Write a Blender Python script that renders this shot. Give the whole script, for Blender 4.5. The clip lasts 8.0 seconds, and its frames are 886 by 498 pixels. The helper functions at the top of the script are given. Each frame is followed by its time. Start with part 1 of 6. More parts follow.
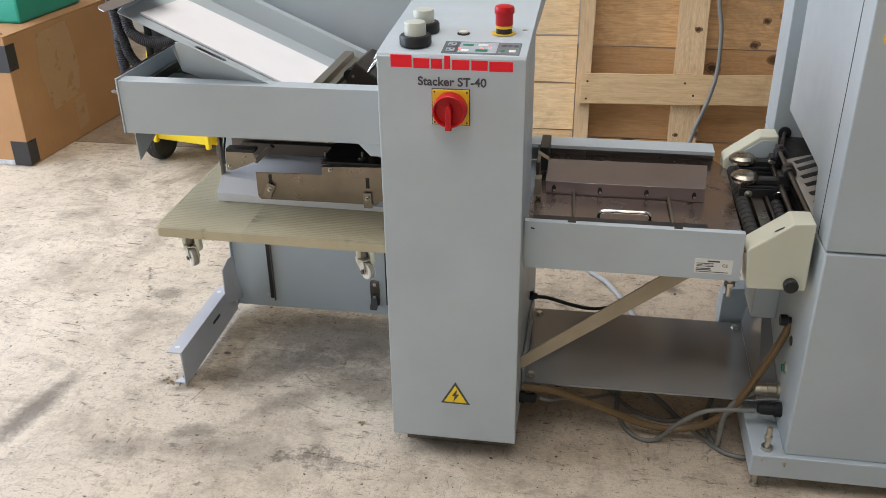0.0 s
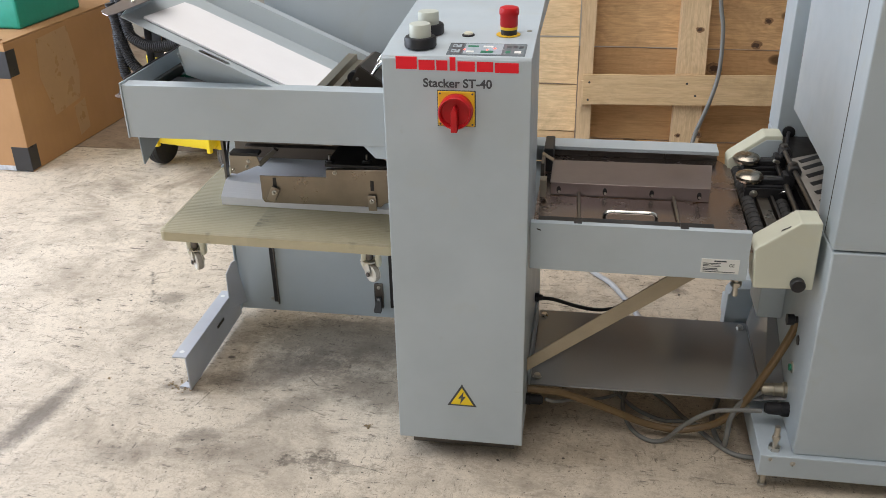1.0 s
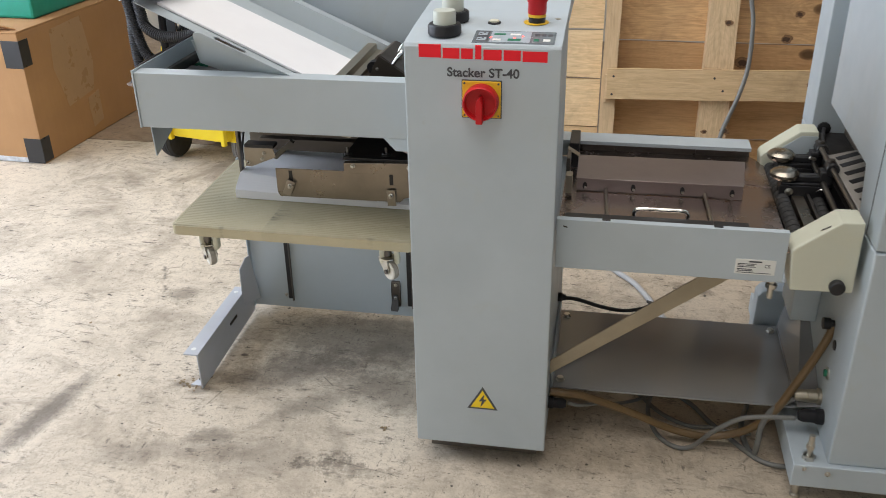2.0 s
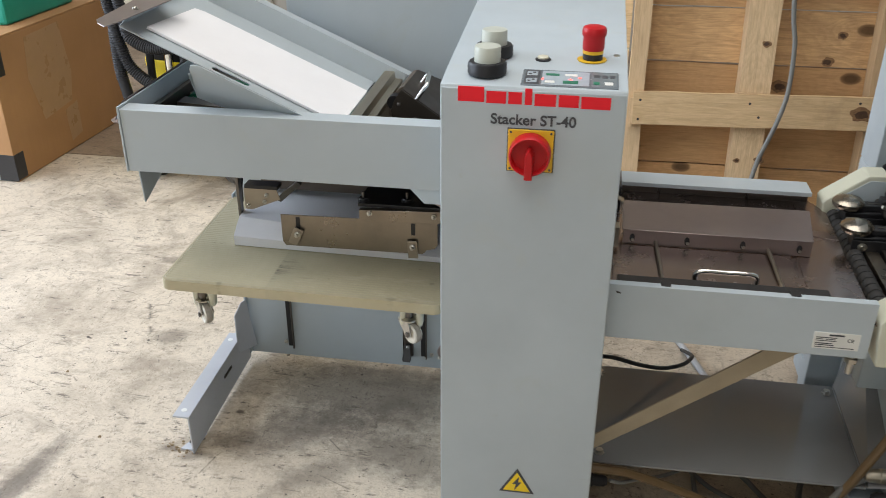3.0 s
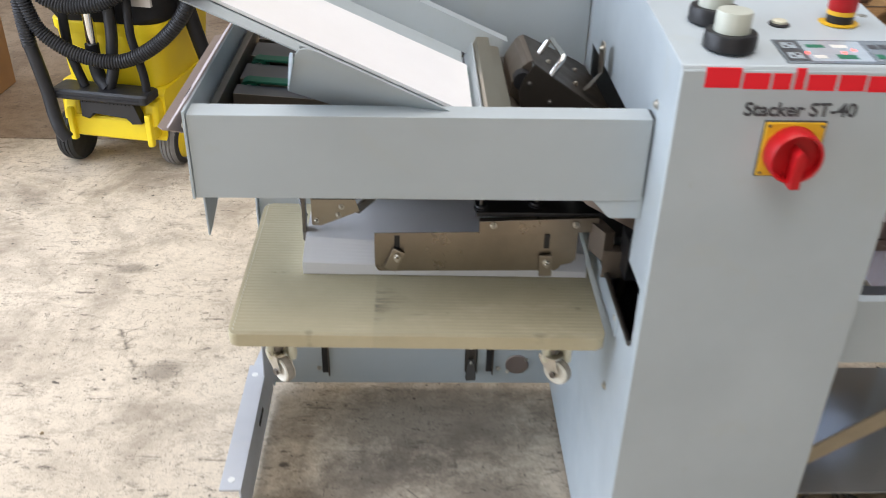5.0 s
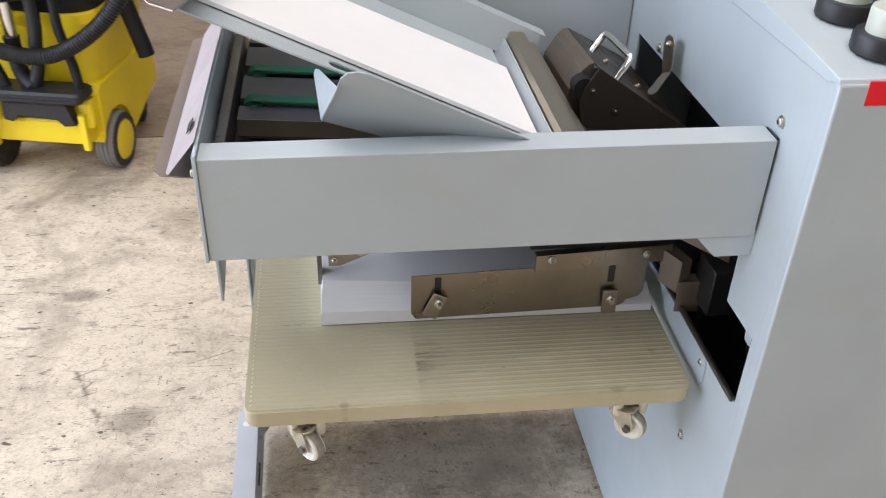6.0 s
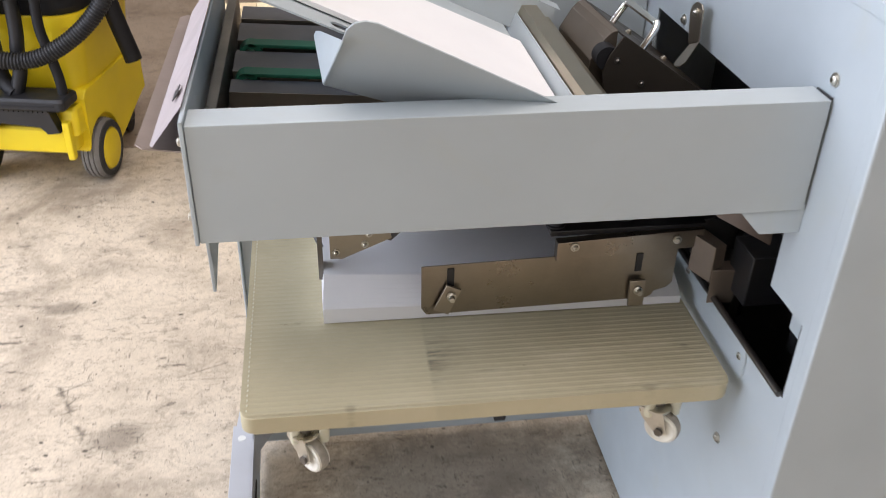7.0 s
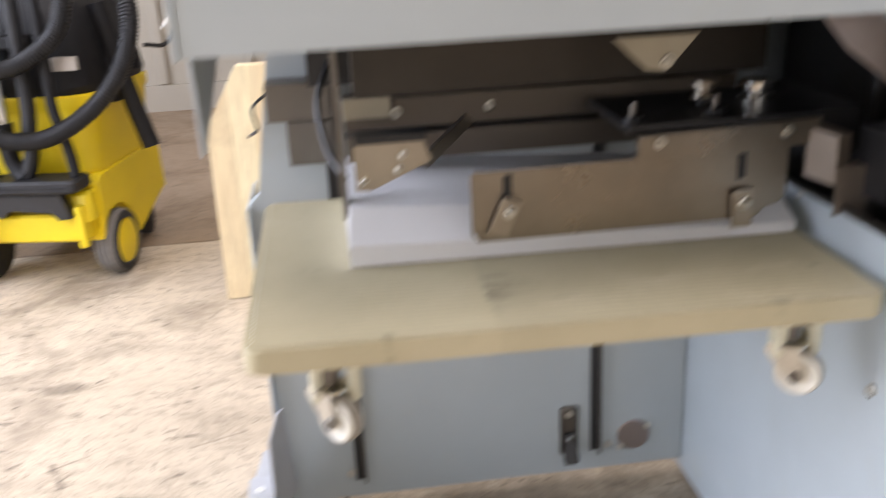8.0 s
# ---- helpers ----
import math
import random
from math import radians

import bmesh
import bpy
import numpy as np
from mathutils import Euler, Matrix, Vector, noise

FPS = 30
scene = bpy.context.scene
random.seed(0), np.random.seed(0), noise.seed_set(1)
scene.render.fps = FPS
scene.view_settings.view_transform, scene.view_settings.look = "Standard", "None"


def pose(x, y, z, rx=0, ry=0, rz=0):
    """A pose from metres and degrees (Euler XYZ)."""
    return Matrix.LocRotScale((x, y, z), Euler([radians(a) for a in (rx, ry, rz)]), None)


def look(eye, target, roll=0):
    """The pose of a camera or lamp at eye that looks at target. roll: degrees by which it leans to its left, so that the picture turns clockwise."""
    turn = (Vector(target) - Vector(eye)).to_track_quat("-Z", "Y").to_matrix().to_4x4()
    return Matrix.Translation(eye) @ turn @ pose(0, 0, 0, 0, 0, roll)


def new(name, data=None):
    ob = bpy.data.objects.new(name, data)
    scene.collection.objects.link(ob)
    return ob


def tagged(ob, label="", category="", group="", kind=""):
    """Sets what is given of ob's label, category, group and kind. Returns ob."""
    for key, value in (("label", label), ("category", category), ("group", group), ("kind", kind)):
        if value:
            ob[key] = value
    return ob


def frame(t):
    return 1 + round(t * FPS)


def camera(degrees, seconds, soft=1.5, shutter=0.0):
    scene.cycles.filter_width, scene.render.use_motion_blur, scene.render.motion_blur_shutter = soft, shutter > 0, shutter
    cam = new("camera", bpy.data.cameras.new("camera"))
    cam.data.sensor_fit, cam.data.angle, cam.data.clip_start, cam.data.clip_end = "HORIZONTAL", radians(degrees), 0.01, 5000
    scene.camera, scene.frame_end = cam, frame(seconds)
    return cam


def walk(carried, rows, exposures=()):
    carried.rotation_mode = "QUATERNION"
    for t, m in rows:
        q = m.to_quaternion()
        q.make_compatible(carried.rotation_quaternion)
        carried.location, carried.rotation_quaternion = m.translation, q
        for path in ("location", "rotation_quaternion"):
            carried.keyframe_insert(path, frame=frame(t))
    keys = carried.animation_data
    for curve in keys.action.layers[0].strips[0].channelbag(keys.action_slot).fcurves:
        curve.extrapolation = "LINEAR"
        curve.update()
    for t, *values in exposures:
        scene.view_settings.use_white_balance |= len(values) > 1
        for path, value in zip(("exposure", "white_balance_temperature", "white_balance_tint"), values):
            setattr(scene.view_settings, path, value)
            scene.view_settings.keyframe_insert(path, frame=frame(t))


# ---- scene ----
cam = camera(52.6, 8.0, soft=0.6, shutter=0.5)
PATH = [
    (0, (0.164, 0.015, 1.328), (-0.143, 1.77, 0.418), -0.8),
    (0.5, (0.16, 0.013, 1.327), (-0.142, 1.77, 0.422), -1.0),
    (1, (0.149, 0.015, 1.325), (-0.155, 1.773, 0.421), -1.2),
    (2.3, (0.089, 0.142, 1.289), (-0.246, 1.889, 0.374), -1.0),
    (2.5, (0.049, 0.206, 1.304), (-0.256, 1.949, 0.371), -0.9),
    (3, (-0.014, 0.309, 1.298), (-0.301, 2.062, 0.379), -0.0),
    (3.5, (-0.112, 0.365, 1.281), (-0.351, 2.115, 0.342), 0.3),
    (4, (-0.293, 0.444, 1.28), (-0.352, 2.185, 0.297), 1.1),
    (4.5, (-0.423, 0.534, 1.262), (-0.379, 2.251, 0.237), 2.0),
    (5, (-0.503, 0.65, 1.235), (-0.446, 2.359, 0.197), 1.4),
    (5.2, (-0.531, 0.721, 1.227), (-0.496, 2.429, 0.187), 0.7),
    (6.3, (-0.677, 0.917, 1.192), (-0.358, 2.537, 0.062), 2.1),
    (6.5, (-0.681, 0.923, 1.181), (-0.336, 2.531, 0.043), 2.1),
    (7, (-0.666, 0.954, 1.119), (-0.414, 2.631, 0.059), 1.2),
    (7.5, (-0.642, 1.024, 0.961), (-0.361, 2.809, 0.105), -1.0),
    (7.8, (-0.649, 1.035, 0.856), (-0.356, 2.882, 0.149), -1.7),
    (8, (-0.677, 1.024, 0.791), (-0.47, 2.887, 0.093), -3.0),
]
EXPOSURES = [(0, -0.23, 6500, 12), (2.5, -0.23, 6500, 10), (3.5, -0.16, 6450, 9), (4.0, -0.06, 6480, 11), (5.0, -0.06, 6500, 12), (6.5, -0.10, 6600, 15), (7.0, -0.10, 6700, 16), (7.6, 0.04, 6800, 18), (8, 0.2, 6800, 18)]
walk(cam, [(t, look(eye, target, roll)) for t, eye, target, roll in PATH], EXPOSURES)

# ---- daylight: the workshop is lit through unseen openings, a wide open door on one side and one behind ----
world = bpy.data.worlds.new("world")
scene.world = world
world.use_nodes = True
wn, wl = world.node_tree.nodes, world.node_tree.links
sky = wn.new("ShaderNodeTexSky")
sky.sky_type, sky.sun_disc = "NISHITA", False
sky.sun_elevation, sky.sun_rotation = radians(31), radians(147)
wl.new(sky.outputs["Color"], wn["Background"].inputs["Color"])
wn["Background"].inputs["Strength"].default_value = 0.10

sun = new("sun", bpy.data.lights.new("sun", "SUN"))
sun.data.energy, sun.data.angle, sun.data.color = 3.0, radians(0.6), (1.0, 0.95, 0.86)
sun.matrix_world = look((3.3, -5.0, 3.6), (0, 0, 0))


def door_light(name, eye, target, w, h, power, color):
    """The sky's light in a door opening."""
    lamp = new(name, bpy.data.lights.new(name, "AREA"))
    lamp.data.shape, lamp.data.size, lamp.data.size_y = "RECTANGLE", w, h
    lamp.data.energy, lamp.data.color = power, color
    lamp.matrix_world = look(eye, target)
    return lamp


door_light("side_door_light", (-3.10, 2.30, 1.45), (0.0, 2.30, 0.9), 3.5, 2.5, 184, (0.77, 0.86, 1.0))
door_light("front_door_light", (-0.9, -4.1, 1.95), (-0.9, 0, 1.0), 3.4, 2.1, 29, (1.0, 0.95, 0.87))
door_light("roof_light", (-0.55, 1.10, 3.95), (-0.55, 1.10, 0), 3.0, 4.2, 160, (1.0, 0.945, 0.885))
# unseen window, added where its reflection falls on the lower shelf
door_light("high_window_light", (2.15, 5.36, 3.29), (0.6, 2.2, 0.4), 0.72, 0.22, 3.6, (0.52, 0.68, 1.0))

# ---- node helpers ----


class Mat:
    """A small builder for procedural materials on object or world coordinates."""

    def __init__(self, name, color, rough=0.5, metal=0.0, spec=0.5):
        self.m = bpy.data.materials.new(name)
        self.m.use_nodes = True
        self.n, self.l = self.m.node_tree.nodes, self.m.node_tree.links
        self.b = self.n["Principled BSDF"]
        self.set("Base Color", (*color, 1))
        self.set("Roughness", rough)
        self.set("Metallic", metal)
        self.set("Specular IOR Level", spec)
        self.color = (*color, 1)
        self.height = None
        geo = self.n.new("ShaderNodeNewGeometry")
        self.pos = geo.outputs["Position"]

    def set(self, key, value):
        if isinstance(value, bpy.types.NodeSocket):
            self.l.new(value, self.b.inputs[key])
        else:
            self.b.inputs[key].default_value = value

    def local(self):
        self.pos = self.n.new("ShaderNodeTexCoord").outputs["Object"]
        info = self.n.new("ShaderNodeObjectInfo")
        add = self.n.new("ShaderNodeVectorMath")
        add.operation = "MULTIPLY_ADD"
        comb = self.n.new("ShaderNodeCombineXYZ")
        for k in range(3):
            self.l.new(info.outputs["Random"], comb.inputs[k])
        self.l.new(comb.outputs[0], add.inputs[0])
        add.inputs[1].default_value = (37.0, 53.0, 29.0)
        self.l.new(self.pos, add.inputs[2])
        self.pos = add.outputs[0]
        self.random = info.outputs["Random"]
        return self

    def mapped(self, scale, turn=(0, 0, 0)):
        mp = self.n.new("ShaderNodeMapping")
        mp.inputs["Scale"].default_value = scale
        mp.inputs["Rotation"].default_value = turn
        self.l.new(self.pos, mp.inputs["Vector"])
        return mp.outputs[0]

    def noise(self, scale, detail=4, rough=0.55, stretch=(1, 1, 1), distort=0.0, turn=(0, 0, 0)):
        t = self.n.new("ShaderNodeTexNoise")
        t.inputs["Scale"].default_value, t.inputs["Detail"].default_value = scale, detail
        t.inputs["Roughness"].default_value, t.inputs["Distortion"].default_value = rough, distort
        self.l.new(self.mapped(stretch, turn), t.inputs["Vector"])
        return t.outputs["Fac"]

    def voronoi(self, scale, feature="F1", stretch=(1, 1, 1), out="Distance", turn=(0, 0, 0)):
        t = self.n.new("ShaderNodeTexVoronoi")
        t.feature = feature
        t.inputs["Scale"].default_value = scale
        self.l.new(self.mapped(stretch, turn), t.inputs["Vector"])
        return t.outputs[out]

    def ramp(self, fac, *stops):
        r = self.n.new("ShaderNodeValToRGB")
        e = r.color_ramp.elements
        while len(e) < len(stops):
            e.new(0.5)
        for el, (p, c) in zip(e, stops):
            el.position = p
            el.color = (c, c, c, 1) if isinstance(c, (int, float)) else (*c, 1)
        self.l.new(fac, r.inputs["Fac"])
        return r.outputs["Color"]

    def mix(self, fac, a, b, mode="MIX"):
        x = self.n.new("ShaderNodeMix")
        x.data_type, x.blend_type = "RGBA", mode
        for key, v in (("Factor", fac), ("A", a), ("B", b)):
            s = [i for i in x.inputs if i.name == key and i.type == ("VALUE" if key == "Factor" else "RGBA")][0]
            if isinstance(v, bpy.types.NodeSocket):
                self.l.new(v, s)
            else:
                s.default_value = v if isinstance(v, (int, float)) else ((*v, 1) if len(v) == 3 else v)
        return [o for o in x.outputs if o.type == "RGBA"][0]

    def maths(self, op, a, b=0.0):
        x = self.n.new("ShaderNodeMath")
        x.operation = op
        for k, v in enumerate((a, b)):
            if isinstance(v, bpy.types.NodeSocket):
                self.l.new(v, x.inputs[k])
            else:
                x.inputs[k].default_value = v
        return x.outputs[0]

    def bump(self, height, strength=0.2, distance=0.001):
        x = self.n.new("ShaderNodeBump")
        x.inputs["Strength"].default_value, x.inputs["Distance"].default_value = strength, distance
        self.l.new(height, x.inputs["Height"])
        if self.height is not None:
            self.l.new(self.height, x.inputs["Normal"])
        self.height = x.outputs["Normal"]
        self.set("Normal", self.height)
        return self


def paint(name, color, rough=0.42, grime=0.06, smear=True):
    """Powder-coated sheet: fine orange peel, faint stains, a few scuffs."""
    k = Mat(name, color, rough)
    dark = tuple(c * (1 - 2.2 * grime) for c in color)
    warm = (color[0] * 0.96, color[1] * 0.92, color[2] * 0.84)
    col = k.mix(k.ramp(k.noise(3.1, 5, 0.6), (0.35, 0.0), (0.72, 1.0)), color, dark)
    col = k.mix(k.maths("MULTIPLY", k.ramp(k.noise(9, 6, 0.65, distort=0.6), (0.58, 0.0), (0.74, 1.0)), 0.6), col, warm)
    rust = k.ramp(k.noise(17, 5, 0.6), (0.70, 0.0), (0.78, 1.0))
    col = k.mix(k.maths("MULTIPLY", rust, 0.30), col, (color[0] * 0.80, color[1] * 0.68, color[2] * 0.50))
    if smear:
        scuff = k.ramp(k.noise(60, 3, 0.7, stretch=(0.25, 0.25, 1.0)), (0.70, 0.0), (0.80, 1.0))
        col = k.mix(k.maths("MULTIPLY", scuff, 0.18), col, (color[0] * 0.6, color[1] * 0.58, color[2] * 0.52))
    k.set("Base Color", col)
    k.set("Roughness", k.ramp(k.noise(14, 5), (0.3, rough - 0.07), (0.75, rough + 0.12)))
    k.bump(k.noise(900, 2, 0.5), 0.10, 0.0004).bump(k.noise(6, 2), 0.05, 0.002)
    return k.m


def steel(name, color, rough=0.32, along=(1, 40, 40), metal=1.0, patch=0.28):
    """Brushed sheet steel with stains and handling marks."""
    k = Mat(name, color, rough, metal)
    brush = k.noise(30, 4, 0.7, stretch=along)
    blot = k.noise(7, 6, 0.65)
    col = k.mix(k.ramp(blot, (0.35, 0.0), (0.75, 1.0)), color, tuple(c * (1 - patch) for c in color))
    k.set("Base Color", k.mix(k.maths("MULTIPLY", brush, 0.35), col, tuple(c * 0.6 for c in color)))
    k.set("Roughness", k.ramp(k.noise(11, 6, 0.7), (0.3, rough - 0.29 * patch), (0.7, rough + 0.57 * patch)))
    k.bump(brush, 0.06, 0.0005)
    return k.m


def plain(name, color, rough=0.5, metal=0.0, vary=0.12, scale=30, grain=0.08, spec=0.5):
    k = Mat(name, color, rough, metal, spec)
    k.set("Base Color", k.mix(k.ramp(k.noise(scale, 5, 0.6), (0.3, 0.0), (0.75, 1.0)), color, tuple(c * (1 - vary) for c in color)))
    k.set("Roughness", k.ramp(k.noise(scale * 0.6, 4), (0.3, max(0.03, rough - 0.06)), (0.7, rough + 0.08)))
    k.bump(k.noise(scale * 14, 2), grain, 0.0006)
    return k.m


def concrete(name, light, mid, grey, dark, stains=()):
    """Worn floor: soft clouds of grey dirt with ragged edges, scrapes, scratches and black specks on a
    creamy base; stains are (x, y, half length, half width, turn, strength) of marks with a place of their own, both
    dirt and painted shade."""
    k = Mat(name, mid, 0.6, spec=0.35)
    col = k.mix(k.ramp(k.noise(1.3, 6, 0.6, distort=0.4), (0.32, 0.0), (0.64, 1.0)), mid, light)
    # fine mottling of the cement skin at two sizes
    col = k.mix(k.maths("MULTIPLY", k.ramp(k.noise(120, 7, 0.78), (0.38, 0.0), (0.66, 1.0)), 0.42), col, tuple(0.5 * a + 0.5 * b for a, b in zip(mid, grey)))
    col = k.mix(k.maths("MULTIPLY", k.ramp(k.noise(300, 4, 0.7), (0.52, 0.0), (0.68, 1.0)), 0.40), col, grey)
    blot = k.ramp(k.noise(4.2, 11, 0.72, distort=0.35), (0.46, 0.0), (0.64, 1.0))
    area = k.ramp(k.noise(0.8, 3, 0.5), (0.30, 0.50), (0.70, 1.0))
    cloud = k.maths("MULTIPLY", blot, area)
    col = k.mix(k.maths("MULTIPLY", cloud, 0.92), col, grey)
    smear = k.ramp(k.noise(6.0, 11, 0.76, stretch=(0.5, 1.3, 1), turn=(0, 0, 0.25), distort=0.5), (0.54, 0.0), (0.66, 1.0))
    col = k.mix(k.maths("MULTIPLY", smear, 0.55), col, grey)
    fine = k.ramp(k.noise(30, 10, 0.80), (0.50, 0.0), (0.62, 1.0))
    col = k.mix(k.maths("MULTIPLY", fine, 0.50), col, grey)
    # ragged scrapes of dark dirt
    for scale, stretch, turn, w0, w1, ws, fac in ((48, (0.32, 1, 1), 0.5, 0.57, 0.64, 3.4, 0.80), (80, (1, 0.3, 1), -0.3, 0.58, 0.66, 2.7, 0.70), (140, (0.4, 1, 1), 0.2, 0.60, 0.66, 5.0, 0.75)):
        ragged = k.ramp(k.noise(scale, 6, 0.75, stretch=stretch, turn=(0, 0, turn)), (w0, 0.0), (w1, 1.0))
        where = k.ramp(k.noise(ws, 8, 0.74, distort=0.6), (0.44, 0.0), (0.55, 1.0))
        col = k.mix(k.maths("MULTIPLY", k.maths("MULTIPLY", ragged, where), fac), col, dark)
    # broken dark flecks where wheels and boards have dragged
    fleck = k.ramp(k.noise(26, 10, 0.86, stretch=(0.6, 1, 1), turn=(0, 0, 0.35)), (0.575, 0.0), (0.620, 1.0))
    where = k.ramp(k.noise(1.9, 8, 0.72, distort=0.4), (0.46, 0.0), (0.58, 1.0))
    col = k.mix(k.maths("MULTIPLY", k.maths("MULTIPLY", fleck, where), 0.80), col, dark)
    # long thin scratches, dark and pale, in several directions
    for turn, fac, scale, tone in ((0.45, 0.75, 2.1, 0.6), (-0.85, 0.65, 2.6, 0.6), (1.9, 0.6, 1.9, 0.6), (0.1, 0.55, 3.3, 0.6), (-0.35, 0.45, 2.4, 5.0), (1.2, 0.45, 2.9, 5.0)):
        sc = k.voronoi(scale, "DISTANCE_TO_EDGE", stretch=(0.6, 3.5, 1), turn=(0, 0, turn))
        gate = k.ramp(k.noise(7.5, 6, 0.7, stretch=(1, 1, 1 + turn)), (0.54, 0.0), (0.60, 1.0))
        line = k.maths("MULTIPLY", k.ramp(sc, (0.0, 1.0), (0.0055, 0.0)), gate)
        col = k.mix(k.maths("MULTIPLY", line, fac), col, tuple(min(0.72, c * tone) for c in dark))
    # specks and drips: a few cells of each size
    for scale, edge, fac, keep in ((38, 0.16, 0.85, 0.965), (13, 0.08, 0.85, 0.92), (95, 0.24, 0.70, 0.93), (190, 0.26, 0.6, 0.90), (6, 0.035, 0.85, 0.80)):
        t = k.n.new("ShaderNodeTexVoronoi")
        t.inputs["Scale"].default_value = scale
        warp = k.n.new("ShaderNodeVectorMath")
        warp.operation = "MULTIPLY_ADD"
        nz = k.n.new("ShaderNodeTexNoise")
        nz.inputs["Scale"].default_value = scale * 1.6
        k.l.new(k.pos, nz.inputs["Vector"])
        k.l.new(nz.outputs["Color"], warp.inputs[0])
        warp.inputs[1].default_value = (0.55 / scale,) * 3
        k.l.new(k.pos, warp.inputs[2])
        k.l.new(warp.outputs[0], t.inputs["Vector"])
        sep = k.n.new("ShaderNodeSeparateColor")
        k.l.new(t.outputs["Color"], sep.inputs[0])
        pick = k.maths("GREATER_THAN", sep.outputs[0], keep)
        spot = k.maths("MULTIPLY", k.ramp(t.outputs["Distance"], (edge * 0.7, 1.0), (edge, 0.0)), pick)
        col = k.mix(k.maths("MULTIPLY", spot, fac), col, tuple(c * 0.4 for c in dark))
    rust = k.ramp(k.noise(0.9, 6, 0.6), (0.60, 0.0), (0.74, 1.0))
    col = k.mix(k.maths("MULTIPLY", rust, 0.22), col, (0.42, 0.31, 0.18))
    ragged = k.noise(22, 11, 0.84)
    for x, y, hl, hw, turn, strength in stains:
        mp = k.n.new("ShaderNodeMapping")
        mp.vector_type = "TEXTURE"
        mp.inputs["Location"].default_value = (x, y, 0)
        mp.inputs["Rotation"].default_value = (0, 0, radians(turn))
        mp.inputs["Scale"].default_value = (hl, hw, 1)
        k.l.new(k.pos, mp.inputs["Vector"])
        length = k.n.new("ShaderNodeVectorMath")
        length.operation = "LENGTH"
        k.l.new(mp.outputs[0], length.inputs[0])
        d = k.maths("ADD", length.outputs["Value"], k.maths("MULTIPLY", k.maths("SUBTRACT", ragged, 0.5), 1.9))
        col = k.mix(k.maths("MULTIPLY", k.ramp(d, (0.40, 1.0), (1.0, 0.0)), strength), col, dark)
    k.set("Base Color", col)
    k.set("Roughness", k.ramp(blot, (0.0, 0.52), (1.0, 0.72)))
    k.bump(blot, 0.12, 0.003).bump(k.noise(240, 5, 0.7), 0.28, 0.0012)
    return k.m


def timber(name, light, dark, rough=0.7, along=0, knots=0.5):
    """Rough-sawn softwood with wandering grain along one axis, dark knots and grey stains, differing from board to board."""
    k = Mat(name, light, rough, spec=0.25).local()
    cross = 2 if along != 2 else 0
    st = [9.0, 9.0, 9.0]
    st[along] = 0.8
    fibre = k.noise(11, 8, 0.75, stretch=st, distort=0.3)
    # year rings: bands across the board, bent by slow noise and round the knots
    ks = [0.4, 0.4, 0.4]
    ks[along], ks[cross] = 3.2, 5.5
    kn = k.voronoi(1.0, stretch=ks)
    bs = [1.0, 1.0, 1.0]
    bs[along] = 0.22
    bend = k.noise(5.0, 4, 0.55, stretch=bs)
    phase = k.maths("ADD", k.maths("MULTIPLY", bend, 26.0), k.maths("MULTIPLY", k.ramp(kn, (0.0, 1.0), (0.5, 0.0)), 7.0))
    ring = k.maths("FRACT", phase)
    band = k.ramp(ring, (0.0, 0.0), (0.72, 1.0), (0.95, 0.15), (1.0, 0.0))
    tone = k.mix(k.random, tuple(min(0.85, c * 1.10) for c in light), tuple(0.30 * a + 0.70 * b for a, b in zip(light, dark)))
    col = k.mix(k.maths("MULTIPLY", band, 0.26), tone, dark)
    fs = [60.0, 60.0, 60.0]
    fs[along] = 2.2
    hair = k.noise(7, 6, 0.7, stretch=fs)
    col = k.mix(k.maths("MULTIPLY", k.ramp(hair, (0.42, 0.0), (0.70, 1.0)), 0.40), col, tuple(c * 0.72 for c in dark))
    col = k.mix(k.maths("MULTIPLY", k.ramp(fibre, (0.46, 0.0), (0.68, 1.0)), 0.42), col, tuple(c * 0.60 for c in dark))
    few = k.ramp(k.noise(2.3, 1), (0.36, 0.0), (0.42, 1.0))
    spot = k.maths("MULTIPLY", k.ramp(kn, (0.055, 1.0), (0.085, 0.75), (0.105, 0.0)), few)
    col = k.mix(k.maths("MULTIPLY", spot, knots), col, tuple(c * 0.22 for c in dark))
    grey = k.ramp(k.noise(3.3, 8, 0.74, distort=0.5), (0.52, 0.0), (0.70, 1.0))
    col = k.mix(k.maths("MULTIPLY", grey, 0.45), col, tuple(0.5 * c + 0.02 for c in dark))
    pale = k.ramp(k.noise(2.1, 6, 0.66, stretch=bs), (0.55, 0.0), (0.72, 1.0))
    col = k.mix(k.maths("MULTIPLY", pale, 0.45), col, tuple(min(0.85, c * 1.22 + 0.03) for c in light))
    k.set("Base Color", col)
    k.bump(fibre, 0.40, 0.0018).bump(bend, 0.1, 0.003)
    return k.m


GREY = paint("machine_paint", (0.445, 0.508, 0.545))
GREY_SMOOTH = paint("tray_paint", (0.412, 0.463, 0.486), 0.36, 0.05, False)
CREAM = paint("cream_paint", (0.57, 0.58, 0.47), 0.45)
FOOT_PAINT = paint("dull_grey_paint", (0.50, 0.52, 0.555), 0.5, 0.08)
STEEL = steel("brushed_steel", (0.42, 0.37, 0.305))
JOG_STEEL = steel("jogger_steel", (0.335, 0.29, 0.235), 0.30, patch=0.34)
CARRIER = steel("dull_brown_steel", (0.24, 0.20, 0.165), 0.46, metal=0.7, patch=0.2)
STEEL_BED = steel("bed_steel", (0.42, 0.36, 0.345), 0.36, patch=0.14)
STEEL_DARK = steel("oiled_steel", (0.20, 0.185, 0.17), 0.34)
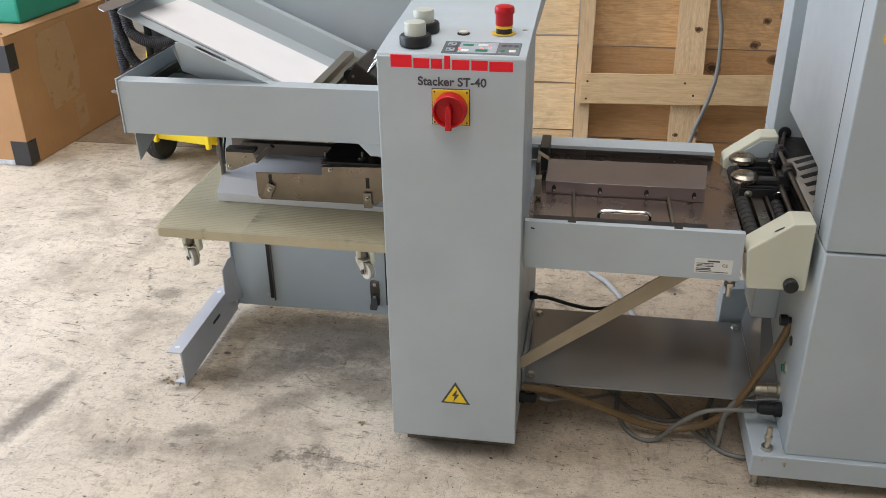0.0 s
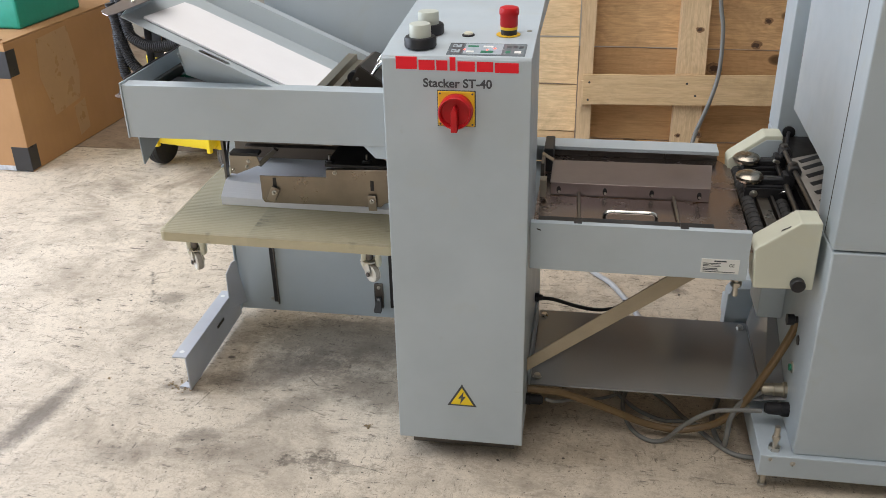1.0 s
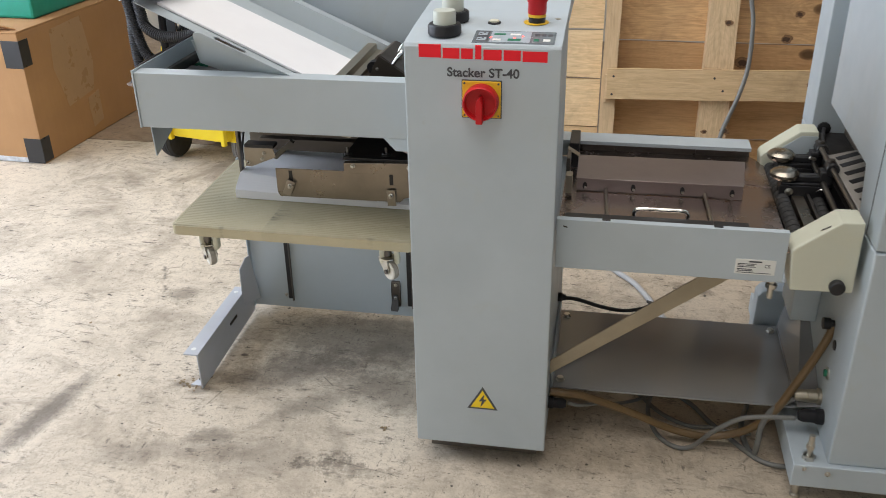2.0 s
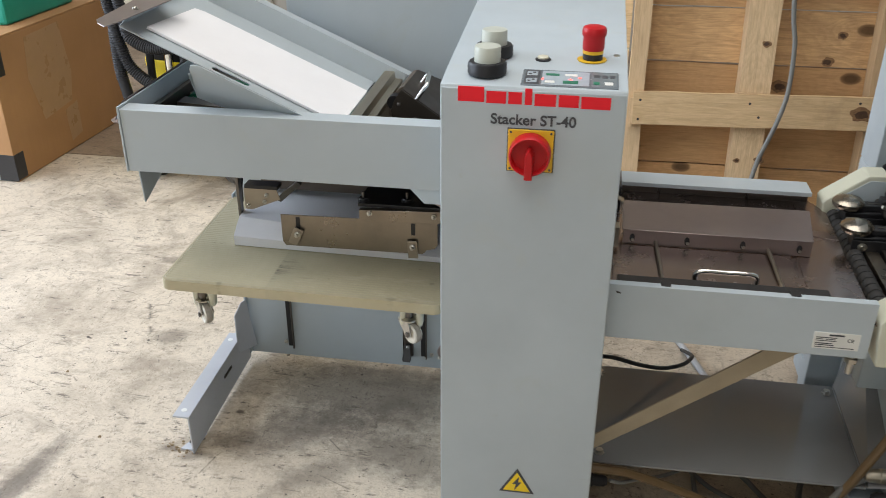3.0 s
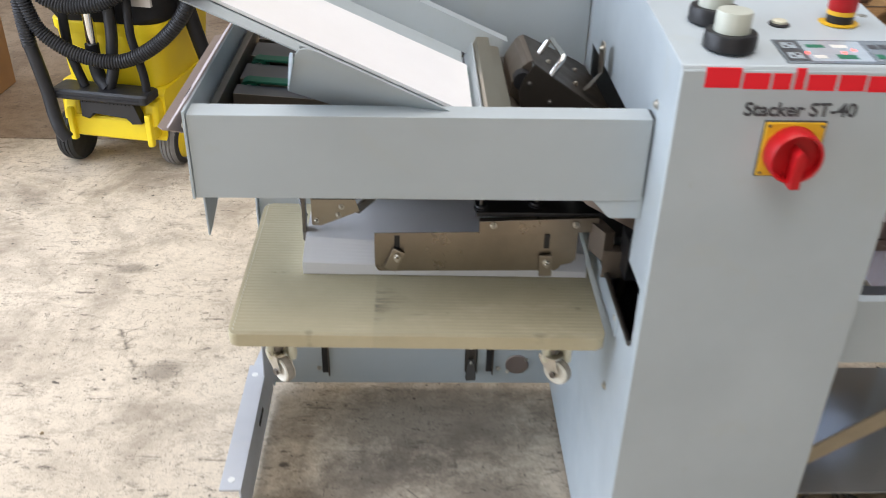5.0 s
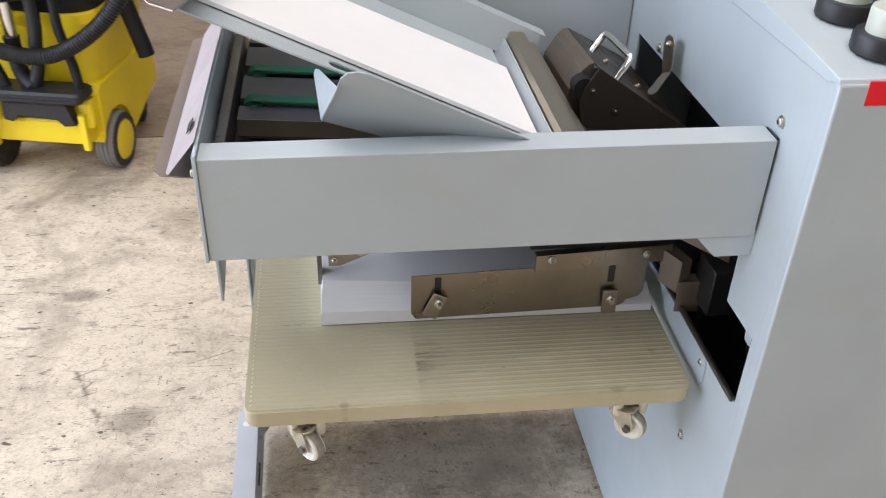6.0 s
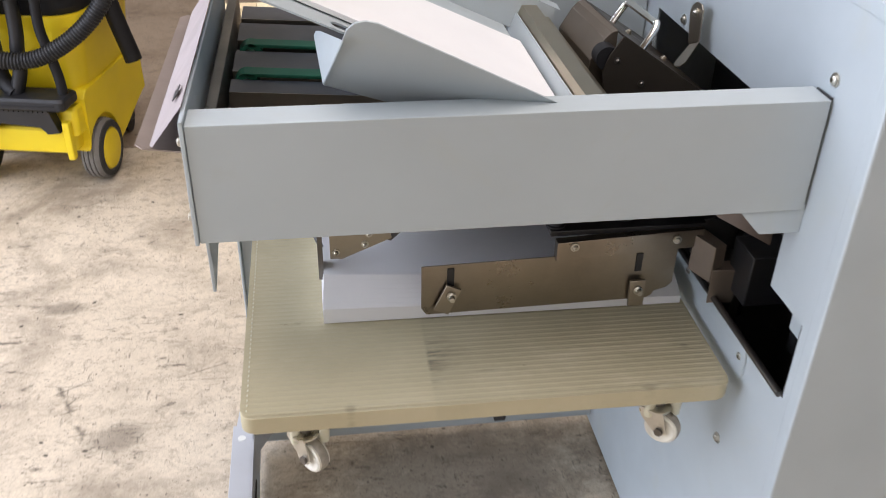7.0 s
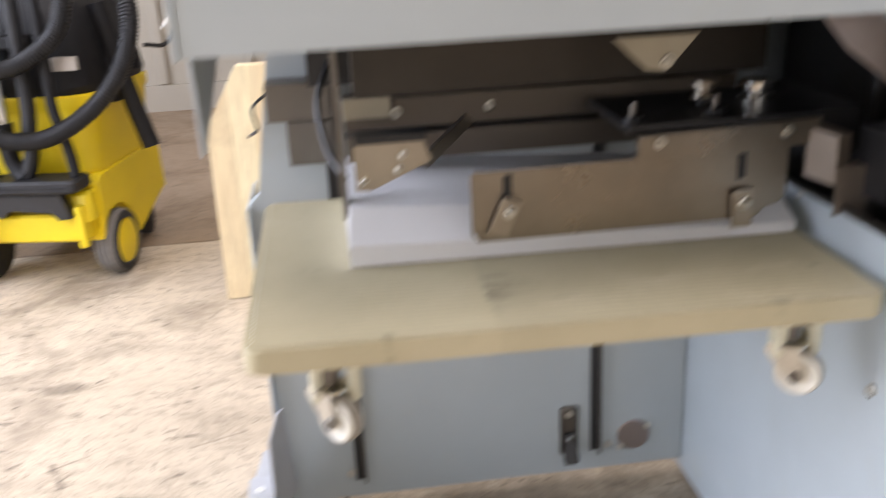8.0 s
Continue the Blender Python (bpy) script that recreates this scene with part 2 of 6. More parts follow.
OILED = plain("oiled_black_plate", (0.035, 0.032, 0.030), 0.42, 0.6, 0.4, 30, 0.05)
STEEL_POLISHED = steel("rolled_bed_steel", (0.42, 0.345, 0.32), 0.24, patch=0.12)
GUARD = steel("guard_steel", (0.40, 0.325, 0.29), 0.48, metal=0.55)
GUARD_LIP = steel("pale_guard_steel", (0.43, 0.37, 0.37), 0.50, metal=0.45)
FEED_STEEL = steel("brown_oiled_steel", (0.060, 0.050, 0.040), 0.40, metal=0.5)
STEEL_BRIGHT = plain("bright_stainless", (0.47, 0.415, 0.32), 0.30, 1.0, 0.10, 6, 0.0)
FEED_LID = steel("brown_cover_steel", (0.16, 0.132, 0.105), 0.42, metal=0.6, patch=0.12)
STRUT = steel("strut_steel", (0.43, 0.37, 0.27), 0.48, metal=0.45)
SLAT = paint("slat_paint", (0.07, 0.072, 0.085), 0.4, 0.05, False)
CHROME = plain("chrome", (0.78, 0.77, 0.74), 0.12, 1.0, 0.06, 40, 0.02)
ZINC = plain("zinc_plate", (0.62, 0.60, 0.54), 0.3, 1.0, 0.2, 80, 0.05)
BLACK = plain("black_enamel", (0.018, 0.018, 0.02), 0.38, vary=0.4, scale=25)
BLACK_SATIN = plain("black_plastic", (0.017, 0.0175, 0.020), 0.46, vary=0.3, scale=40, spec=0.4)
BLACK_HEAD = plain("matt_black_plastic", (0.011, 0.011, 0.013), 0.55, vary=0.3, scale=40, spec=0.3)
RUBBER = plain("black_rubber", (0.028, 0.028, 0.028), 0.72, vary=0.3, scale=60)
TYRE = plain("grey_tyre_rubber", (0.19, 0.18, 0.17), 0.8, vary=0.3, scale=50)
GRIME = plain("dirty_nylon", (0.40, 0.37, 0.32), 0.7, vary=0.5, scale=90)
KNOB_CAP = plain("grey_ivory_plastic", (0.50, 0.53, 0.465), 0.4, vary=0.1)
IVORY = plain("ivory_plastic", (0.66, 0.65, 0.52), 0.4, vary=0.08)
NYLON = plain("white_nylon", (0.72, 0.70, 0.62), 0.45, vary=0.2, scale=70)
RED = plain("red_plastic", (0.52, 0.010, 0.015), 0.38, vary=0.15, spec=0.35)
RED_INK = plain("red_print", (0.82, 0.022, 0.035), 0.6, vary=0.05, spec=0.2)
SIGN_YELLOW = plain("sign_yellow", (0.86, 0.63, 0.015), 0.4, vary=0.08)
SIGNAL = plain("signal_yellow", (0.80, 0.48, 0.02), 0.45, vary=0.1)
INK = plain("dark_print", (0.06, 0.065, 0.075), 0.55)
WHITE = plain("white_label", (0.72, 0.73, 0.70), 0.45, vary=0.05)
YELLOW = plain("yellow_polyethylene", (0.80, 0.60, 0.012), 0.42, vary=0.10, scale=9, grain=0.12)
GREEN = plain("green_belt", (0.015, 0.17, 0.095), 0.6, vary=0.25, scale=40)
TEAL = plain("teal_plastic", (0.01, 0.27, 0.19), 0.45)
PAPER = plain("white_paper", (0.80, 0.80, 0.81), 0.75, vary=0.04, scale=12, grain=0.03, spec=0.25)
CABLE = plain("grey_cable", (0.17, 0.17, 0.16), 0.5)
BROWN_HOSE = plain("brown_conduit", (0.16, 0.10, 0.042), 0.45, vary=0.2)
FOAM = plain("plug_steel", (0.42, 0.38, 0.30), 0.4, 0.9)
DISPLAY = plain("display_film", (0.16, 0.19, 0.21), 0.22, vary=0.15, scale=60)
FILM = plain("pale_film", (0.40, 0.47, 0.52), 0.2, vary=0.15, scale=80)
FILM_DARK = plain("slate_film", (0.19, 0.225, 0.24), 0.22, vary=0.15, scale=80)
LED = plain("red_led", (0.9, 0.05, 0.04), 0.3)
GAP = plain("dark_joint", (0.05, 0.045, 0.04), 0.9)
for lm, c in ((LED, (1.0, 0.05, 0.03)),):
    lm.node_tree.nodes["Principled BSDF"].inputs["Emission Color"].default_value = (*c, 1)
    lm.node_tree.nodes["Principled BSDF"].inputs["Emission Strength"].default_value = 6.0
# the broad marks under the pile board carry painted shade besides dirt
STAINS_AND_SHADE = ((-1.129, 1.58, 0.22, 0.045, 80, 0.68), (-0.703, 1.572, 0.075, 0.035, 8, 0.50), (-0.562, 1.52, 0.16, 0.08, 10, 0.30), (-0.818, 1.50, 0.20, 0.05, 20, 0.28), (-0.736, 1.79, 0.070, 0.03, 20, 0.45), (-0.754, 1.893, 0.016, 0.009, 0, 0.9), (-0.325, 1.658, 0.014, 0.008, 0, 0.6), (-1.226, 2.58, 0.06, 0.03, 0, 0.5), (-0.460, 2.02, 0.36, 0.20, 8, 0.62), (-0.593, 1.86, 0.22, 0.09, 25, 0.58), (-0.347, 1.80, 0.16, 0.10, -30, 0.56), (-0.511, 1.72, 0.12, 0.05, 30, 0.48), (-0.797, 1.73, 0.05, 0.02, 20, 0.5), (0.409, 2.42, 0.075, 0.030, -20, 0.75), (-1.053, 2.17, 0.075, 0.04, 15, 0.45), (-0.858, 1.745, 0.030, 0.016, 0, 0.5))
FLOOR = concrete("worn_concrete", (0.685, 0.593, 0.468), (0.567, 0.485, 0.374), (0.262, 0.215, 0.162), (0.080, 0.064, 0.050), STAINS_AND_SHADE)
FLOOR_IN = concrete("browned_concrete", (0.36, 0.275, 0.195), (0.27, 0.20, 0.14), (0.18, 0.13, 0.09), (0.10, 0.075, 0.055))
PINE = timber("pale_pine", (0.74, 0.565, 0.345), (0.50, 0.33, 0.165), along=0, knots=0.9)
PINE_UP = timber("pale_pine_upright", (0.66, 0.49, 0.30), (0.47, 0.315, 0.17), along=2)
PINE_PALE = timber("cream_pine", (0.86, 0.70, 0.47), (0.70, 0.52, 0.31), along=2, knots=0.3)
PINE_BROWN = timber("brown_pine", (0.64, 0.41, 0.205), (0.37, 0.20, 0.085), along=0, knots=0.95)
KNOT_RING = plain("brown_knot_ring", (0.30, 0.165, 0.075), 0.7, vary=0.6, scale=160)
KNOT = plain("dark_knot", (0.085, 0.040, 0.018), 0.6, vary=0.5, scale=120)
WALL = plain("painted_wall", (0.42, 0.39, 0.33), 0.7, vary=0.12, scale=2)
CEILING = plain("painted_ceiling", (0.34, 0.33, 0.31), 0.8, vary=0.1, scale=2)


def cardboard():
    k = Mat("brown_cardboard", (0.36, 0.215, 0.105), 0.75, spec=0.2)
    col = k.mix(k.ramp(k.noise(4, 6, 0.6), (0.35, 0.0), (0.7, 1.0)), (0.40, 0.225, 0.105), (0.33, 0.182, 0.084))
    flute = k.noise(60, 3, 0.6, stretch=(1, 1, 0.06))
    k.set("Base Color", k.mix(k.maths("MULTIPLY", flute, 0.3), col, (0.27, 0.15, 0.068)))
    k.bump(flute, 0.12, 0.001)
    return k.m


def ribbed_board(marks):
    """Khaki laminate with wear, scratches and dark scuffs, each (x, y, half length, half width, turn, strength)."""
    k = Mat("khaki_laminate", (0.50, 0.445, 0.275), 0.5, spec=0.4)
    col = k.mix(k.ramp(k.noise(6, 6, 0.65), (0.35, 0.0), (0.72, 1.0)), (0.485, 0.435, 0.295), (0.40, 0.355, 0.23))
    rub = k.ramp(k.noise(16, 5, 0.7, stretch=(0.4, 1, 1)), (0.58, 0.0), (0.74, 1.0))
    col = k.mix(k.maths("MULTIPLY", rub, 0.35), col, (0.66, 0.61, 0.46))
    nick = k.ramp(k.noise(70, 5, 0.7, stretch=(0.35, 1, 1)), (0.66, 0.0), (0.72, 1.0))
    col = k.mix(k.maths("MULTIPLY", nick, 0.5), col, (0.19, 0.16, 0.10))
    ragged = k.noise(150, 8, 0.75, stretch=(0.16, 1, 1))
    for x, y, hl, hw, turn, strength in marks:
        mp = k.n.new("ShaderNodeMapping")
        mp.vector_type = "TEXTURE"
        mp.inputs["Location"].default_value = (x, y, 0.49)
        mp.inputs["Rotation"].default_value = (0, 0, radians(turn))
        mp.inputs["Scale"].default_value = (hl, hw, 0.2)
        k.l.new(k.pos, mp.inputs["Vector"])
        length = k.n.new("ShaderNodeVectorMath")
        length.operation = "LENGTH"
        k.l.new(mp.outputs[0], length.inputs[0])
        d = k.maths("ADD", length.outputs["Value"], k.maths("MULTIPLY", k.maths("SUBTRACT", ragged, 0.5), 2.4))
        col = k.mix(k.maths("MULTIPLY", k.ramp(d, (0.35, 1.0), (1.0, 0.0)), strength), col, (0.10, 0.085, 0.06))
    # rubbed patch with a straight left edge: faint grey, with dark strokes along the ribs
    sep = k.n.new("ShaderNodeSeparateXYZ")
    k.l.new(k.pos, sep.inputs[0])
    right = k.maths("SUBTRACT", sep.outputs[0], -0.566)
    away = k.maths("ABSOLUTE", k.maths("SUBTRACT", sep.outputs[1], 1.737))
    edge = k.ramp(right, (0.0, 0.0), (0.0012, 1.0))
    short = k.maths("MULTIPLY", edge, k.ramp(k.maths("ADD", right, k.maths("MULTIPLY", away, 0.9)), (0.006, 1.0), (0.060, 0.0)))
    stroke = k.ramp(k.noise(210, 5, 0.7, stretch=(0.10, 1, 1)), (0.46, 0.0), (0.60, 1.0))
    col = k.mix(k.maths("MULTIPLY", k.maths("MULTIPLY", short, stroke), 0.85), col, (0.075, 0.07, 0.055))
    grey = k.maths("MULTIPLY", edge, k.ramp(k.maths("ADD", right, away), (0.03, 1.0), (0.16, 0.0)))
    col = k.mix(k.maths("MULTIPLY", grey, 0.14), col, (0.16, 0.15, 0.12))
    k.set("Base Color", col)
    k.bump(k.noise(400, 3), 0.12, 0.0005)
    return k.m


CARD = cardboard()
LAMINATE = ribbed_board(((-0.50, 1.705, 0.020, 0.003, 4, 0.25), (-0.267, 1.725, 0.008, 0.005, 0, 0.4), (-0.653, 1.660, 0.007, 0.008, 0, 0.35), (-0.33, 1.660, 0.012, 0.006, 0, 0.35)))
CLEAR_TAPE = plain("clear_tape", (0.365, 0.225, 0.115), 0.30, vary=0.1)

# ---- mesh helpers ----
ROOT = {}


def thing(name, origin, label, category, group="", kind=""):
    ob = new(name)
    ob.location = origin
    ob.empty_display_size = 0.05
    ROOT[ob] = Vector(origin)
    return tagged(ob, label, category, group, kind)


def finish(bm, angle=34):
    bmesh.ops.recalc_face_normals(bm, faces=bm.faces)
    lim = radians(angle)
    for f in bm.faces:
        f.smooth = True
    for e in bm.edges:
        e.smooth = len(e.link_faces) == 2 and e.calc_face_angle(0) < lim
    # broad flat faces keep their own normal; only the rounded edges beside them are smooth
    area = {f: f.calc_area() for f in bm.faces}
    for f in bm.faces:
        near = [area[g] for e in f.edges if e.smooth and e.calc_face_angle(0) > 0.01 for g in e.link_faces if g is not f]
        if near and max(near) < 0.35 * area[f]:
            f.smooth = False


SHIFT = Vector((0, 0, 0))


def assembly(dx=0.0, dy=0.0, dz=0.0):
    """Offset of the group of parts that follows from its drawn place, set to fit the camera's view."""
    SHIFT.x, SHIFT.y, SHIFT.z = dx, dy, dz


def part(name, bm, material, parent, label=""):
    """One mesh under a thing or a part; bm is in the thing's world coordinates."""
    finish(bm)
    me = bpy.data.meshes.new(name)
    o = ROOT[parent]
    bm.transform(Matrix.Translation(SHIFT - o))
    bm.to_mesh(me)
    bm.free()
    me.materials.append(material)
    ob = new(name, me)
    ob.parent = parent
    ROOT[ob] = o
    return tagged(ob, label)


def lone(name, bm, material, label, category, kind="", group=""):
    """A thing or piece of the setting that is one mesh, with its origin at its base."""
    finish(bm)
    lo = Vector([min(v.co[k] for v in bm.verts) for k in range(3)])
    hi = Vector([max(v.co[k] for v in bm.verts) for k in range(3)])
    o = Vector(((lo.x + hi.x) / 2, (lo.y + hi.y) / 2, lo.z))
    bm.transform(Matrix.Translation(-o))
    me = bpy.data.meshes.new(name)
    bm.to_mesh(me)
    bm.free()
    me.materials.append(material)
    ob = new(name, me)
    ob.location = o
    ROOT[ob] = o
    return tagged(ob, label, category, group, kind)


def B():
    return bmesh.new()


def box(bm, x0, x1, y0, y1, z0, z1, bevel=0.0, seg=2, m=None):
    """A box between the given limits, its edges rounded by bevel."""
    r = bmesh.ops.create_cube(bm, size=1)
    vs = r["verts"]
    for v in vs:
        v.co = Vector(((x0 + x1) / 2 + v.co.x * (x1 - x0), (y0 + y1) / 2 + v.co.y * (y1 - y0), (z0 + z1) / 2 + v.co.z * (z1 - z0)))
    if bevel:
        es = {e for v in vs for e in v.link_edges}
        r = bmesh.ops.bevel(bm, geom=list(es), offset=bevel, segments=seg, profile=0.5, affect="EDGES")
        vs = list({v for f in r["faces"] for v in f.verts} | {v for v in vs if v.is_valid})
    if m is not None:
        bmesh.ops.transform(bm, matrix=m, verts=vs)
    return bm


def obox(bm, centre, size, rot=(0, 0, 0), bevel=0.0):
    """A box of a size about a centre, turned by Euler degrees."""
    sx, sy, sz = (s / 2 for s in size)
    return box(bm, -sx, sx, -sy, sy, -sz, sz, bevel, 2, pose(*centre, *rot))


def rod(bm, a, b, r, n=16, r2=None):
    """A capped cylinder or cone from a to b."""
    a, b = Vector(a), Vector(b)
    d = b - a
    m = Matrix.Translation((a + b) / 2) @ d.to_track_quat("Z", "Y").to_matrix().to_4x4()
    bmesh.ops.create_cone(bm, cap_ends=True, segments=n, radius1=r, radius2=r if r2 is None else r2, depth=d.length, matrix=m)
    return bm


def lathe(bm, centre, axis, prof, n=28):
    """A turned body: prof gives (radius, height) along axis from centre."""
    axis = Vector(axis).normalized()
    m = Matrix.Translation(centre) @ axis.to_track_quat("Z", "Y").to_matrix().to_4x4()
    rings = []
    for r, h in prof:
        if r < 1e-6:
            rings.append([bm.verts.new(m @ Vector((0, 0, h)))])
        else:
            rings.append([bm.verts.new(m @ Vector((r * math.cos(2 * math.pi * k / n), r * math.sin(2 * math.pi * k / n), h))) for k in range(n)])
    for p, q in zip(rings, rings[1:]):
        for k in range(n):
            if len(p) == 1 and len(q) > 1:
                bm.faces.new((p[0], q[k], q[(k + 1) % n]))
            elif len(q) == 1 and len(p) > 1:
                bm.faces.new((p[k], p[(k + 1) % n], q[0]))
            elif len(p) > 1:
                bm.faces.new((p[k], p[(k + 1) % n], q[(k + 1) % n], q[k]))
    for end in (rings[0], rings[-1]):
        if len(end) > 2:
            bm.faces.new(end)
    return bm


def slab(bm, pts, off, bevel=0.0):
    """A plate: the polygon pts pushed out by the vector off."""
    off = Vector(off)
    a = [bm.verts.new(Vector(p)) for p in pts]
    b = [bm.verts.new(Vector(p) + off) for p in pts]
    fs = [bm.faces.new(a), bm.faces.new(b[::-1])]
    n = len(a)
    for k in range(n):
        fs.append(bm.faces.new((a[k], b[k], b[(k + 1) % n], a[(k + 1) % n])))
    if bevel:
        es = {e for f in fs for e in f.edges}
        bmesh.ops.bevel(bm, geom=list(es), offset=bevel, segments=2, profile=0.5, affect="EDGES")
    return bm


def smooth_path(pts, steps=8):
    """Points on a Catmull-Rom curve through pts."""
    p = [Vector(q) for q in pts]
    p = [p[0] * 2 - p[1]] + p + [p[-1] * 2 - p[-2]]
    out = []
    for a, b, c, d in zip(p, p[1:], p[2:], p[3:]):
        for k in range(steps):
            t = k / steps
            out.append(0.5 * (2 * b + (c - a) * t + (2 * a - 5 * b + 4 * c - d) * t * t + (3 * b - a - 3 * c + d) * t ** 3))
    out.append(p[-2])
    return out


def tube(bm, pts, r, n=10, steps=8, ripple=0.0, pitch=0.008):
    """A cable or hose along a curve through pts; ripple gives it corrugations of that depth."""
    path = smooth_path(pts, steps)
    if ripple:
        dense, acc = [], 0.0
        length = sum((q - p).length for p, q in zip(path, path[1:]))
        count = int(length / pitch * 4)
        cum = [0.0]
        for p, q in zip(path, path[1:]):
            cum.append(cum[-1] + (q - p).length)
        j = 0
        for k in range(count + 1):
            s = length * k / count
            while j < len(cum) - 2 and cum[j + 1] < s:
                j += 1
            u = (s - cum[j]) / max(1e-9, cum[j + 1] - cum[j])
            dense.append(path[j].lerp(path[j + 1], min(1, u)))
        path = dense
    up = Vector((0, 0, 1))
    t0 = (path[1] - path[0]).normalized()
    nrm = t0.cross(up)
    if nrm.length < 0.1:
        nrm = t0.cross(Vector((1, 0, 0)))
    nrm.normalize()
    rings = []
    for k, p in enumerate(path):
        t = (path[min(k + 1, len(path) - 1)] - path[max(k - 1, 0)]).normalized()
        nrm = (nrm - t * nrm.dot(t)).normalized()
        bi = t.cross(nrm)
        rr = r - (ripple if ripple and k % 4 in (2, 3) else 0.0)
        rings.append([bm.verts.new(p + rr * (math.cos(2 * math.pi * j / n) * nrm + math.sin(2 * math.pi * j / n) * bi)) for j in range(n)])
    for a, b in zip(rings, rings[1:]):
        for j in range(n):
            bm.faces.new((a[j], a[(j + 1) % n], b[(j + 1) % n], b[j]))
    bm.faces.new(rings[0])
    bm.faces.new(rings[-1])
    return bm


def ring_plate(bm, outer, hole, thick):
    """A plate in the xy plane with a hole of the same count of corners, thick downwards."""
    n = len(outer)
    top_o = [bm.verts.new(Vector(p)) for p in outer]
    top_i = [bm.verts.new(Vector(p)) for p in hole]
    off = Vector((0, 0, -thick))
    bot_o = [bm.verts.new(v.co + off) for v in top_o]
    bot_i = [bm.verts.new(v.co + off) for v in top_i]
    for k in range(n):
        j = (k + 1) % n
        bm.faces.new((top_o[k], top_o[j], top_i[j], top_i[k]))
        bm.faces.new((bot_o[k], bot_i[k], bot_i[j], bot_o[j]))
        bm.faces.new((top_o[k], bot_o[k], bot_o[j], top_o[j]))
        bm.faces.new((top_i[k], top_i[j], bot_i[j], bot_i[k]))
    return bm


def screw(parent, at, axis, r=0.0042, mat=None, name="screw"):
    """A domed socket screw on a washer."""
    bm = lathe(B(), at, axis, [(r * 1.45, -0.001), (r * 1.45, 0.0012), (r, 0.0014), (r * 0.95, 0.0032), (r * 0.6, 0.0042), (r * 0.42, 0.0042), (r * 0.4, 0.0022), (0, 0.0022)], 14)
    return part(name, bm, mat or ZINC, parent, "")


def lettering(name, text, size, m, material, parent, depth=0.0006, bold=1.0):
    cu = bpy.data.curves.new(name, "FONT")
    cu.body, cu.size, cu.extrude, cu.offset = text, size, depth, 0.012 * size * bold
    cu.align_x = "CENTER"
    tmp = bpy.data.objects.new(name, cu)
    scene.collection.objects.link(tmp)
    me = bpy.data.meshes.new_from_object(tmp)
    bpy.data.objects.remove(tmp)
    me.transform(Matrix.Translation(SHIFT - ROOT[parent]) @ m)
    me.materials.clear()
    me.materials.append(material)
    ob = new(name, me)
    ob.parent = parent
    ROOT[ob] = ROOT[parent]
    return ob


def rounded(x0, x1, y0, y1, rr, k=6):
    pts = []
    for cx, cy, a0 in ((x1 - rr, y0 + rr, -90), (x1 - rr, y1 - rr, 0), (x0 + rr, y1 - rr, 90), (x0 + rr, y0 + rr, 180)):
        for j in range(k + 1):
            a = radians(a0 + 90 * j / k)
            pts.append((cx + rr * math.cos(a), cy + rr * math.sin(a)))
    return pts


def tapered(bm, levels, rr=0.05, k=5):
    """A rounded body through levels of (z, x0, x1, y0, y1)."""
    rings = []
    for z, x0, x1, y0, y1 in levels:
        rings.append([bm.verts.new((px, py, z)) for px, py in rounded(x0, x1, y0, y1, rr, k)])
    n = len(rings[0])
    for a, b in zip(rings, rings[1:]):
        for j in range(n):
            bm.faces.new((a[j], a[(j + 1) % n], b[(j + 1) % n], b[j]))
    bm.faces.new(rings[0])
    bm.faces.new(rings[-1])
    return bm

# ---- the workshop shell ----
lone("ground", box(B(), -60, 60, -60, 60, -0.30, -0.02), FLOOR, "pale concrete yard outside the workshop", "ground", "structure")
lone("floor", box(B(), -4.4, 4.5, -4.2, 3.357, -0.015, 0.0), FLOOR, "worn scratched concrete workshop floor with stains and painted shade under the pile board", "floor", "structure")
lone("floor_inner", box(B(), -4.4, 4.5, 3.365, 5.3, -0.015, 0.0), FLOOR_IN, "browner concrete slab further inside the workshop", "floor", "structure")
lone("floor_joint", box(B(), -4.4, 4.5, 3.357, 3.365, -0.015, -0.006), GAP, "dark joint between two floor slabs", "joint", "structure")


def wall_with_door(name, axis, at, a0, a1, d0, d1, top, dtop, thick):
    """A wall across x or y with one door opening that goes through it."""
    bm = B()
    for lo, hi, z0, z1 in ((a0, d0, 0, top), (d1, a1, 0, top), (d0, d1, dtop, top)):
        if axis == "x":
            box(bm, at - thick, at, lo, hi, z0, z1)
        else:
            box(bm, lo, hi, at - thick, at, z0, z1)
    return lone(name, bm, WALL, "plain painted workshop wall with a wide open door", "wall", "structure")


wall_with_door("wall_west", "x", -3.3, -4.2, 5.3, 0.5, 4.15, 4.0, 3.7, 0.2)
wall_with_door("wall_south", "y", -4.2, -4.6, 4.7, -2.7, 0.9, 4.0, 3.1, 0.2)
lone("wall_east", box(B(), 4.5, 4.7, -4.2, 5.3, 0, 4.0), WALL, "plain painted workshop wall", "wall", "structure")
bm = B()
for x0, x1, z0, z1 in ((-4.6, 1.74, 0, 4.0), (2.56, 4.7, 0, 4.0), (1.74, 2.56, 0, 3.14), (1.74, 2.56, 3.44, 4.0)):
    box(bm, x0, x1, 5.3, 5.5, z0, z1)
for k in range(46):
    rx = -4.4 + k * 0.195
    for z0, z1 in ((0.12, 3.12), (3.46, 4.0)) if 1.68 < rx < 2.58 else ((0.12, 4.0),):
        box(bm, rx, rx + 0.05, 5.272, 5.3, z0, z1, 0.008, 1)
box(bm, -4.4, 4.5, 5.28, 5.3, 0, 0.12)
lone("wall_north", bm, WALL, "cream ribbed sheet wall with a small high window", "wall", "structure")
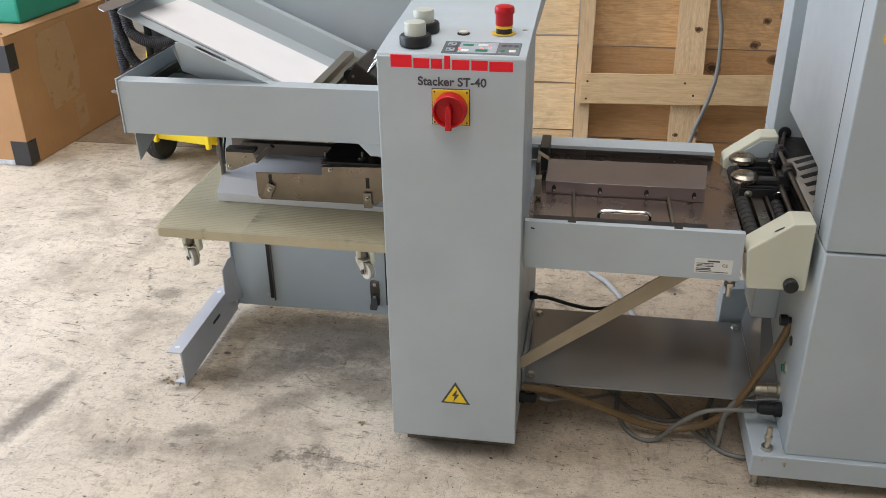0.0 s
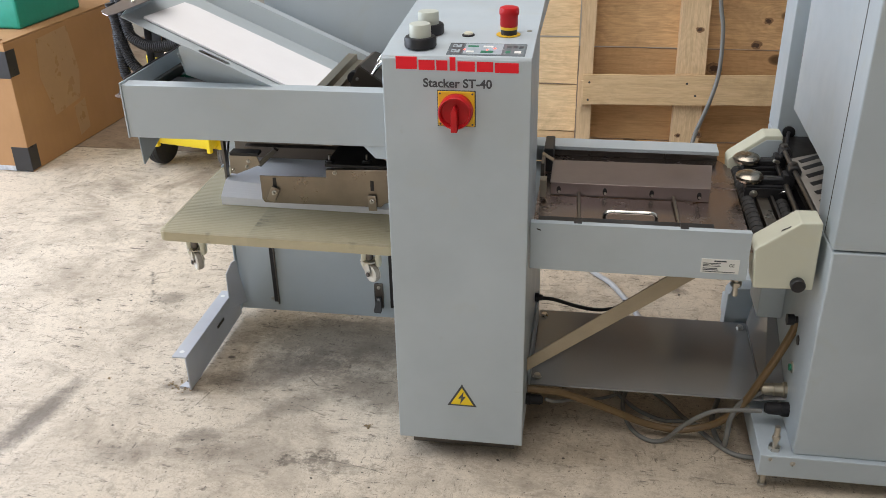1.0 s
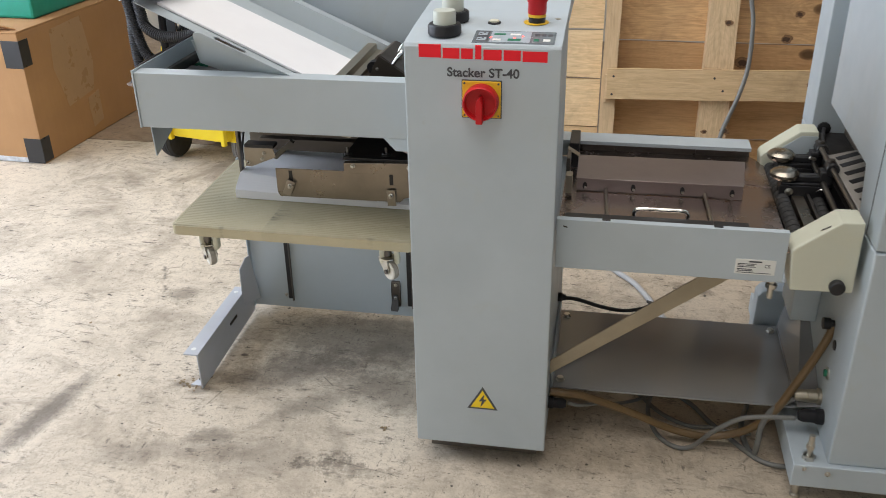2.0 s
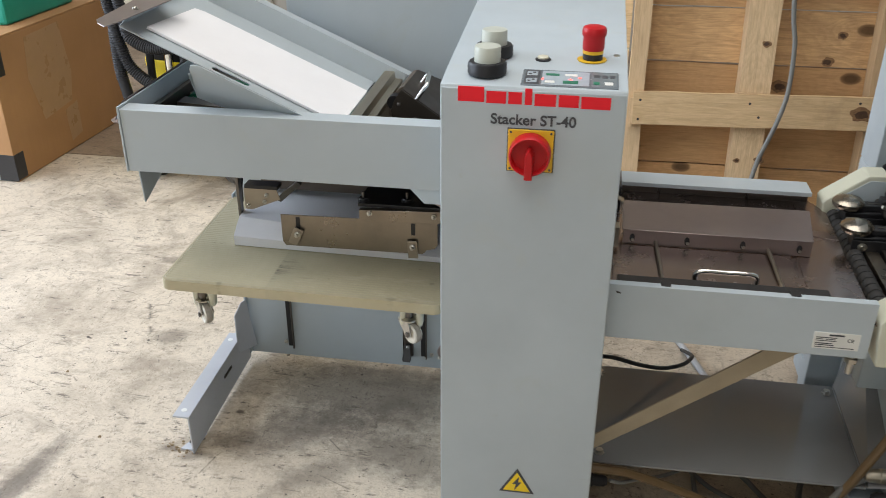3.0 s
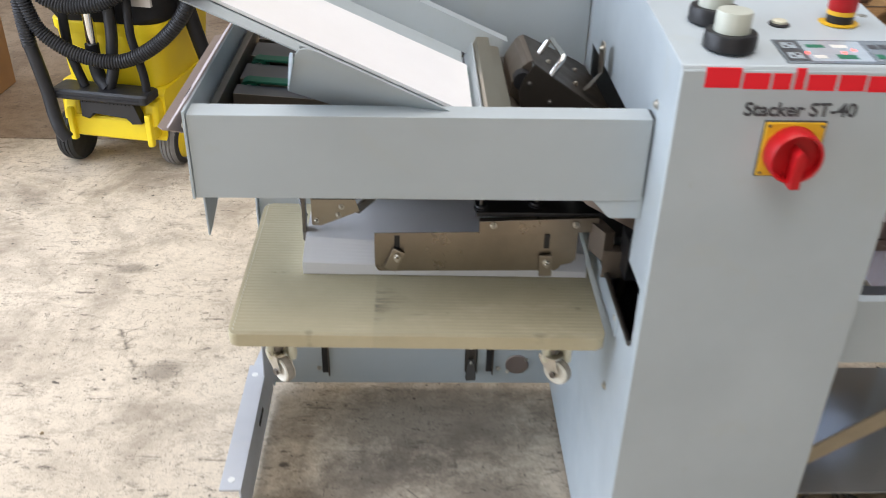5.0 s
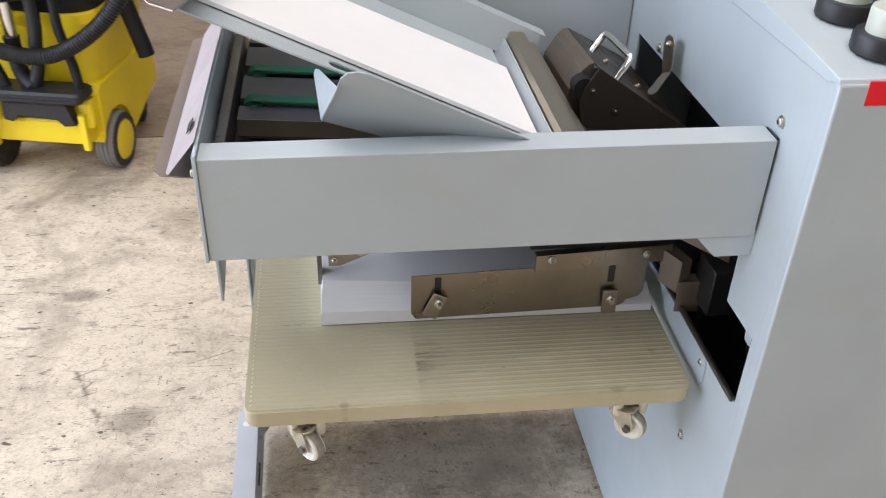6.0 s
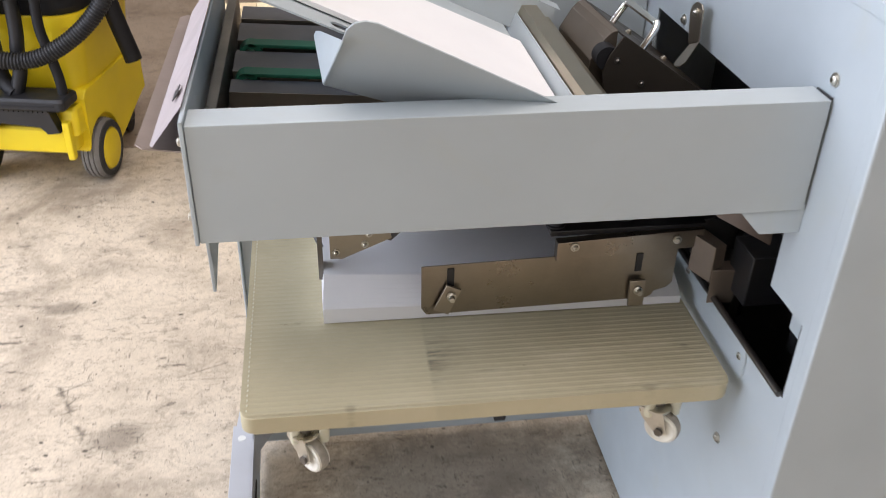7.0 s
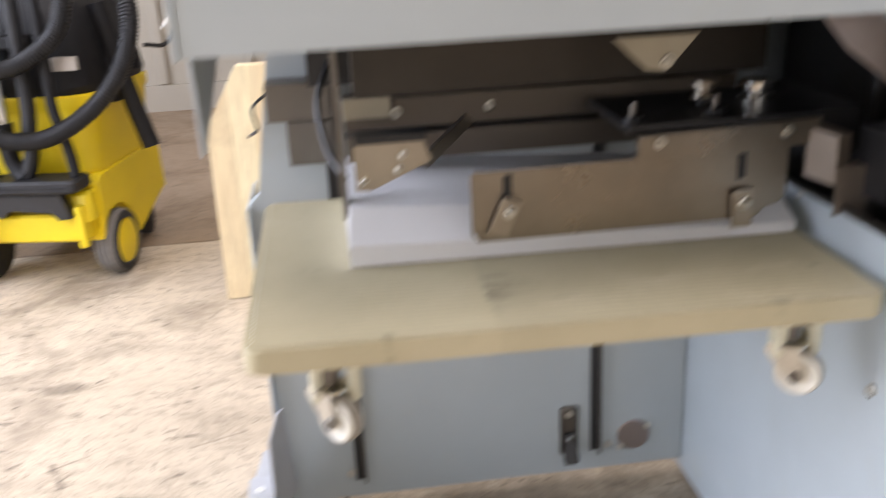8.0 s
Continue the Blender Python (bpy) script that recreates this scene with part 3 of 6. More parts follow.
bm = B()
for x0, x1, y0, y1 in ((-4.6, 4.7, -4.4, -1.2), (-4.6, 4.7, 3.1, 5.5), (-4.6, -2.1, -1.2, 3.1), (1.0, 4.7, -1.2, 3.1)):
    box(bm, x0, x1, y0, y1, 4.0, 4.15)
lone("ceiling", bm, CEILING, "plain workshop ceiling with an open roof light", "ceiling", "structure")

# ---- the stacker ----
XL, XR, YF, YB, ZT, ZB = -0.223, 0.0465, 1.558, 2.132, 0.915, 0.062
YK = 2.099  # face of the back panel
stacker = thing("paper_stacker", (-0.30, 1.85, 0.0), "grey painted steel paper stacker with control column", "printing machine")

# control column: front and top folded from one sheet, separate side sheets
bm = B()
box(bm, XL, XR, YF, YF + 0.018, ZB, ZT - 0.006, 0.0025)
part("front_panel", bm, GREY, stacker)
bm = B()
slab(bm, [(XL, YF + 0.001, ZT - 0.007), (XL, YF + 0.004, ZT - 0.002), (XL, YF + 0.092, ZT + 0.006), (XL, YB, ZT + 0.040), (XL, YB, ZT - 0.012), (XL, YF + 0.018, ZT - 0.012)], (XR - XL, 0, 0), 0.0012)
part("top_panel", bm, GREY, stacker)
bm = B()
T = 0.004
rim = [(YF + 0.018, ZT - 0.010), (YB, ZT + 0.020), (YB, 0.010), (1.66, 0.010), (1.66, ZB), (YF + 0.018, ZB), (YF + 0.018, 0.603), (YF + 0.018, 0.70)]
gap = [(1.656, 0.772), (2.06, 0.772), (2.06, 0.517), (1.75, 0.517), (1.62, 0.517), (1.587, 0.517), (1.587, 0.608), (1.656, 0.608)]
for v in ring_plate(bm, [(py, pz, 0) for py, pz in rim], [(py, pz, 0) for py, pz in gap], T - 0.0015).verts:
    v.co = Vector((XL + 0.0015 - v.co.z, v.co.x, v.co.y))
part("side_panel", bm, GREY, stacker, "side sheet with a cut-out opening")
bm = B()
box(bm, XR - T, XR - 0.0015, YF + 0.018, 1.800, ZB, ZT - 0.010)
box(bm, XR - T, XR - 0.0015, 1.800, YB, ZB, 0.500)
part("side_panel", bm, GREY, stacker)
bm = box(B(), 0.014, XR - T, 1.7965, 1.800, 0.500, ZT - 0.010)
box(bm, 0.014, 0.0175, 1.800, YB, 0.4975, ZT - 0.010)
box(bm, 0.0175, XR - T, 1.800, YB, 0.4975, 0.500)
part("recessed_side", bm, GREY, stacker)
# rounded seam strip at the column's front bottom and the inner chassis
bm = B()
box(bm, XL + 0.02, XR - 0.02, YF + 0.05, YB - 0.02, 0.012, ZB + 0.03)
part("chassis_base", bm, STEEL_DARK, stacker)
# black liner added inside so the side opening looks shaded
bm = B()
box(bm, -0.10, -0.09, YF + 0.03, YB - 0.01, ZB, ZT - 0.03)
box(bm, XL + 0.004, -0.10, YF + 0.028, YF + 0.034, ZB, ZT - 0.03)
part("inner_bulkhead", bm, BLACK, stacker)
for fx in (XL + 0.04, XR - 0.04):
    for fy in (YF + 0.08, YB - 0.06):
        part("levelling_foot", lathe(B(), (fx, fy, 0), (0, 0, 1), [(0.016, 0), (0.018, 0.004), (0.008, 0.008), (0.006, 0.03)], 14), ZINC, stacker)

# brand mark as plain red blocks, model lettering, warning triangle
YP = YF - 0.0006
blocks = ((-0.1965, -0.158, 0.889, 0.9115), (-0.155, -0.126, 0.888, 0.906), (-0.123, -0.103, 0.888, 0.906), (-0.099, -0.0885, 0.888, 0.912), (-0.085, -0.054, 0.887, 0.905), (-0.0505, -0.0215, 0.887, 0.905), (-0.0185, 0.0235, 0.886, 0.904))
for x0, x1, z0, z1 in blocks:
    part("brand_block", box(B(), x0, x1, YP, YF + 0.001, z0, z1, 0.0003), RED_INK, stacker)
lettering("model_lettering", "Stacker ST-40", 0.0220, pose(-0.0855, YF - 0.0004, 0.8575, 90, 0, 0), INK, stacker, 0.0004, 1.9)


def tri_pts(cx, cz, w, h, y):
    return [(cx - w / 2, y, cz), (cx + w / 2, y, cz), (cx, y, cz + h)]


sign = part("warning_sign", slab(B(), tri_pts(-0.0835, 0.157, 0.063, 0.0555, YF + 0.0005), (0, -0.0012, 0)), INK, stacker, "black and yellow electrical warning triangle")
part("sign_face", slab(B(), tri_pts(-0.0835, 0.1612, 0.0485, 0.0425, YF - 0.0006), (0, -0.0007, 0)), SIGN_YELLOW, sign)
part("bolt_symbol", slab(B(), [(-0.0795, YF - 0.0012, 0.1955), (-0.0915, YF - 0.0012, 0.1765), (-0.0850, YF - 0.0012, 0.1775), (-0.0880, YF - 0.0012, 0.1620), (-0.0750, YF - 0.0012, 0.1825), (-0.0812, YF - 0.0012, 0.1818)], (0, -0.0006, 0)), INK, sign)

# rotary main switch
plate = part("rotary_switch", box(B(), -0.121, -0.054, YF - 0.004, YF + 0.001, 0.786, 0.851, 0.0015), SIGNAL, stacker, "yellow main switch plate with red dial")
part("plate_rim", box(B(), -0.1225, -0.0525, YF - 0.002, YF + 0.0005, 0.7845, 0.8525, 0.0008), INK, plate)
c0 = (-0.0875, YF - 0.004, 0.8165)
part("dial", lathe(B(), c0, (0, -1, 0), [(0.031, 0), (0.031, 0.006), (0.0305, 0.020), (0.0285, 0.023), (0.0265, 0.022), (0.0255, 0.011), (0, 0.010)], 40), RED, plate)
bm = slab(B(), [(-0.0930, YF - 0.010, 0.8225), (-0.0875, YF - 0.010, 0.831), (-0.0820, YF - 0.010, 0.8225), (-0.0815, YF - 0.010, 0.784), (-0.0935, YF - 0.010, 0.784)], (0, -0.026, 0), 0.0016)
part("switch_handle", bm, RED, plate)
for sx, sz in ((-0.117, 0.847), (-0.058, 0.847), (-0.117, 0.790), (-0.058, 0.790)):
    part("rivet", lathe(B(), (sx, YF - 0.004, sz), (0, -1, 0), [(0.0018, 0), (0.0018, 0.001), (0, 0.0014)], 8), INK, plate)


# control panel on the top
def top_z(y):
    """Height of the column's top sheet at y."""
    return ZT - 0.002 + (y - YF - 0.004) / 0.088 * 0.008 if y < YF + 0.092 else ZT + 0.006 + (y - YF - 0.092) / (YB - YF - 0.092) * 0.034


tilt = Matrix.Rotation(math.atan(0.008 / 0.088), 4, "X")


def on_panel(x, y, h=0.0):
    return Matrix.Translation((x, y, top_z(y) + h)) @ tilt


disp = part("display_panel", box(B(), -0.070, 0.070, -0.031, 0.031, -0.001, 0.0012, 0.0008, 2, on_panel(-0.037, YF + 0.0405)), DISPLAY, stacker, "grey control film with icons and small indicator lights")
D_AT = on_panel(-0.037, YF + 0.0405)
for x0, x1, y0, y1, mat in ((-0.066, -0.044, -0.026, 0.027, INK), (-0.041, 0.028, -0.026, 0.027, FILM), (0.031, 0.067, -0.026, 0.027, FILM_DARK)):
    part("film_field", box(B(), x0, x1, y0, y1, 0.0010, 0.0016, 0.0003, 1, D_AT), mat, disp)
for x0, x1, y0, y1, mat in ((-0.0635, -0.0475, 0.006, 0.021, FILM), (-0.0635, -0.0475, -0.021, -0.006, FILM), (-0.036, -0.016, 0.008, 0.016, GREEN), (-0.008, 0.010, 0.008, 0.016, WHITE), (-0.036, -0.022, -0.020, -0.012, WHITE), (-0.010, 0.012, -0.021, -0.010, GREEN), (0.034, 0.043, 0.006, 0.017, INK), (0.046, 0.054, 0.006, 0.017, INK), (0.057, 0.065, 0.006, 0.017, INK), (0.034, 0.043, -0.020, -0.009, GREEN), (0.050, 0.062, -0.020, -0.009, WHITE)):
    part("key", box(B(), x0, x1, y0, y1, 0.0014, 0.0022, 0.0004, 1, D_AT), mat, disp)
for x, y in ((-0.059, 0.010), (-0.053, 0.016), (-0.059, -0.016), (-0.053, -0.011)):
    part("icon", box(B(), x - 0.0022, x + 0.0022, y - 0.0022, y + 0.0022, 0.0018, 0.0026, 0.0002, 1, D_AT), INK, disp)
for lx, ly in ((-0.040, -0.006), (0.001, -0.005), (0.014, 0.002)):
    part("indicator_light", box(B(), lx - 0.0018, lx + 0.0018, ly - 0.0018, ly + 0.0018, 0.001, 0.0028, 0.0008, 2, D_AT), LED, disp)


def dial_knob(x, y):
    z = top_z(y)
    rim = B()
    n = 36
    prof = [(0.0278, 0.0), (0.0292, 0.002), (0.0292, 0.016), (0.0272, 0.019), (0, 0.019)]
    lathe(rim, (x, y, z), (0, 0, 1), prof, n)
    for v in rim.verts:
        d = Vector((v.co.x - x, v.co.y - y))
        if d.length > 0.027:
            a = round(math.atan2(d.y, d.x) / (2 * math.pi / n))
            s = 1.0 if a % 2 else 0.97
            v.co.x, v.co.y = x + d.x * s, y + d.y * s
    base = part("dial_knob", rim, BLACK_SATIN, stacker, "black ribbed dial with an ivory cap")
    part("knob_cap", lathe(B(), (x, y, z + 0.0185), (0, 0, 1), [(0.0198, 0), (0.0196, 0.021), (0.0186, 0.0232), (0.015, 0.0236), (0, 0.0234)], 32), KNOB_CAP, base)


dial_knob(-0.160, YF + 0.050)
dial_knob(-0.158, YF + 0.125)
ey = YF + 0.128
stop = part("emergency_stop", lathe(B(), (-0.0065, ey, top_z(ey) + 0.0155), (0, 0, 1), [(0.0155, 0), (0.0165, 0.002), (0.0166, 0.020), (0.0185, 0.023), (0.0186, 0.030), (0.0170, 0.0345), (0.010, 0.0368), (0, 0.0372)], 32), RED, stacker, "red mushroom emergency stop button")
part("collar", lathe(B(), (-0.0065, ey, top_z(ey) + 0.001), (0, 0, 1), [(0.0152, 0), (0.0152, 0.0095), (0, 0.0095)], 28), BLACK_SATIN, stop)
part("yellow_ring", lathe(B(), (-0.0065, ey, top_z(ey) + 0.0105), (0, 0, 1), [(0.0160, 0), (0.0160, 0.005), (0, 0.005)], 28), SIGNAL, stop)
part("base_disc", lathe(B(), (-0.0075, ey, top_z(ey) - 0.0005), (0, 0, 1), [(0.0225, 0), (0.0225, 0.0015), (0, 0.0016)], 32), SIGNAL, stop)
ly = YF + 0.118
btn = part("push_button", lathe(B(), (-0.0815, ly, top_z(ly) - 0.0005), (0, 0, 1), [(0.0120, 0), (0.0120, 0.002), (0.0105, 0.003), (0, 0.003)], 28), BLACK_SATIN, stacker, "round lit white push button")
part("button_lens", lathe(B(), (-0.0815, ly, top_z(ly) + 0.002), (0, 0, 1), [(0.0088, 0), (0.0086, 0.003), (0.007, 0.004), (0, 0.0042)], 24), IVORY, btn)
part("keyhole_plug", lathe(B(), (0.030, YF + 0.150, top_z(YF + 0.15) - 0.0005), (0, 0, 1), [(0.0050, 0), (0.0048, 0.0016), (0, 0.0018)], 18), ZINC, stacker)

# upper frame: front bar, left side sheet and its outer guard
assembly(0, 0.008, 0)
bar = B()
slab(bar, [(-0.2245, 1.622, 0.711), (-0.2245, 1.622, 0.8205), (-0.2245, 1.655, 0.8215), (-0.2245, 1.655, 0.811), (-0.2245, 1.6255, 0.811), (-0.2245, 1.6255, 0.715), (-0.2245, 1.645, 0.715), (-0.2245, 1.645, 0.711)], (-0.5505, 0, 0), 0.0010)
part("front_bar", bar, GREY_SMOOTH, stacker)
# black strip stands in for the shadow gap beside the column
part("bar_end_gasket", box(B(), -0.2244, -0.2228, 1.625, 1.650, 0.714, 0.822), BLACK, stacker)
assembly(-0.0135, 0.008, 0)
bm = B()
box(bm, -0.7655, -0.7620, 1.620, 2.07, 0.710, 0.825, 0.0008)
part("side_sheet", bm, GREY, stacker)
bm = slab(B(), [(-0.7615, 1.650, 0.7135), (-0.7615, 1.860, 0.7135), (-0.7615, 1.668, 0.642), (-0.7615, 1.655, 0.638)], (0.003, 0, 0), 0.0006)
part("gusset", bm, GREY, stacker)
for z in (0.803, 0.733):
    screw(stacker, (-0.7655, 1.632, z), (-1, 0, 0))
assembly(-0.0125, -0.004, 0.006)
bm = slab(B(), [(-0.7665, 1.690, 0.764), (-0.7665, 2.06, 0.764), (-0.806, 2.06, 0.771), (-0.814, 2.05, 0.772), (-0.815, 1.694, 0.772), (-0.808, 1.687, 0.771)], (0, 0, 0.0014))
part("outer_guard", bm, GUARD, stacker, "bare steel guard flange on the frame's end")
bm = slab(B(), [(-0.7665, 1.655, 0.822), (-0.7665, 2.06, 0.822), (-0.800, 2.055, 0.778), (-0.8005, 1.682, 0.777), (-0.797, 1.674, 0.779)], (0.001, 0, 0.0012))
lip = part("guard_lip", bm, GUARD_LIP, stacker)
part("lip_hole", slab(B(), [(-0.7735, 1.700, 0.8155), (-0.7735, 1.722, 0.8155), (-0.7790, 1.724, 0.8080), (-0.7790, 1.702, 0.8080)], (-0.0006, 0, 0.0006)), BLACK, lip)
bm = B()
box(bm, -0.757, -0.746, 1.66, 2.09, 0.745, 0.790, 0.001)
box(bm, -0.746, -0.722, 1.66, 2.09, 0.745, 0.750)
part("side_channel", bm, STEEL_DARK, stacker)

assembly(-0.012, -0.014, 0.010)
# delivery bed of steel slats with green belts between them, under the tray
for k, y in enumerate((1.815, 1.872, 1.968, 2.046)):
    w = (0.034, 0.062, 0.062, 0.050)[k]
    bm = slab(B(), [(-0.742, y, 0.770), (-0.742, y + w, 0.770), (-0.380, y + w, 0.745), (-0.380, y, 0.745)], (0, 0, -0.002))
    slab(bm, [(-0.742, y, 0.770), (-0.380, y, 0.745), (-0.380, y, 0.725), (-0.742, y, 0.748)], (0, 0.0015, 0))
    slat = part("bed_slat", bm, SLAT, stacker)
    part("slat_lip", slab(B(), [(-0.742, y - 0.0005, 0.7705), (-0.380, y - 0.0005, 0.7455), (-0.380, y - 0.0005, 0.728), (-0.742, y - 0.0005, 0.751)], (0, -0.0012, 0)), STEEL, slat)
part("bed_pan", slab(B(), [(-0.745, 1.660, 0.735), (-0.745, 2.09, 0.735), (-0.30, 2.09, 0.705), (-0.30, 1.660, 0.705)], (0, 0, -0.003)), STEEL_DARK, stacker)
for y in (1.853, 1.942):
    bm = slab(B(), [(-0.730, y, 0.770), (-0.730, y + 0.020, 0.770), (-0.40, y + 0.020, 0.748), (-0.40, y, 0.748)], (0, 0, 0.0040), 0.001)
    rod(bm, (-0.727, y, 0.761), (-0.727, y + 0.020, 0.761), 0.0130, 20)
    part("green_belt", bm, GREEN, stacker, "flat green conveyor belt")
    part("belt_roller", rod(B(), (-0.727, y - 0.006, 0.760), (-0.727, y + 0.026, 0.760), 0.0085, 16), ZINC, stacker)


assembly(-0.011, -0.008, 0.008)
# receiving tray: sloping bed, near guide plate with folded end, far wall
def bed(x):
    """Height of the tray bed at x."""
    return 0.755 + (-0.415 - x) * 0.449


bm = B()
n = 32
hole, outer = [], []
hx, hy = -0.610, 1.7525
for k in range(n):
    a = 2 * math.pi * k / n
    px = hx + math.copysign(0.024, math.cos(a)) + 0.008 * math.cos(a) if abs(math.cos(a)) > 0.02 else hx
    hole.append((px, hy + 0.007 * math.sin(a), bed(px)))
for k in range(n):
    a = 2 * math.pi * k / n
    c, s = math.cos(a), math.sin(a)
    q = max(abs(c), abs(s))
    ox = -0.610 + c / q * 0.185
    oy = 1.886 + s / q * 0.147
    outer.append((ox, oy, bed(ox)))
ring_plate(bm, outer, hole, 0.002)
tray = part("receiving_tray", bm, GREY_SMOOTH, stacker, "sloping grey sheet metal receiving tray")
gp = [(-0.651, 1.699, 0.819), (-0.6375, 1.648, 0.866), (-0.632, 1.634, 0.886), (-0.626, 1.630, 0.894), (-0.617, 1.629, 0.8965), (-0.608, 1.630, 0.8945), (-0.430, 1.660, 0.800), (-0.430, 1.690, 0.740), (-0.60, 1.690, 0.802)]
a, b, c = Vector(gp[0]), Vector(gp[4]), Vector(gp[6])
nv = (b - a).cross(c - a)
gp = [(px, a.y - (nv.x * (px - a.x) + nv.z * (pz - a.z)) / nv.y, pz) for px, py, pz in gp]
part("guide_plate", slab(B(), gp, (0, 0.0015, 0.0005)), GREY_SMOOTH, tray, "grey side guide plate with rounded corner")
part("guide_fold", slab(B(), [(-0.651, 1.699, 0.819), (-0.6345, 1.640, 0.878), (-0.6505, 1.757, 0.847), (-0.6545, 1.766, 0.844), (-0.6565, 1.765, 0.840)], (-0.0010, 0.0004, 0.0008)), GREY_SMOOTH, tray)
bm = slab(B(), [(-0.360, 2.036, bed(-0.360) + 0.045), (-0.800, 2.036, bed(-0.800) + 0.045), (-0.800, 2.030, bed(-0.800)), (-0.360, 2.030, bed(-0.360))], (0, 0.0015, 0))
slab(bm, [(-0.352, 2.036, bed(-0.352) + 0.045), (-0.352, 2.056, bed(-0.352) + 0.047), (-0.800, 2.056, bed(-0.800) + 0.047), (-0.800, 2.036, bed(-0.800) + 0.045)], (0, 0, 0.002))
part("tray_wall", bm, GREY_SMOOTH, tray)
bm = slab(B(), [(-0.797, 1.674, 0.950), (-0.788, 1.660, 0.948), (-0.766, 1.640, 0.948), (-0.757, 1.662, 0.949), (-0.747, 1.769, 0.950), (-0.735, 1.860, 0.952), (-0.80, 1.90, 0.955)], (0, 0, 0.0016))
part("tray_end_plate", bm, STEEL_BED, tray, "bare steel stop plate at the tray's raised end")
screw(tray, (-0.768, 1.752, 0.9525), (0, 0, 1), 0.004)
part("end_edge", slab(B(), [(-0.795, 1.742, bed(-0.795)), (-0.795, 2.034, bed(-0.795)), (-0.790, 2.034, bed(-0.795) + 0.022), (-0.790, 1.80, bed(-0.795) + 0.022)], (-0.0015, 0, 0)), GREY, tray)

# stainless stop channel across the tray's low end
prof = [(-0.424, 0.735), (-0.402, 0.782), (-0.383, 0.781), (-0.381, 0.768), (-0.367, 0.766), (-0.366, 0.735), (-0.369, 0.735), (-0.370, 0.763), (-0.384, 0.765), (-0.386, 0.778), (-0.401, 0.779), (-0.421, 0.735)]
bm = slab(B(), [(px, 1.655, pz) for px, pz in prof], (0, 0.42, 0))
part("tray_stop", slab(B(), [(-0.4255, 1.70, 0.735), (-0.4255, 2.04, 0.735), (-0.4080, 2.04, 0.7735), (-0.4080, 1.70, 0.7735)], (-0.0012, 0, 0)), GREY_SMOOTH, stacker)
part("stop_channel", bm, STEEL_BRIGHT, stacker, "folded stainless steel stop channel")
part("brass_screw", lathe(B(), (-0.434, 2.056, 0.784), (-0.3, -1, 0.2), [(0.006, -0.012), (0.006, 0.002), (0.003, 0.004), (0, 0.004)], 12), plain("brass", (0.55, 0.38, 0.12), 0.3, 1.0), stacker)

assembly(-0.011, -0.006, 0.008)
part("sheet_stop", obox(B(), (-0.465, 2.045, 0.764), (0.055, 0.020, 0.014), (0, 16, -6), 0.004), GUARD, stacker, "small brown sheet stop")
# feed roller box: a ridged cover whose far slope runs into the column's opening
ridge = [(-0.361, 0.735), (-0.359, 0.768), (-0.345, 0.792), (-0.338, 0.799), (-0.331, 0.801), (-0.205, 0.715), (-0.205, 0.700), (-0.361, 0.700)]
bm = slab(B(), [(px, 1.872, pz) for px, pz in ridge[:5] + [(-0.331, 0.700), (-0.361, 0.700)]], (0, 0.135, -0.006), 0.0008)
part("feed_box_lid", bm, FEED_LID, stacker, "brown steel cover of the feed rollers")
bm = slab(B(), [(-0.3305, 1.860, 0.801), (-0.3305, 2.008, 0.795), (-0.205, 2.125, 0.7045), (-0.205, 1.860, 0.715)], (0, 0, -0.0025), 0.0004)
part("feed_box_slope", bm, FEED_STEEL, stacker, "dark oiled steel slope with screws")
bm = slab(B(), [(px, 1.850, pz) for px, pz in [(-0.351, 0.762), (-0.345, 0.780), (-0.331, 0.8025), (-0.205, 0.7165), (-0.205, 0.700), (-0.340, 0.700)]], (0, 0.002, 0), 0.0004)
front = part("feed_box_front", bm, FEED_STEEL, stacker, "dark oiled steel front plate")
part("roller_end", lathe(B(), (-0.3455, 1.853, 0.776), (0, 1, 0), [(0.013, 0), (0.013, 0.019), (0, 0.019)], 24), BLACK_HEAD, stacker)
for px, pz in ((-0.336, 0.775), (-0.306, 0.748)):
    screw(front, (px, 1.850, pz), (0, -1, 0), 0.0026, STEEL_DARK)
part("feed_pan", slab(B(), [(-0.367, 1.66, 0.756), (-0.367, 2.05, 0.756), (-0.340, 2.05, 0.728), (-0.340, 1.66, 0.728)], (0, 0, -0.002)), FEED_LID, stacker)
part("feed_pan", slab(B(), [(-0.340, 1.66, 0.728), (-0.340, 1.849, 0.728), (-0.225, 1.849, 0.712), (-0.225, 1.66, 0.712)], (0, 0, -0.002)), OILED, stacker)
part("rear_pan", slab(B(), [(-0.361, 2.010, 0.705), (-0.361, 2.12, 0.705), (-0.22, 2.12, 0.695), (-0.22, 2.010, 0.695)], (0, 0, -0.003)), OILED, stacker)
part("pull_handle", tube(B(), [(-0.308, 1.862, 0.778), (-0.294, 1.868, 0.797), (-0.288, 1.874, 0.8055), (-0.289, 1.884, 0.8070), (-0.295, 1.940, 0.8080), (-0.297, 1.949, 0.8070), (-0.302, 1.951, 0.800), (-0.316, 1.948, 0.780)], 0.0042, 12, 8), CHROME, stacker, "bent chrome pull handle")
bm = slab(B(), [(-0.2230, 1.9355, 0.797), (-0.2230, 1.932, 0.807), (-0.2230, 1.921, 0.815), (-0.2230, 1.908, 0.816), (-0.2230, 1.902, 0.811), (-0.2230, 1.900, 0.775), (-0.2230, 1.926, 0.763)], (-0.0022, 0, 0.0004), 0.0006)
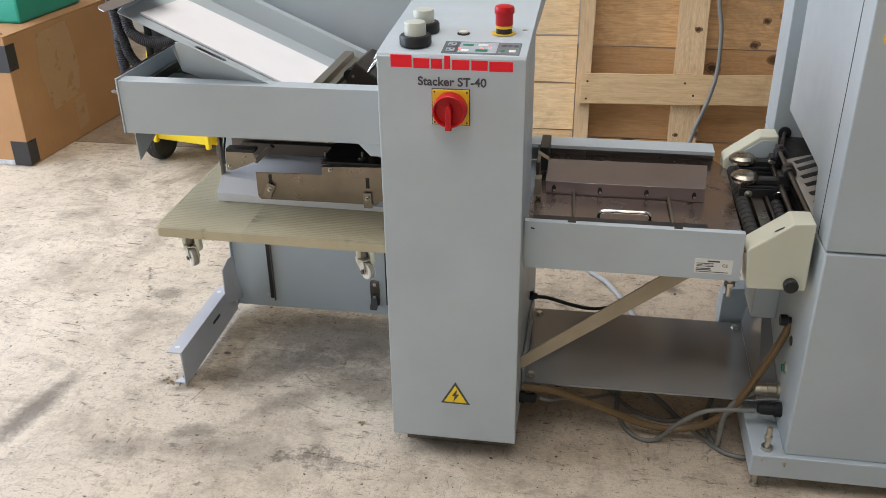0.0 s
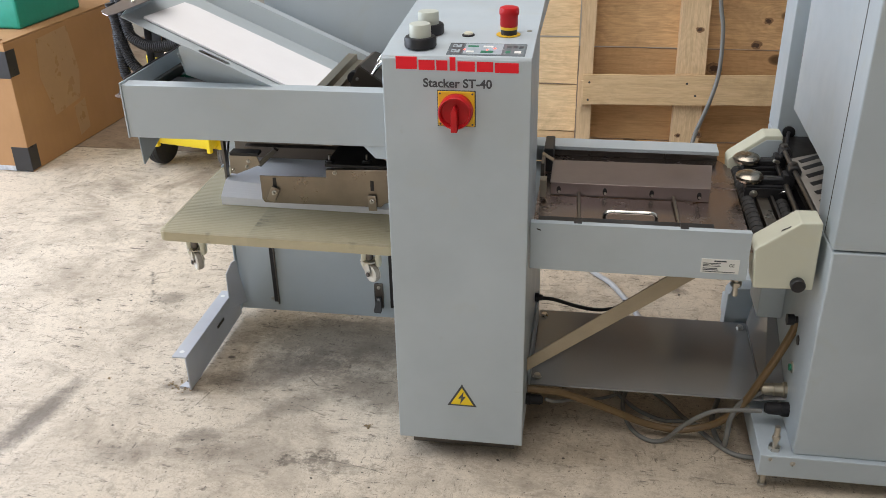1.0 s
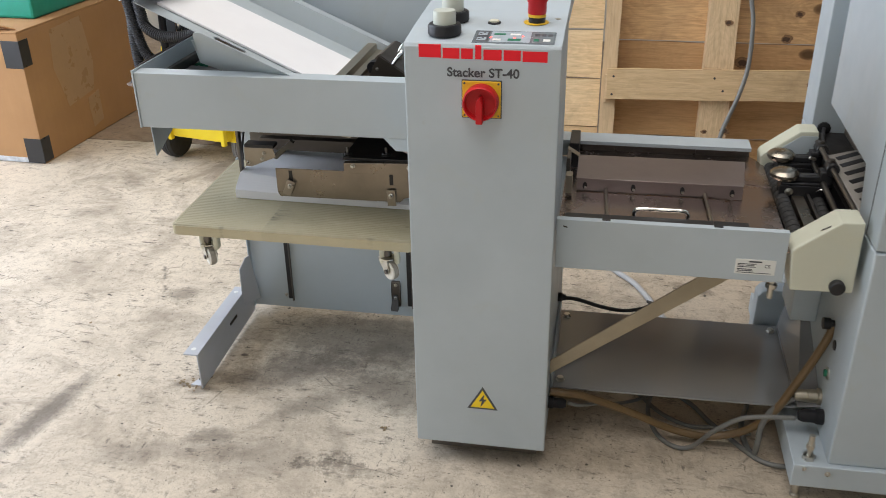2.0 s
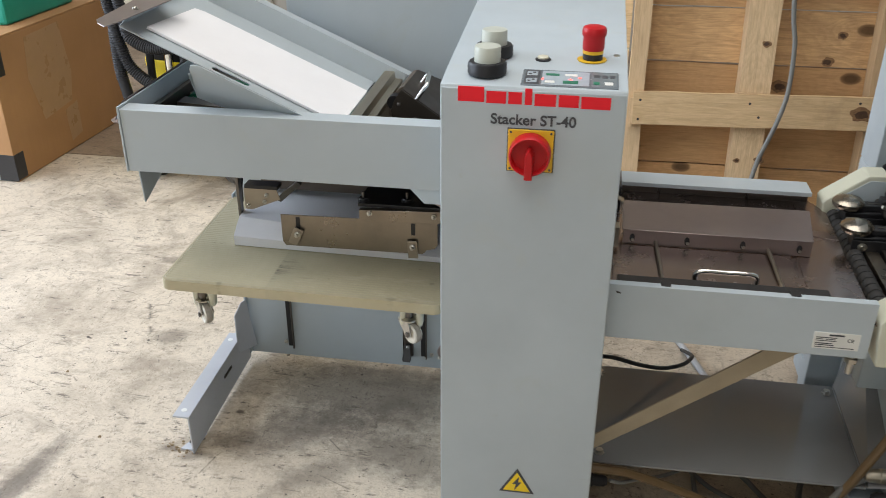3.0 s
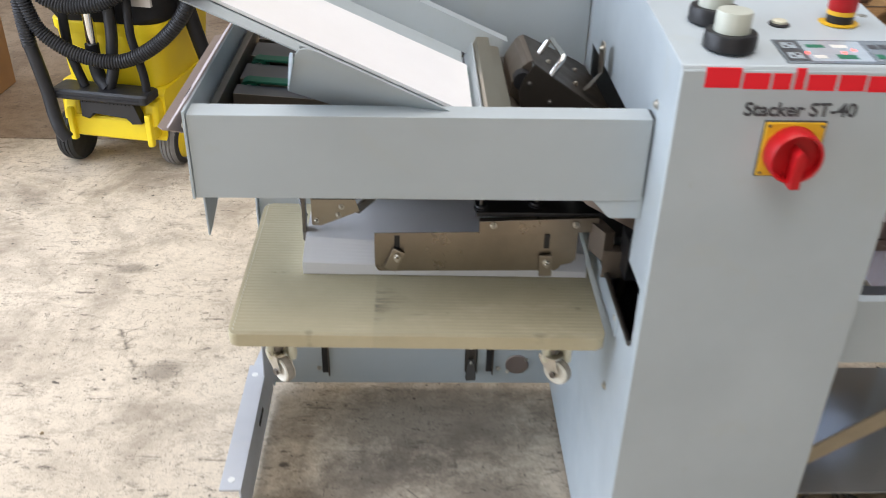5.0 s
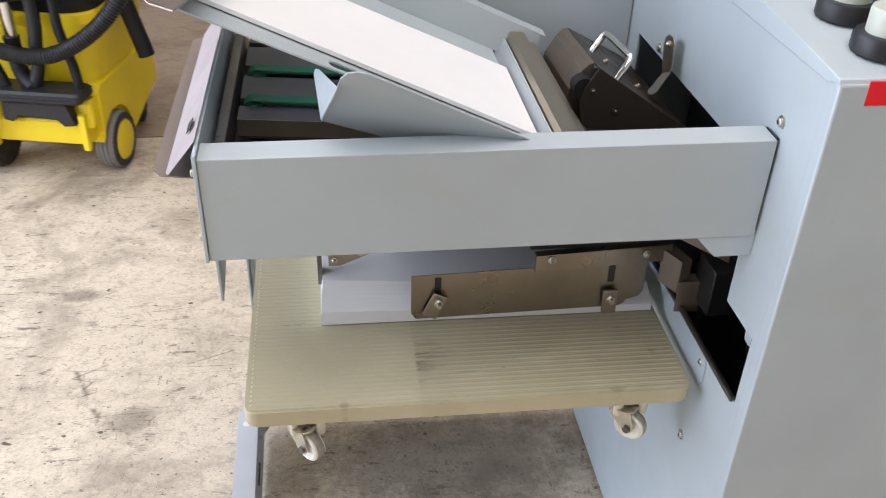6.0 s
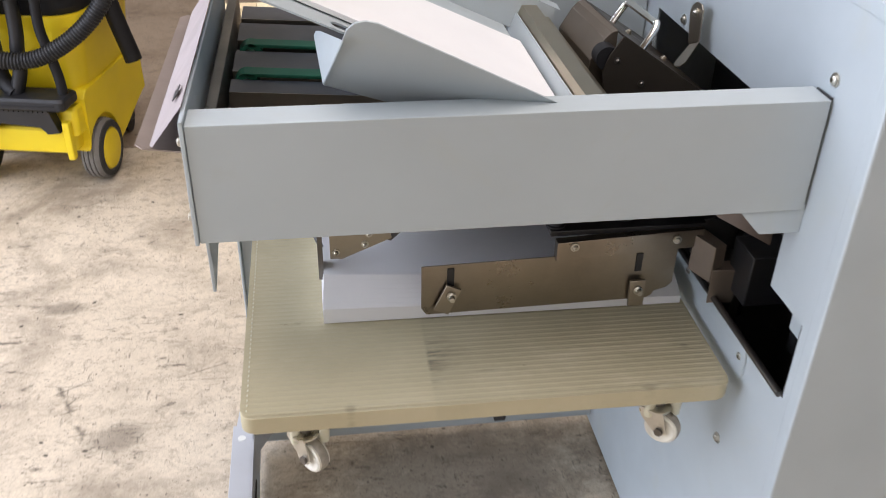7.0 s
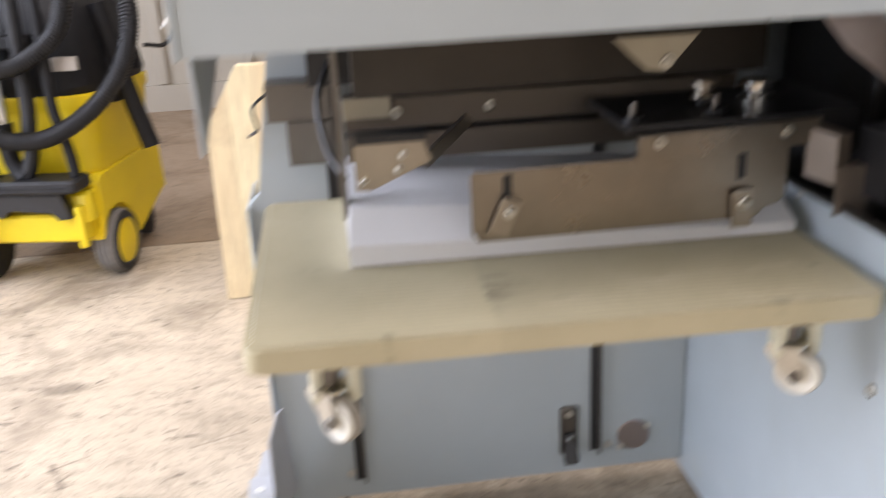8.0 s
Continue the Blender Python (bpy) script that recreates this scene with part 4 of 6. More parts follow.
slab(bm, [(-0.2230, 1.926, 0.763), (-0.2230, 1.900, 0.775), (-0.2440, 1.882, 0.757), (-0.2490, 1.884, 0.752), (-0.2510, 1.893, 0.749), (-0.2480, 1.904, 0.748)], (-0.0010, -0.0012, 0.0014), 0.0005)
tab = part("latch_tab", bm, STEEL, stacker, "small stainless latch tab")
screw(tab, (-0.2252, 1.917, 0.804), (-1, 0, 0), 0.0036)
for px, py in ((-0.302, 1.920), (-0.262, 1.905), (-0.250, 1.985)):
    screw(stacker, (px, py, 0.8015 - 0.6825 * (px + 0.331)), (0.56, 0, 0.83), 0.0028, STEEL)
assembly()
for py, pz in ((1.637, 0.837), (1.975, 0.783), (1.678, 0.499), (1.685, 0.370), (1.835, 0.510), (1.72, 0.085)):
    screw(stacker, (XL + 0.0015, py, pz), (-1, 0, 0), 0.0046)

# lift slot in the column's side: rail lip and the mechanism behind it
part("rail_lip", rod(B(), (-0.2225, 1.591, 0.519), (-0.2225, 2.05, 0.519), 0.004, 12), STEEL_DARK, stacker)
part("lower_side_cover", slab(B(), [(-0.2215, 1.668, 0.516), (-0.2215, 2.05, 0.516), (-0.2215, 2.05, 0.470), (-0.2215, 1.672, 0.470), (-0.2215, 1.664, 0.480), (-0.2215, 1.664, 0.500)], (-0.0022, 0, 0), 0.0006), GREY, stacker)
bm = B()
box(bm, -0.205, -0.150, 1.725, 1.775, 0.53, 0.595, 0.002)
rod(bm, (-0.155, 1.68, 0.50), (-0.155, 1.68, 0.64), 0.012)
rod(bm, (-0.135, 1.86, 0.42), (-0.135, 1.86, 0.64), 0.010)
part("lift_carriage", bm, BLACK, stacker)
part("limit_switch", box(B(), -0.196, -0.188, 1.625, 1.645, 0.560, 0.588, 0.001), GREY, stacker)
bm = slab(B(), [(-0.305, 1.680, 0.706), (-0.226, 1.680, 0.706), (-0.206, 1.700, 0.668), (-0.206, 1.700, 0.628), (-0.282, 1.680, 0.679)], (0, 0.002, 0))
part("chute_plate", bm, GUARD, stacker, "slanted bare steel chute plate")
part("bar_bracket", slab(B(), [(-0.290, 1.632, 0.716), (-0.222, 1.632, 0.716), (-0.222, 1.632, 0.686), (-0.262, 1.632, 0.686)], (0, 0.0025, 0)), GREY, stacker)

# rear housing: lower back panel with slots, latch and cable disc; tall back sheet
bm = slab(B(), [(-0.793, YK, 0.030), (-0.793, YK, 0.468), (-0.781, YK, 0.480), (-0.750, YK, 0.668), (-0.224, YK, 0.668), (-0.224, YK, 0.030)], (0, 0.02, 0))
slab(bm, [(-0.633, YK, 0.668), (-0.633, YK, 1.12), (-0.224, YK, 1.12), (-0.224, YK, 0.668)], (0, 0.02, 0))
part("back_panel", bm, GREY_SMOOTH, stacker)
part("back_panel_edge", box(B(), -0.797, -0.7935, YK - 0.012, YK + 0.12, 0.030, 0.466, 0.001), GREY, stacker)
part("column_back", box(B(), XL + 0.005, 0.014, YB + 0.001, YB + 0.006, ZB, ZT + 0.03, 0.001), GREY, stacker)
assembly(-0.018, 0, 0.032)
for sx, sz in ((-0.671, 0.026), (-0.3365, 0.030)):
    slot = part("guide_slot", box(B(), sx - 0.0065, sx + 0.0065, YK - 0.0035, YK + 0.001, sz, 0.62, 0.001), BLACK, stacker, "long black guide slot")
    part("slot_edge", box(B(), sx + 0.0055, sx + 0.0085, YK - 0.007, YK, sz - 0.006, 0.60, 0.0006), STEEL_DARK, slot)
    screw(stacker, (sx - 0.013 if sx < -0.5 else sx + 0.02, YK - 0.001, 0.036), (0, -1, 0), 0.0036)
latch = part("toggle_latch", box(B(), -0.3865, -0.3615, YK - 0.004, YK, 0.028, 0.105, 0.004), STEEL_DARK, stacker, "steel toggle latch")
part("latch_lever", slab(B(), [(-0.380, YK - 0.006, 0.065), (-0.368, YK - 0.006, 0.065), (-0.364, YK - 0.020, 0.030), (-0.366, YK - 0.022, 0.024), (-0.384, YK - 0.022, 0.024), (-0.386, YK - 0.020, 0.030)], (0, -0.003, 0), 0.0008), BLACK, latch)
part("latch_hook", rod(B(), (-0.374, YK - 0.004, 0.060), (-0.374, YK - 0.014, 0.056), 0.0045, 12), CHROME, latch)
screw(latch, (-0.374, YK - 0.004, 0.093), (0, -1, 0), 0.0036)
disc = part("cover_disc", lathe(B(), (-0.279, YK + 0.0005, 0.047), (0, -1, 0), [(0.0240, 0), (0.0240, 0.002), (0.0225, 0.003), (0, 0.003)], 36), STEEL_BED, stacker, "round metal cover disc")
screw(disc, (-0.260, YK - 0.0025, 0.060), (0, -1, 0), 0.003)
screw(disc, (-0.298, YK - 0.0025, 0.030), (0, -1, 0), 0.003)
assembly()
for fx in (-0.735, -0.30):
    part("levelling_foot", lathe(B(), (fx, YK + 0.10, 0), (0, 0, 1), [(0.020, 0), (0.020, 0.005), (0.008, 0.009), (0.006, 0.030)], 16), ZINC, stacker)
assembly(-0.020, 0, 0.004)
for x0, x1, z0, z1 in ((-0.737, -0.662, 0.573, 0.617), (-0.716, -0.664, 0.521, 0.572)):
    part("sensor_box", box(B(), x0, x1, YK - 0.045, YK, z0, z1, 0.0015), STEEL_DARK, stacker)
part("sensor_lead", tube(B(), [(-0.737, 2.10, 0.60), (-0.755, 2.09, 0.585), (-0.752, 2.09, 0.56), (-0.764, 2.11, 0.548)], 0.002, 8), BLACK, stacker)
part("sensor_lead", tube(B(), [(-0.660, 1.99, 0.650), (-0.676, 1.95, 0.615), (-0.670, 1.90, 0.575), (-0.655, 1.86, 0.555)], 0.0032, 8), BLACK, stacker)

# angled foot with its uprights on the floor
assembly(-0.018, 0.002, 0.015)
bm = B()
slab(bm, [(-0.816, 1.732, 0.085), (-0.781, 1.732, 0.085), (-0.786, 2.065, 0.085), (-0.818, 2.065, 0.085)], (0, 0, -0.004), 0.0008)
slab(bm, [(-0.783, 1.732, 0.085), (-0.788, 2.065, 0.085), (-0.787, 2.10, 0.062), (-0.787, 2.10, -0.005), (-0.783, 1.732, -0.014)], (0.004, 0, 0), 0.0008)
slab(bm, [(-0.815, 1.742, -0.015), (-0.781, 1.742, -0.015), (-0.779, 1.802, -0.015), (-0.793, 1.802, -0.015)], (0, 0, 0.004), 0.0008)
slab(bm, [(-0.815, 2.050, 0.079), (-0.790, 2.050, 0.079), (-0.790, 2.215, 0.032), (-0.808, 2.215, 0.032), (-0.8135, 2.212, 0.033), (-0.815, 2.204, 0.035)], (0, 0, -0.004), 0.0008)
slab(bm, [(-0.786, 2.030, 0.050), (-0.784, 2.030, 0.158), (-0.773, 2.050, 0.184), (-0.767, 2.062, 0.186), (-0.761, 2.090, 0.040)], (0.003, 0, 0), 0.0006)
part("floor_foot", bm, FOOT_PAINT, stacker, "grey angle steel foot bolted low on the frame")
for px, py in ((-0.799, 1.755), (-0.803, 2.035)):
    part("foot_hole", lathe(B(), (px, py, 0.0852), (0, 0, 1), [(0.0062, 0), (0.0062, 0.0006), (0, 0.0006)], 20), WHITE, stacker)
part("foot_slot", slab(B(), [(-0.7795, 1.93, 0.046), (-0.7802, 1.975, 0.046), (-0.7802, 1.975, 0.053), (-0.7795, 1.93, 0.053)], (-0.0065, 0, 0)), GAP, stacker)
part("foot_hole", lathe(B(), (-0.799, 1.767, -0.0108), (0, 0, 1), [(0.006, 0), (0.006, 0.0006), (0, 0.0006)], 18), GAP, stacker)

assembly(-0.010, -0.002, 0.001)
# jogger unit over the pile: side plate with clamps, black block, corner bracket, cross beams
bm = slab(B(), [(-0.556, 1.778, 0.520), (-0.550, 1.778, 0.511), (-0.286, 1.786, 0.509), (-0.280, 1.786, 0.513), (-0.278, 1.787, 0.518), (-0.262, 1.788, 0.521), (-0.256, 1.788, 0.528), (-0.256, 1.788, 0.576), (-0.556, 1.778, 0.576)], (0, 0.002, 0), 0.0006)
slab(bm, [(-0.403, 1.779, 0.572), (-0.403, 1.779, 0.596), (-0.228, 1.786, 0.600), (-0.228, 1.786, 0.576)], (0, 0.012, 0), 0.0008)
jog = part("jogger_plate", bm, JOG_STEEL, stacker, "stainless side jogger plate")
for nx, nz, ny, turn in ((-0.523, 0.540, 1.779, -24), (-0.302, 0.527, 1.786, 2)):
    part("clamp_plate", obox(B(), (nx - (0.004 if turn < 0 else 0), ny - 0.006, nz - 0.006), (0.019, 0.004, 0.036), (0, -turn * 1.0, 0), 0.001), STEEL, jog)
    part("clamp_screw", lathe(B(), (nx, ny - 0.008, nz), (0, -1, 0), [(0.0055, 0), (0.0055, 0.003), (0.0032, 0.004), (0.003, 0.010), (0, 0.0105)], 14), ZINC, jog)
    part("slot", box(B(), nx - 0.004, nx + 0.004, ny - 0.0012, ny + 0.0005, 0.548, 0.572, 0.0005), BLACK, jog)
for sx in (-0.383, -0.262):
    screw(jog, (sx, 1.778 + (sx + 0.4) * 0.03, 0.590), (0, -1, 0), 0.0036)
bm = box(B(), -0.408, -0.225, 1.792, 1.93, 0.597, 0.604, 0.001)
box(bm, -0.235, -0.180, 1.80, 1.95, 0.560, 0.604, 0.001)
part("slide_block", bm, BLACK, stacker, "black slide block")
for px, py in ((-0.400, 1.806), (-0.318, 1.815)):
    part("guide_pin", rod(B(), (px, py, 0.600), (px, py, 0.622), 0.0030, 14), STEEL_DARK, stacker)
    part("pin_collar", lathe(B(), (px, py, 0.603), (0, 0, 1), [(0.011, 0), (0.011, 0.003), (0.009, 0.004), (0.008, 0.007), (0, 0.007)], 20), BLACK_SATIN, stacker)
part("spool", lathe(B(), (-0.256, 1.862, 0.604), (0, 0, 1), [(0.017, 0), (0.017, 0.005), (0.011, 0.006), (0.011, 0.012), (0.017, 0.013), (0.017, 0.019), (0, 0.019)], 24), CHROME, stacker)
part("spool", lathe(B(), (-0.309, 1.862, 0.611), (0, 0, 1), [(0.013, 0), (0.013, 0.004), (0.009, 0.005), (0.009, 0.011), (0.013, 0.012), (0.013, 0.016), (0, 0.016)], 24), STEEL, stacker)
part("spool_post", rod(B(), (-0.309, 1.862, 0.603), (-0.309, 1.862, 0.612), 0.006, 12), BLACK, stacker)
assembly()
carrier = part("carrier_arm", slab(B(), [(-0.250, 1.786, 0.546), (-0.232, 1.762, 0.540), (-0.216, 1.768, 0.540), (-0.232, 1.796, 0.546)], (0, 0, 0.0475), 0.0012), CARRIER, stacker, "stepped steel carrier of the jogger")
part("carrier_foot", slab(B(), [(-0.2315, 1.7615, 0.512), (-0.194, 1.758, 0.512), (-0.186, 1.778, 0.512), (-0.217, 1.782, 0.512)], (0, 0, 0.046), 0.0012), CARRIER, carrier)
part("carrier_stay", slab(B(), [(-0.205, 1.756, 0.480), (-0.193, 1.756, 0.480), (-0.191, 1.756, 0.552), (-0.199, 1.756, 0.552)], (0, 0.002, 0)), STEEL_DARK, carrier)
assembly(-0.010, -0.002, 0.001)
# dark plate added only to darken the space among the beams
part("mechanism_cover", box(B(), -0.650, -0.226, 1.905, 1.94, 0.626, 0.705, 0.001), FEED_STEEL, stacker)
assembly(-0.015, 0.010, -0.004)
bm = slab(B(), [(-0.650, 1.840, 0.552), (-0.650, 1.840, 0.594), (-0.584, 1.841, 0.598), (-0.577, 1.841, 0.576), (-0.636, 1.840, 0.551)], (0, 0.002, 0))
box(bm, -0.650, -0.584, 1.840, 1.868, 0.5935, 0.5960)
corner = part("corner_bracket", bm, STEEL, stacker, "steel pile corner bracket")
part("bracket_top", box(B(), -0.648, -0.580, 1.839, 1.866, 0.5965, 0.604, 0.0006), BLACK, corner)
part("bracket_tongue", slab(B(), [(-0.588, 1.845, 0.573), (-0.576, 1.843, 0.586), (-0.542, 1.843, 0.616), (-0.534, 1.845, 0.609), (-0.578, 1.847, 0.568)], (0, 0.012, 0), 0.0006), STEEL_DARK, corner)
part("hang_rod", box(B(), -0.6645, -0.6585, 1.836, 1.851, 0.526, 0.700, 0.0006), STEEL_DARK, corner)
for px, pz in ((-0.604, 0.584), (-0.609, 0.570), (-0.643, 0.561)):
    screw(corner, (px, 1.8395, pz), (0, -1, 0), 0.0030)
bm = B()
box(bm, -0.655, -0.225, 1.945, 1.985, 0.552, 0.580, 0.001)
box(bm, -0.655, -0.225, 1.950, 1.990, 0.586, 0.618, 0.001)
part("cross_beam", bm, FEED_LID, stacker)
bm = B()
box(bm, -0.690, -0.225, 1.98, 2.06, 0.630, 0.690, 0.001)
part("upper_beam", bm, BLACK, stacker)
part("beam_cap", box(B(), -0.656, -0.606, 1.938, 1.95, 0.600, 0.622, 0.001), FOAM, stacker)
part("cam_plate", slab(B(), [(-0.425, 1.76, 0.690), (-0.350, 1.76, 0.690), (-0.366, 1.76, 0.672), (-0.378, 1.76, 0.660), (-0.395, 1.76, 0.662), (-0.410, 1.76, 0.675)], (0, 0.003, 0)), FOAM, stacker)
screw(stacker, (-0.378, 1.758, 0.668), (0, -1, 0), 0.004)
for px, pz in ((-0.60, 0.602), (-0.50, 0.602), (-0.44, 0.566)):
    screw(stacker, (px, 1.9495, pz), (0, -1, 0), 0.004)
assembly()
part("column_gland", lathe(B(), (XR - 0.003, 1.92, 0.228), (1, 0, 0), [(0.011, 0), (0.011, 0.010), (0.008, 0.012), (0.007, 0.020), (0, 0.02)], 16), BLACK_SATIN, stacker)
part("round_socket", lathe(B(), (XR - 0.003, 1.672, 0.106), (1, 0, 0), [(0.013, 0), (0.013, 0.012), (0.011, 0.013), (0.011, 0.034), (0.007, 0.040), (0, 0.04)], 20), BLACK_HEAD, stacker, "black round cable plug")

# ---- pile table: ribbed board on four casters ----
dolly = thing("pile_board", (-0.49, 1.86, 0.352), "khaki ribbed board on small casters under the paper pile", "dolly")
TX0, TX1, TY0, TY1, TZ = -0.768, -0.238, 1.657, 2.027, 0.4865
bm = B()
prof = []
pitch = 0.0078
y = TY0 + 0.006
while y < TY1 - 0.008:
    for u, h in ((0.0, 0.0), (0.30, 0.0), (0.42, -0.00045), (0.88, -0.00045)):
        prof.append((y + u * pitch, TZ + h))
    y += pitch
prof = [(TY0 + 0.004, TZ - 0.0008)] + prof + [(TY1 - 0.004, TZ - 0.0008)]
r = 0.014
cols = []
for yy, zz in prof:
    d = min(yy - TY0, TY1 - yy)
    inset = r - math.sqrt(max(0.0, r * r - (r - d) ** 2)) if d < r else 0.0
    cols.append((bm.verts.new((TX0 + 0.003 + inset, yy, zz)), bm.verts.new((TX1 - 0.003 - inset, yy, zz))))
for (a, b), (c, d) in zip(cols, cols[1:]):
    bm.faces.new((a, b, d, c))
part("ribbed_top", bm, LAMINATE, dolly)
bm = B()
for k in range(46):
    y = TY0 + 0.0105 + k * pitch
    box(bm, TX0 + 0.0060, TX0 + 0.0076, y, y + 0.0022, TZ - 0.0006, TZ + 0.0003)
part("worn_rib_ends", bm, IVORY, dolly, "row of pale worn rib ends along the board's edge")


part("board_core", slab(B(), [(px, py, TZ - 0.0225) for px, py in rounded(TX0, TX1, TY0, TY1, r)], (0, 0, 0.0210), 0.0016), LAMINATE, dolly)


def caster(cx, cy, turn):
    """A swivel caster: two ivory legs under a plate, zinc fork, nylon wheel, turned about its post."""
    m = pose(cx, cy, TZ - 0.0225, 0, 0, turn)
    bm = box(B(), cx - 0.024, cx + 0.032, cy - 0.018, cy + 0.018, TZ - 0.0265, TZ - 0.0226, 0.001)
    c = part("caster", bm, IVORY, dolly, "small caster with a white wheel")
    for s in (-1, 1):
        lx = cx + 0.005 + s * 0.0155
        bm = tapered(B(), [(TZ - 0.066, lx - 0.0050, lx + 0.0050, cy - 0.0085, cy + 0.0085), (TZ - 0.064, lx - 0.0056, lx + 0.0056, cy - 0.0092, cy + 0.0092), (TZ - 0.0262, lx - 0.0062, lx + 0.0062, cy - 0.010, cy + 0.010)], 0.0045, 4)
        part("caster_leg", bm, IVORY, c)
    bm = B()
    box(bm, -0.012, 0.012, -0.010, 0.010, -0.012, -0.0035, 0.001)
    rod(bm, (0, 0, -0.034), (0, 0, -0.010), 0.009, 16)
    bmesh.ops.transform(bm, matrix=m, verts=bm.verts)
    part("caster_post", bm, STEEL_DARK, c)
    bm = lathe(B(), (0, 0, -0.036), (0, 0, 1), [(0.012, 0), (0.0165, 0.002), (0.0165, 0.005), (0.010, 0.008), (0, 0.008)], 24)
    for s in (-1, 1):
        slab(bm, [(-0.017, s * 0.0105, -0.033), (0.012, s * 0.0105, -0.033), (0.017, s * 0.0105, -0.050), (0.0180, s * 0.0105, -0.060), (0.0140, s * 0.0105, -0.0655), (0.0070, s * 0.0105, -0.0645), (-0.011, s * 0.0105, -0.048), (-0.0165, s * 0.0105, -0.040)], (0, 0.0018 * s, 0), 0.0004)
    bmesh.ops.transform(bm, matrix=m, verts=bm.verts)
    part("caster_fork", bm, ZINC, c, "pressed zinc fork")
    at = (0.0105, -0.0085, -0.0590)
    bm = lathe(B(), at, (0, 1, 0), [(0.004, 0.001), (0.013, 0.0015), (0.0165, 0.0), (0.0192, 0.0012), (0.0200, 0.004), (0.0200, 0.013), (0.0192, 0.0158), (0.0165, 0.017), (0.013, 0.0155), (0.004, 0.016)], 36)
    bmesh.ops.transform(bm, matrix=m, verts=bm.verts)
    w = part("caster_wheel", bm, NYLON, c)
    bm = lathe(B(), (at[0], at[1] + 0.003, at[2]), (0, 1, 0), [(0.0198, 0.0), (0.0206, 0.001), (0.0210, 0.0055), (0.0206, 0.010), (0.0198, 0.011)], 36)
    bmesh.ops.transform(bm, matrix=m, verts=bm.verts)
    part("wheel_tread", bm, GRIME, w, "dirty grey running face")
    bm = lathe(B(), (at[0], -0.0155, at[2]), (0, 1, 0), [(0.0052, 0), (0.0052, 0.0032), (0.003, 0.0034), (0.003, 0.0300), (0, 0.0300)], 6)
    bmesh.ops.transform(bm, matrix=m, verts=bm.verts)
    part("axle_bolt", bm, STEEL_DARK, c)


caster(-0.704, 1.690, -48)
caster(-0.304, 1.690, -40)
caster(-0.692, 1.985, 60)
caster(-0.300, 1.985, 20)

# the board hangs a little low at its front and towards the column
TILT = (radians(1.0), radians(0.6), 0)
dolly.rotation_euler = TILT

# paper pile: bundles whose front edges step back
pile = thing("paper_pile", (-0.445, 1.93, TZ), "white paper pile with a fanned front edge", "paper stack")
rnd = random.Random(5)
def lean(k):
    """How far the pile's front has stepped back below ream k."""
    return max(0.0, k - 5) * 0.0042


for k in range(12):
    z0, z1 = TZ + 0.0001 + k * 0.0041, TZ + 0.0001 + (k + 1) * 0.0041
    jx, jy = rnd.uniform(-0.0003, 0.0003), rnd.uniform(-0.00015, 0.00015)
    y0, y1 = 1.804 + jy + lean(k), 1.804 + jy + lean(k + 1)
    xa = -0.677 + jx + lean(k) * 0.12
    bm = slab(B(), [(xa, y0, z0), (xa, 2.016, z0), (xa, 2.016, z1), (xa, y1, z1)], (-0.243 - xa, 0, 0))
    for v in bm.verts:
        if v.co.x > -0.3:
            v.co.z = TZ + 0.0001 + (v.co.z - TZ - 0.0001) * 0.5
    part("ream", bm, PAPER, pile)


pile.location.z += 0.0016
pile.rotation_euler = TILT

# sheets lying on the sloping tray
bm = B()
part_pts = [(-0.4325, 1.754), (-0.4325, 1.948), (-0.746, 1.948), (-0.763, 1.941), (-0.776, 1.767)]
slab(bm, [(px, py, bed(px + 0.011) + 0.0095) for px, py in part_pts], (0.002, 0, 0.0045), 0.0006)
lone("paper_sheet", bm, PAPER, "white sheets lying on the sloping grey tray", "paper")

# ---- horizontal conveyor between column and cabinet ----
conv = thing("transfer_conveyor", (0.26, 1.85, 0.0), "low conveyor with grey side rails and bare steel bed", "conveyor")
assembly(0.001, 0.056, -0.028)
bm = slab(B(), [(0.047, 1.560, 0.497), (0.047, 1.560, 0.600), (0.047, 1.575, 0.600), (0.047, 1.575, 0.590), (0.047, 1.564, 0.590), (0.047, 1.564, 0.500), (0.047, 1.580, 0.500), (0.047, 1.580, 0.497)], (0.421, 0, 0), 0.0012)
part("front_rail", bm, GREY, conv)
assembly(-0.002, 0.026, -0.001)
bm = slab(B(), [(0.020, 2.056, 0.552), (0.020, 2.056, 0.561), (0.020, 2.116, 0.561), (0.020, 2.116, 0.500), (0.020, 2.112, 0.500), (0.020, 2.112, 0.557), (0.020, 2.060, 0.557), (0.020, 2.060, 0.552)], (0.440, 0, 0), 0.001)
part("rear_rail", bm, GREY_SMOOTH, conv)
part("rear_web", box(B(), 0.047, 0.462, 2.090, 2.094, 0.50, 0.556), STEEL_DARK, conv)
for x0, x1 in ((0.05, 0.155), (0.160, 0.335), (0.340, 0.458)):
    part("web_plate", box(B(), x0, x1, 2.080, 2.0895, 0.515, 0.552, 0.001), STEEL_DARK, conv)
bm = B()
slab(bm, [(0.050, 1.600, 0.530), (0.478, 1.600, 0.530), (0.482, 2.03, 0.530), (0.462, 2.09, 0.530), (0.050, 2.09, 0.530)], (0, 0, -0.003))
part("bed_plate", bm, STEEL_POLISHED, conv, "bare steel bed plate with a reddish sheen")
part("front_plate", slab(B(), [(0.060, 1.612, 0.5345), (0.380, 1.612, 0.5345), (0.380, 1.815, 0.5345), (0.060, 1.815, 0.5345)], (0, 0, -0.003), 0.0006), STEEL_POLISHED, conv)
assembly(0.002, 0.050, -0.024)
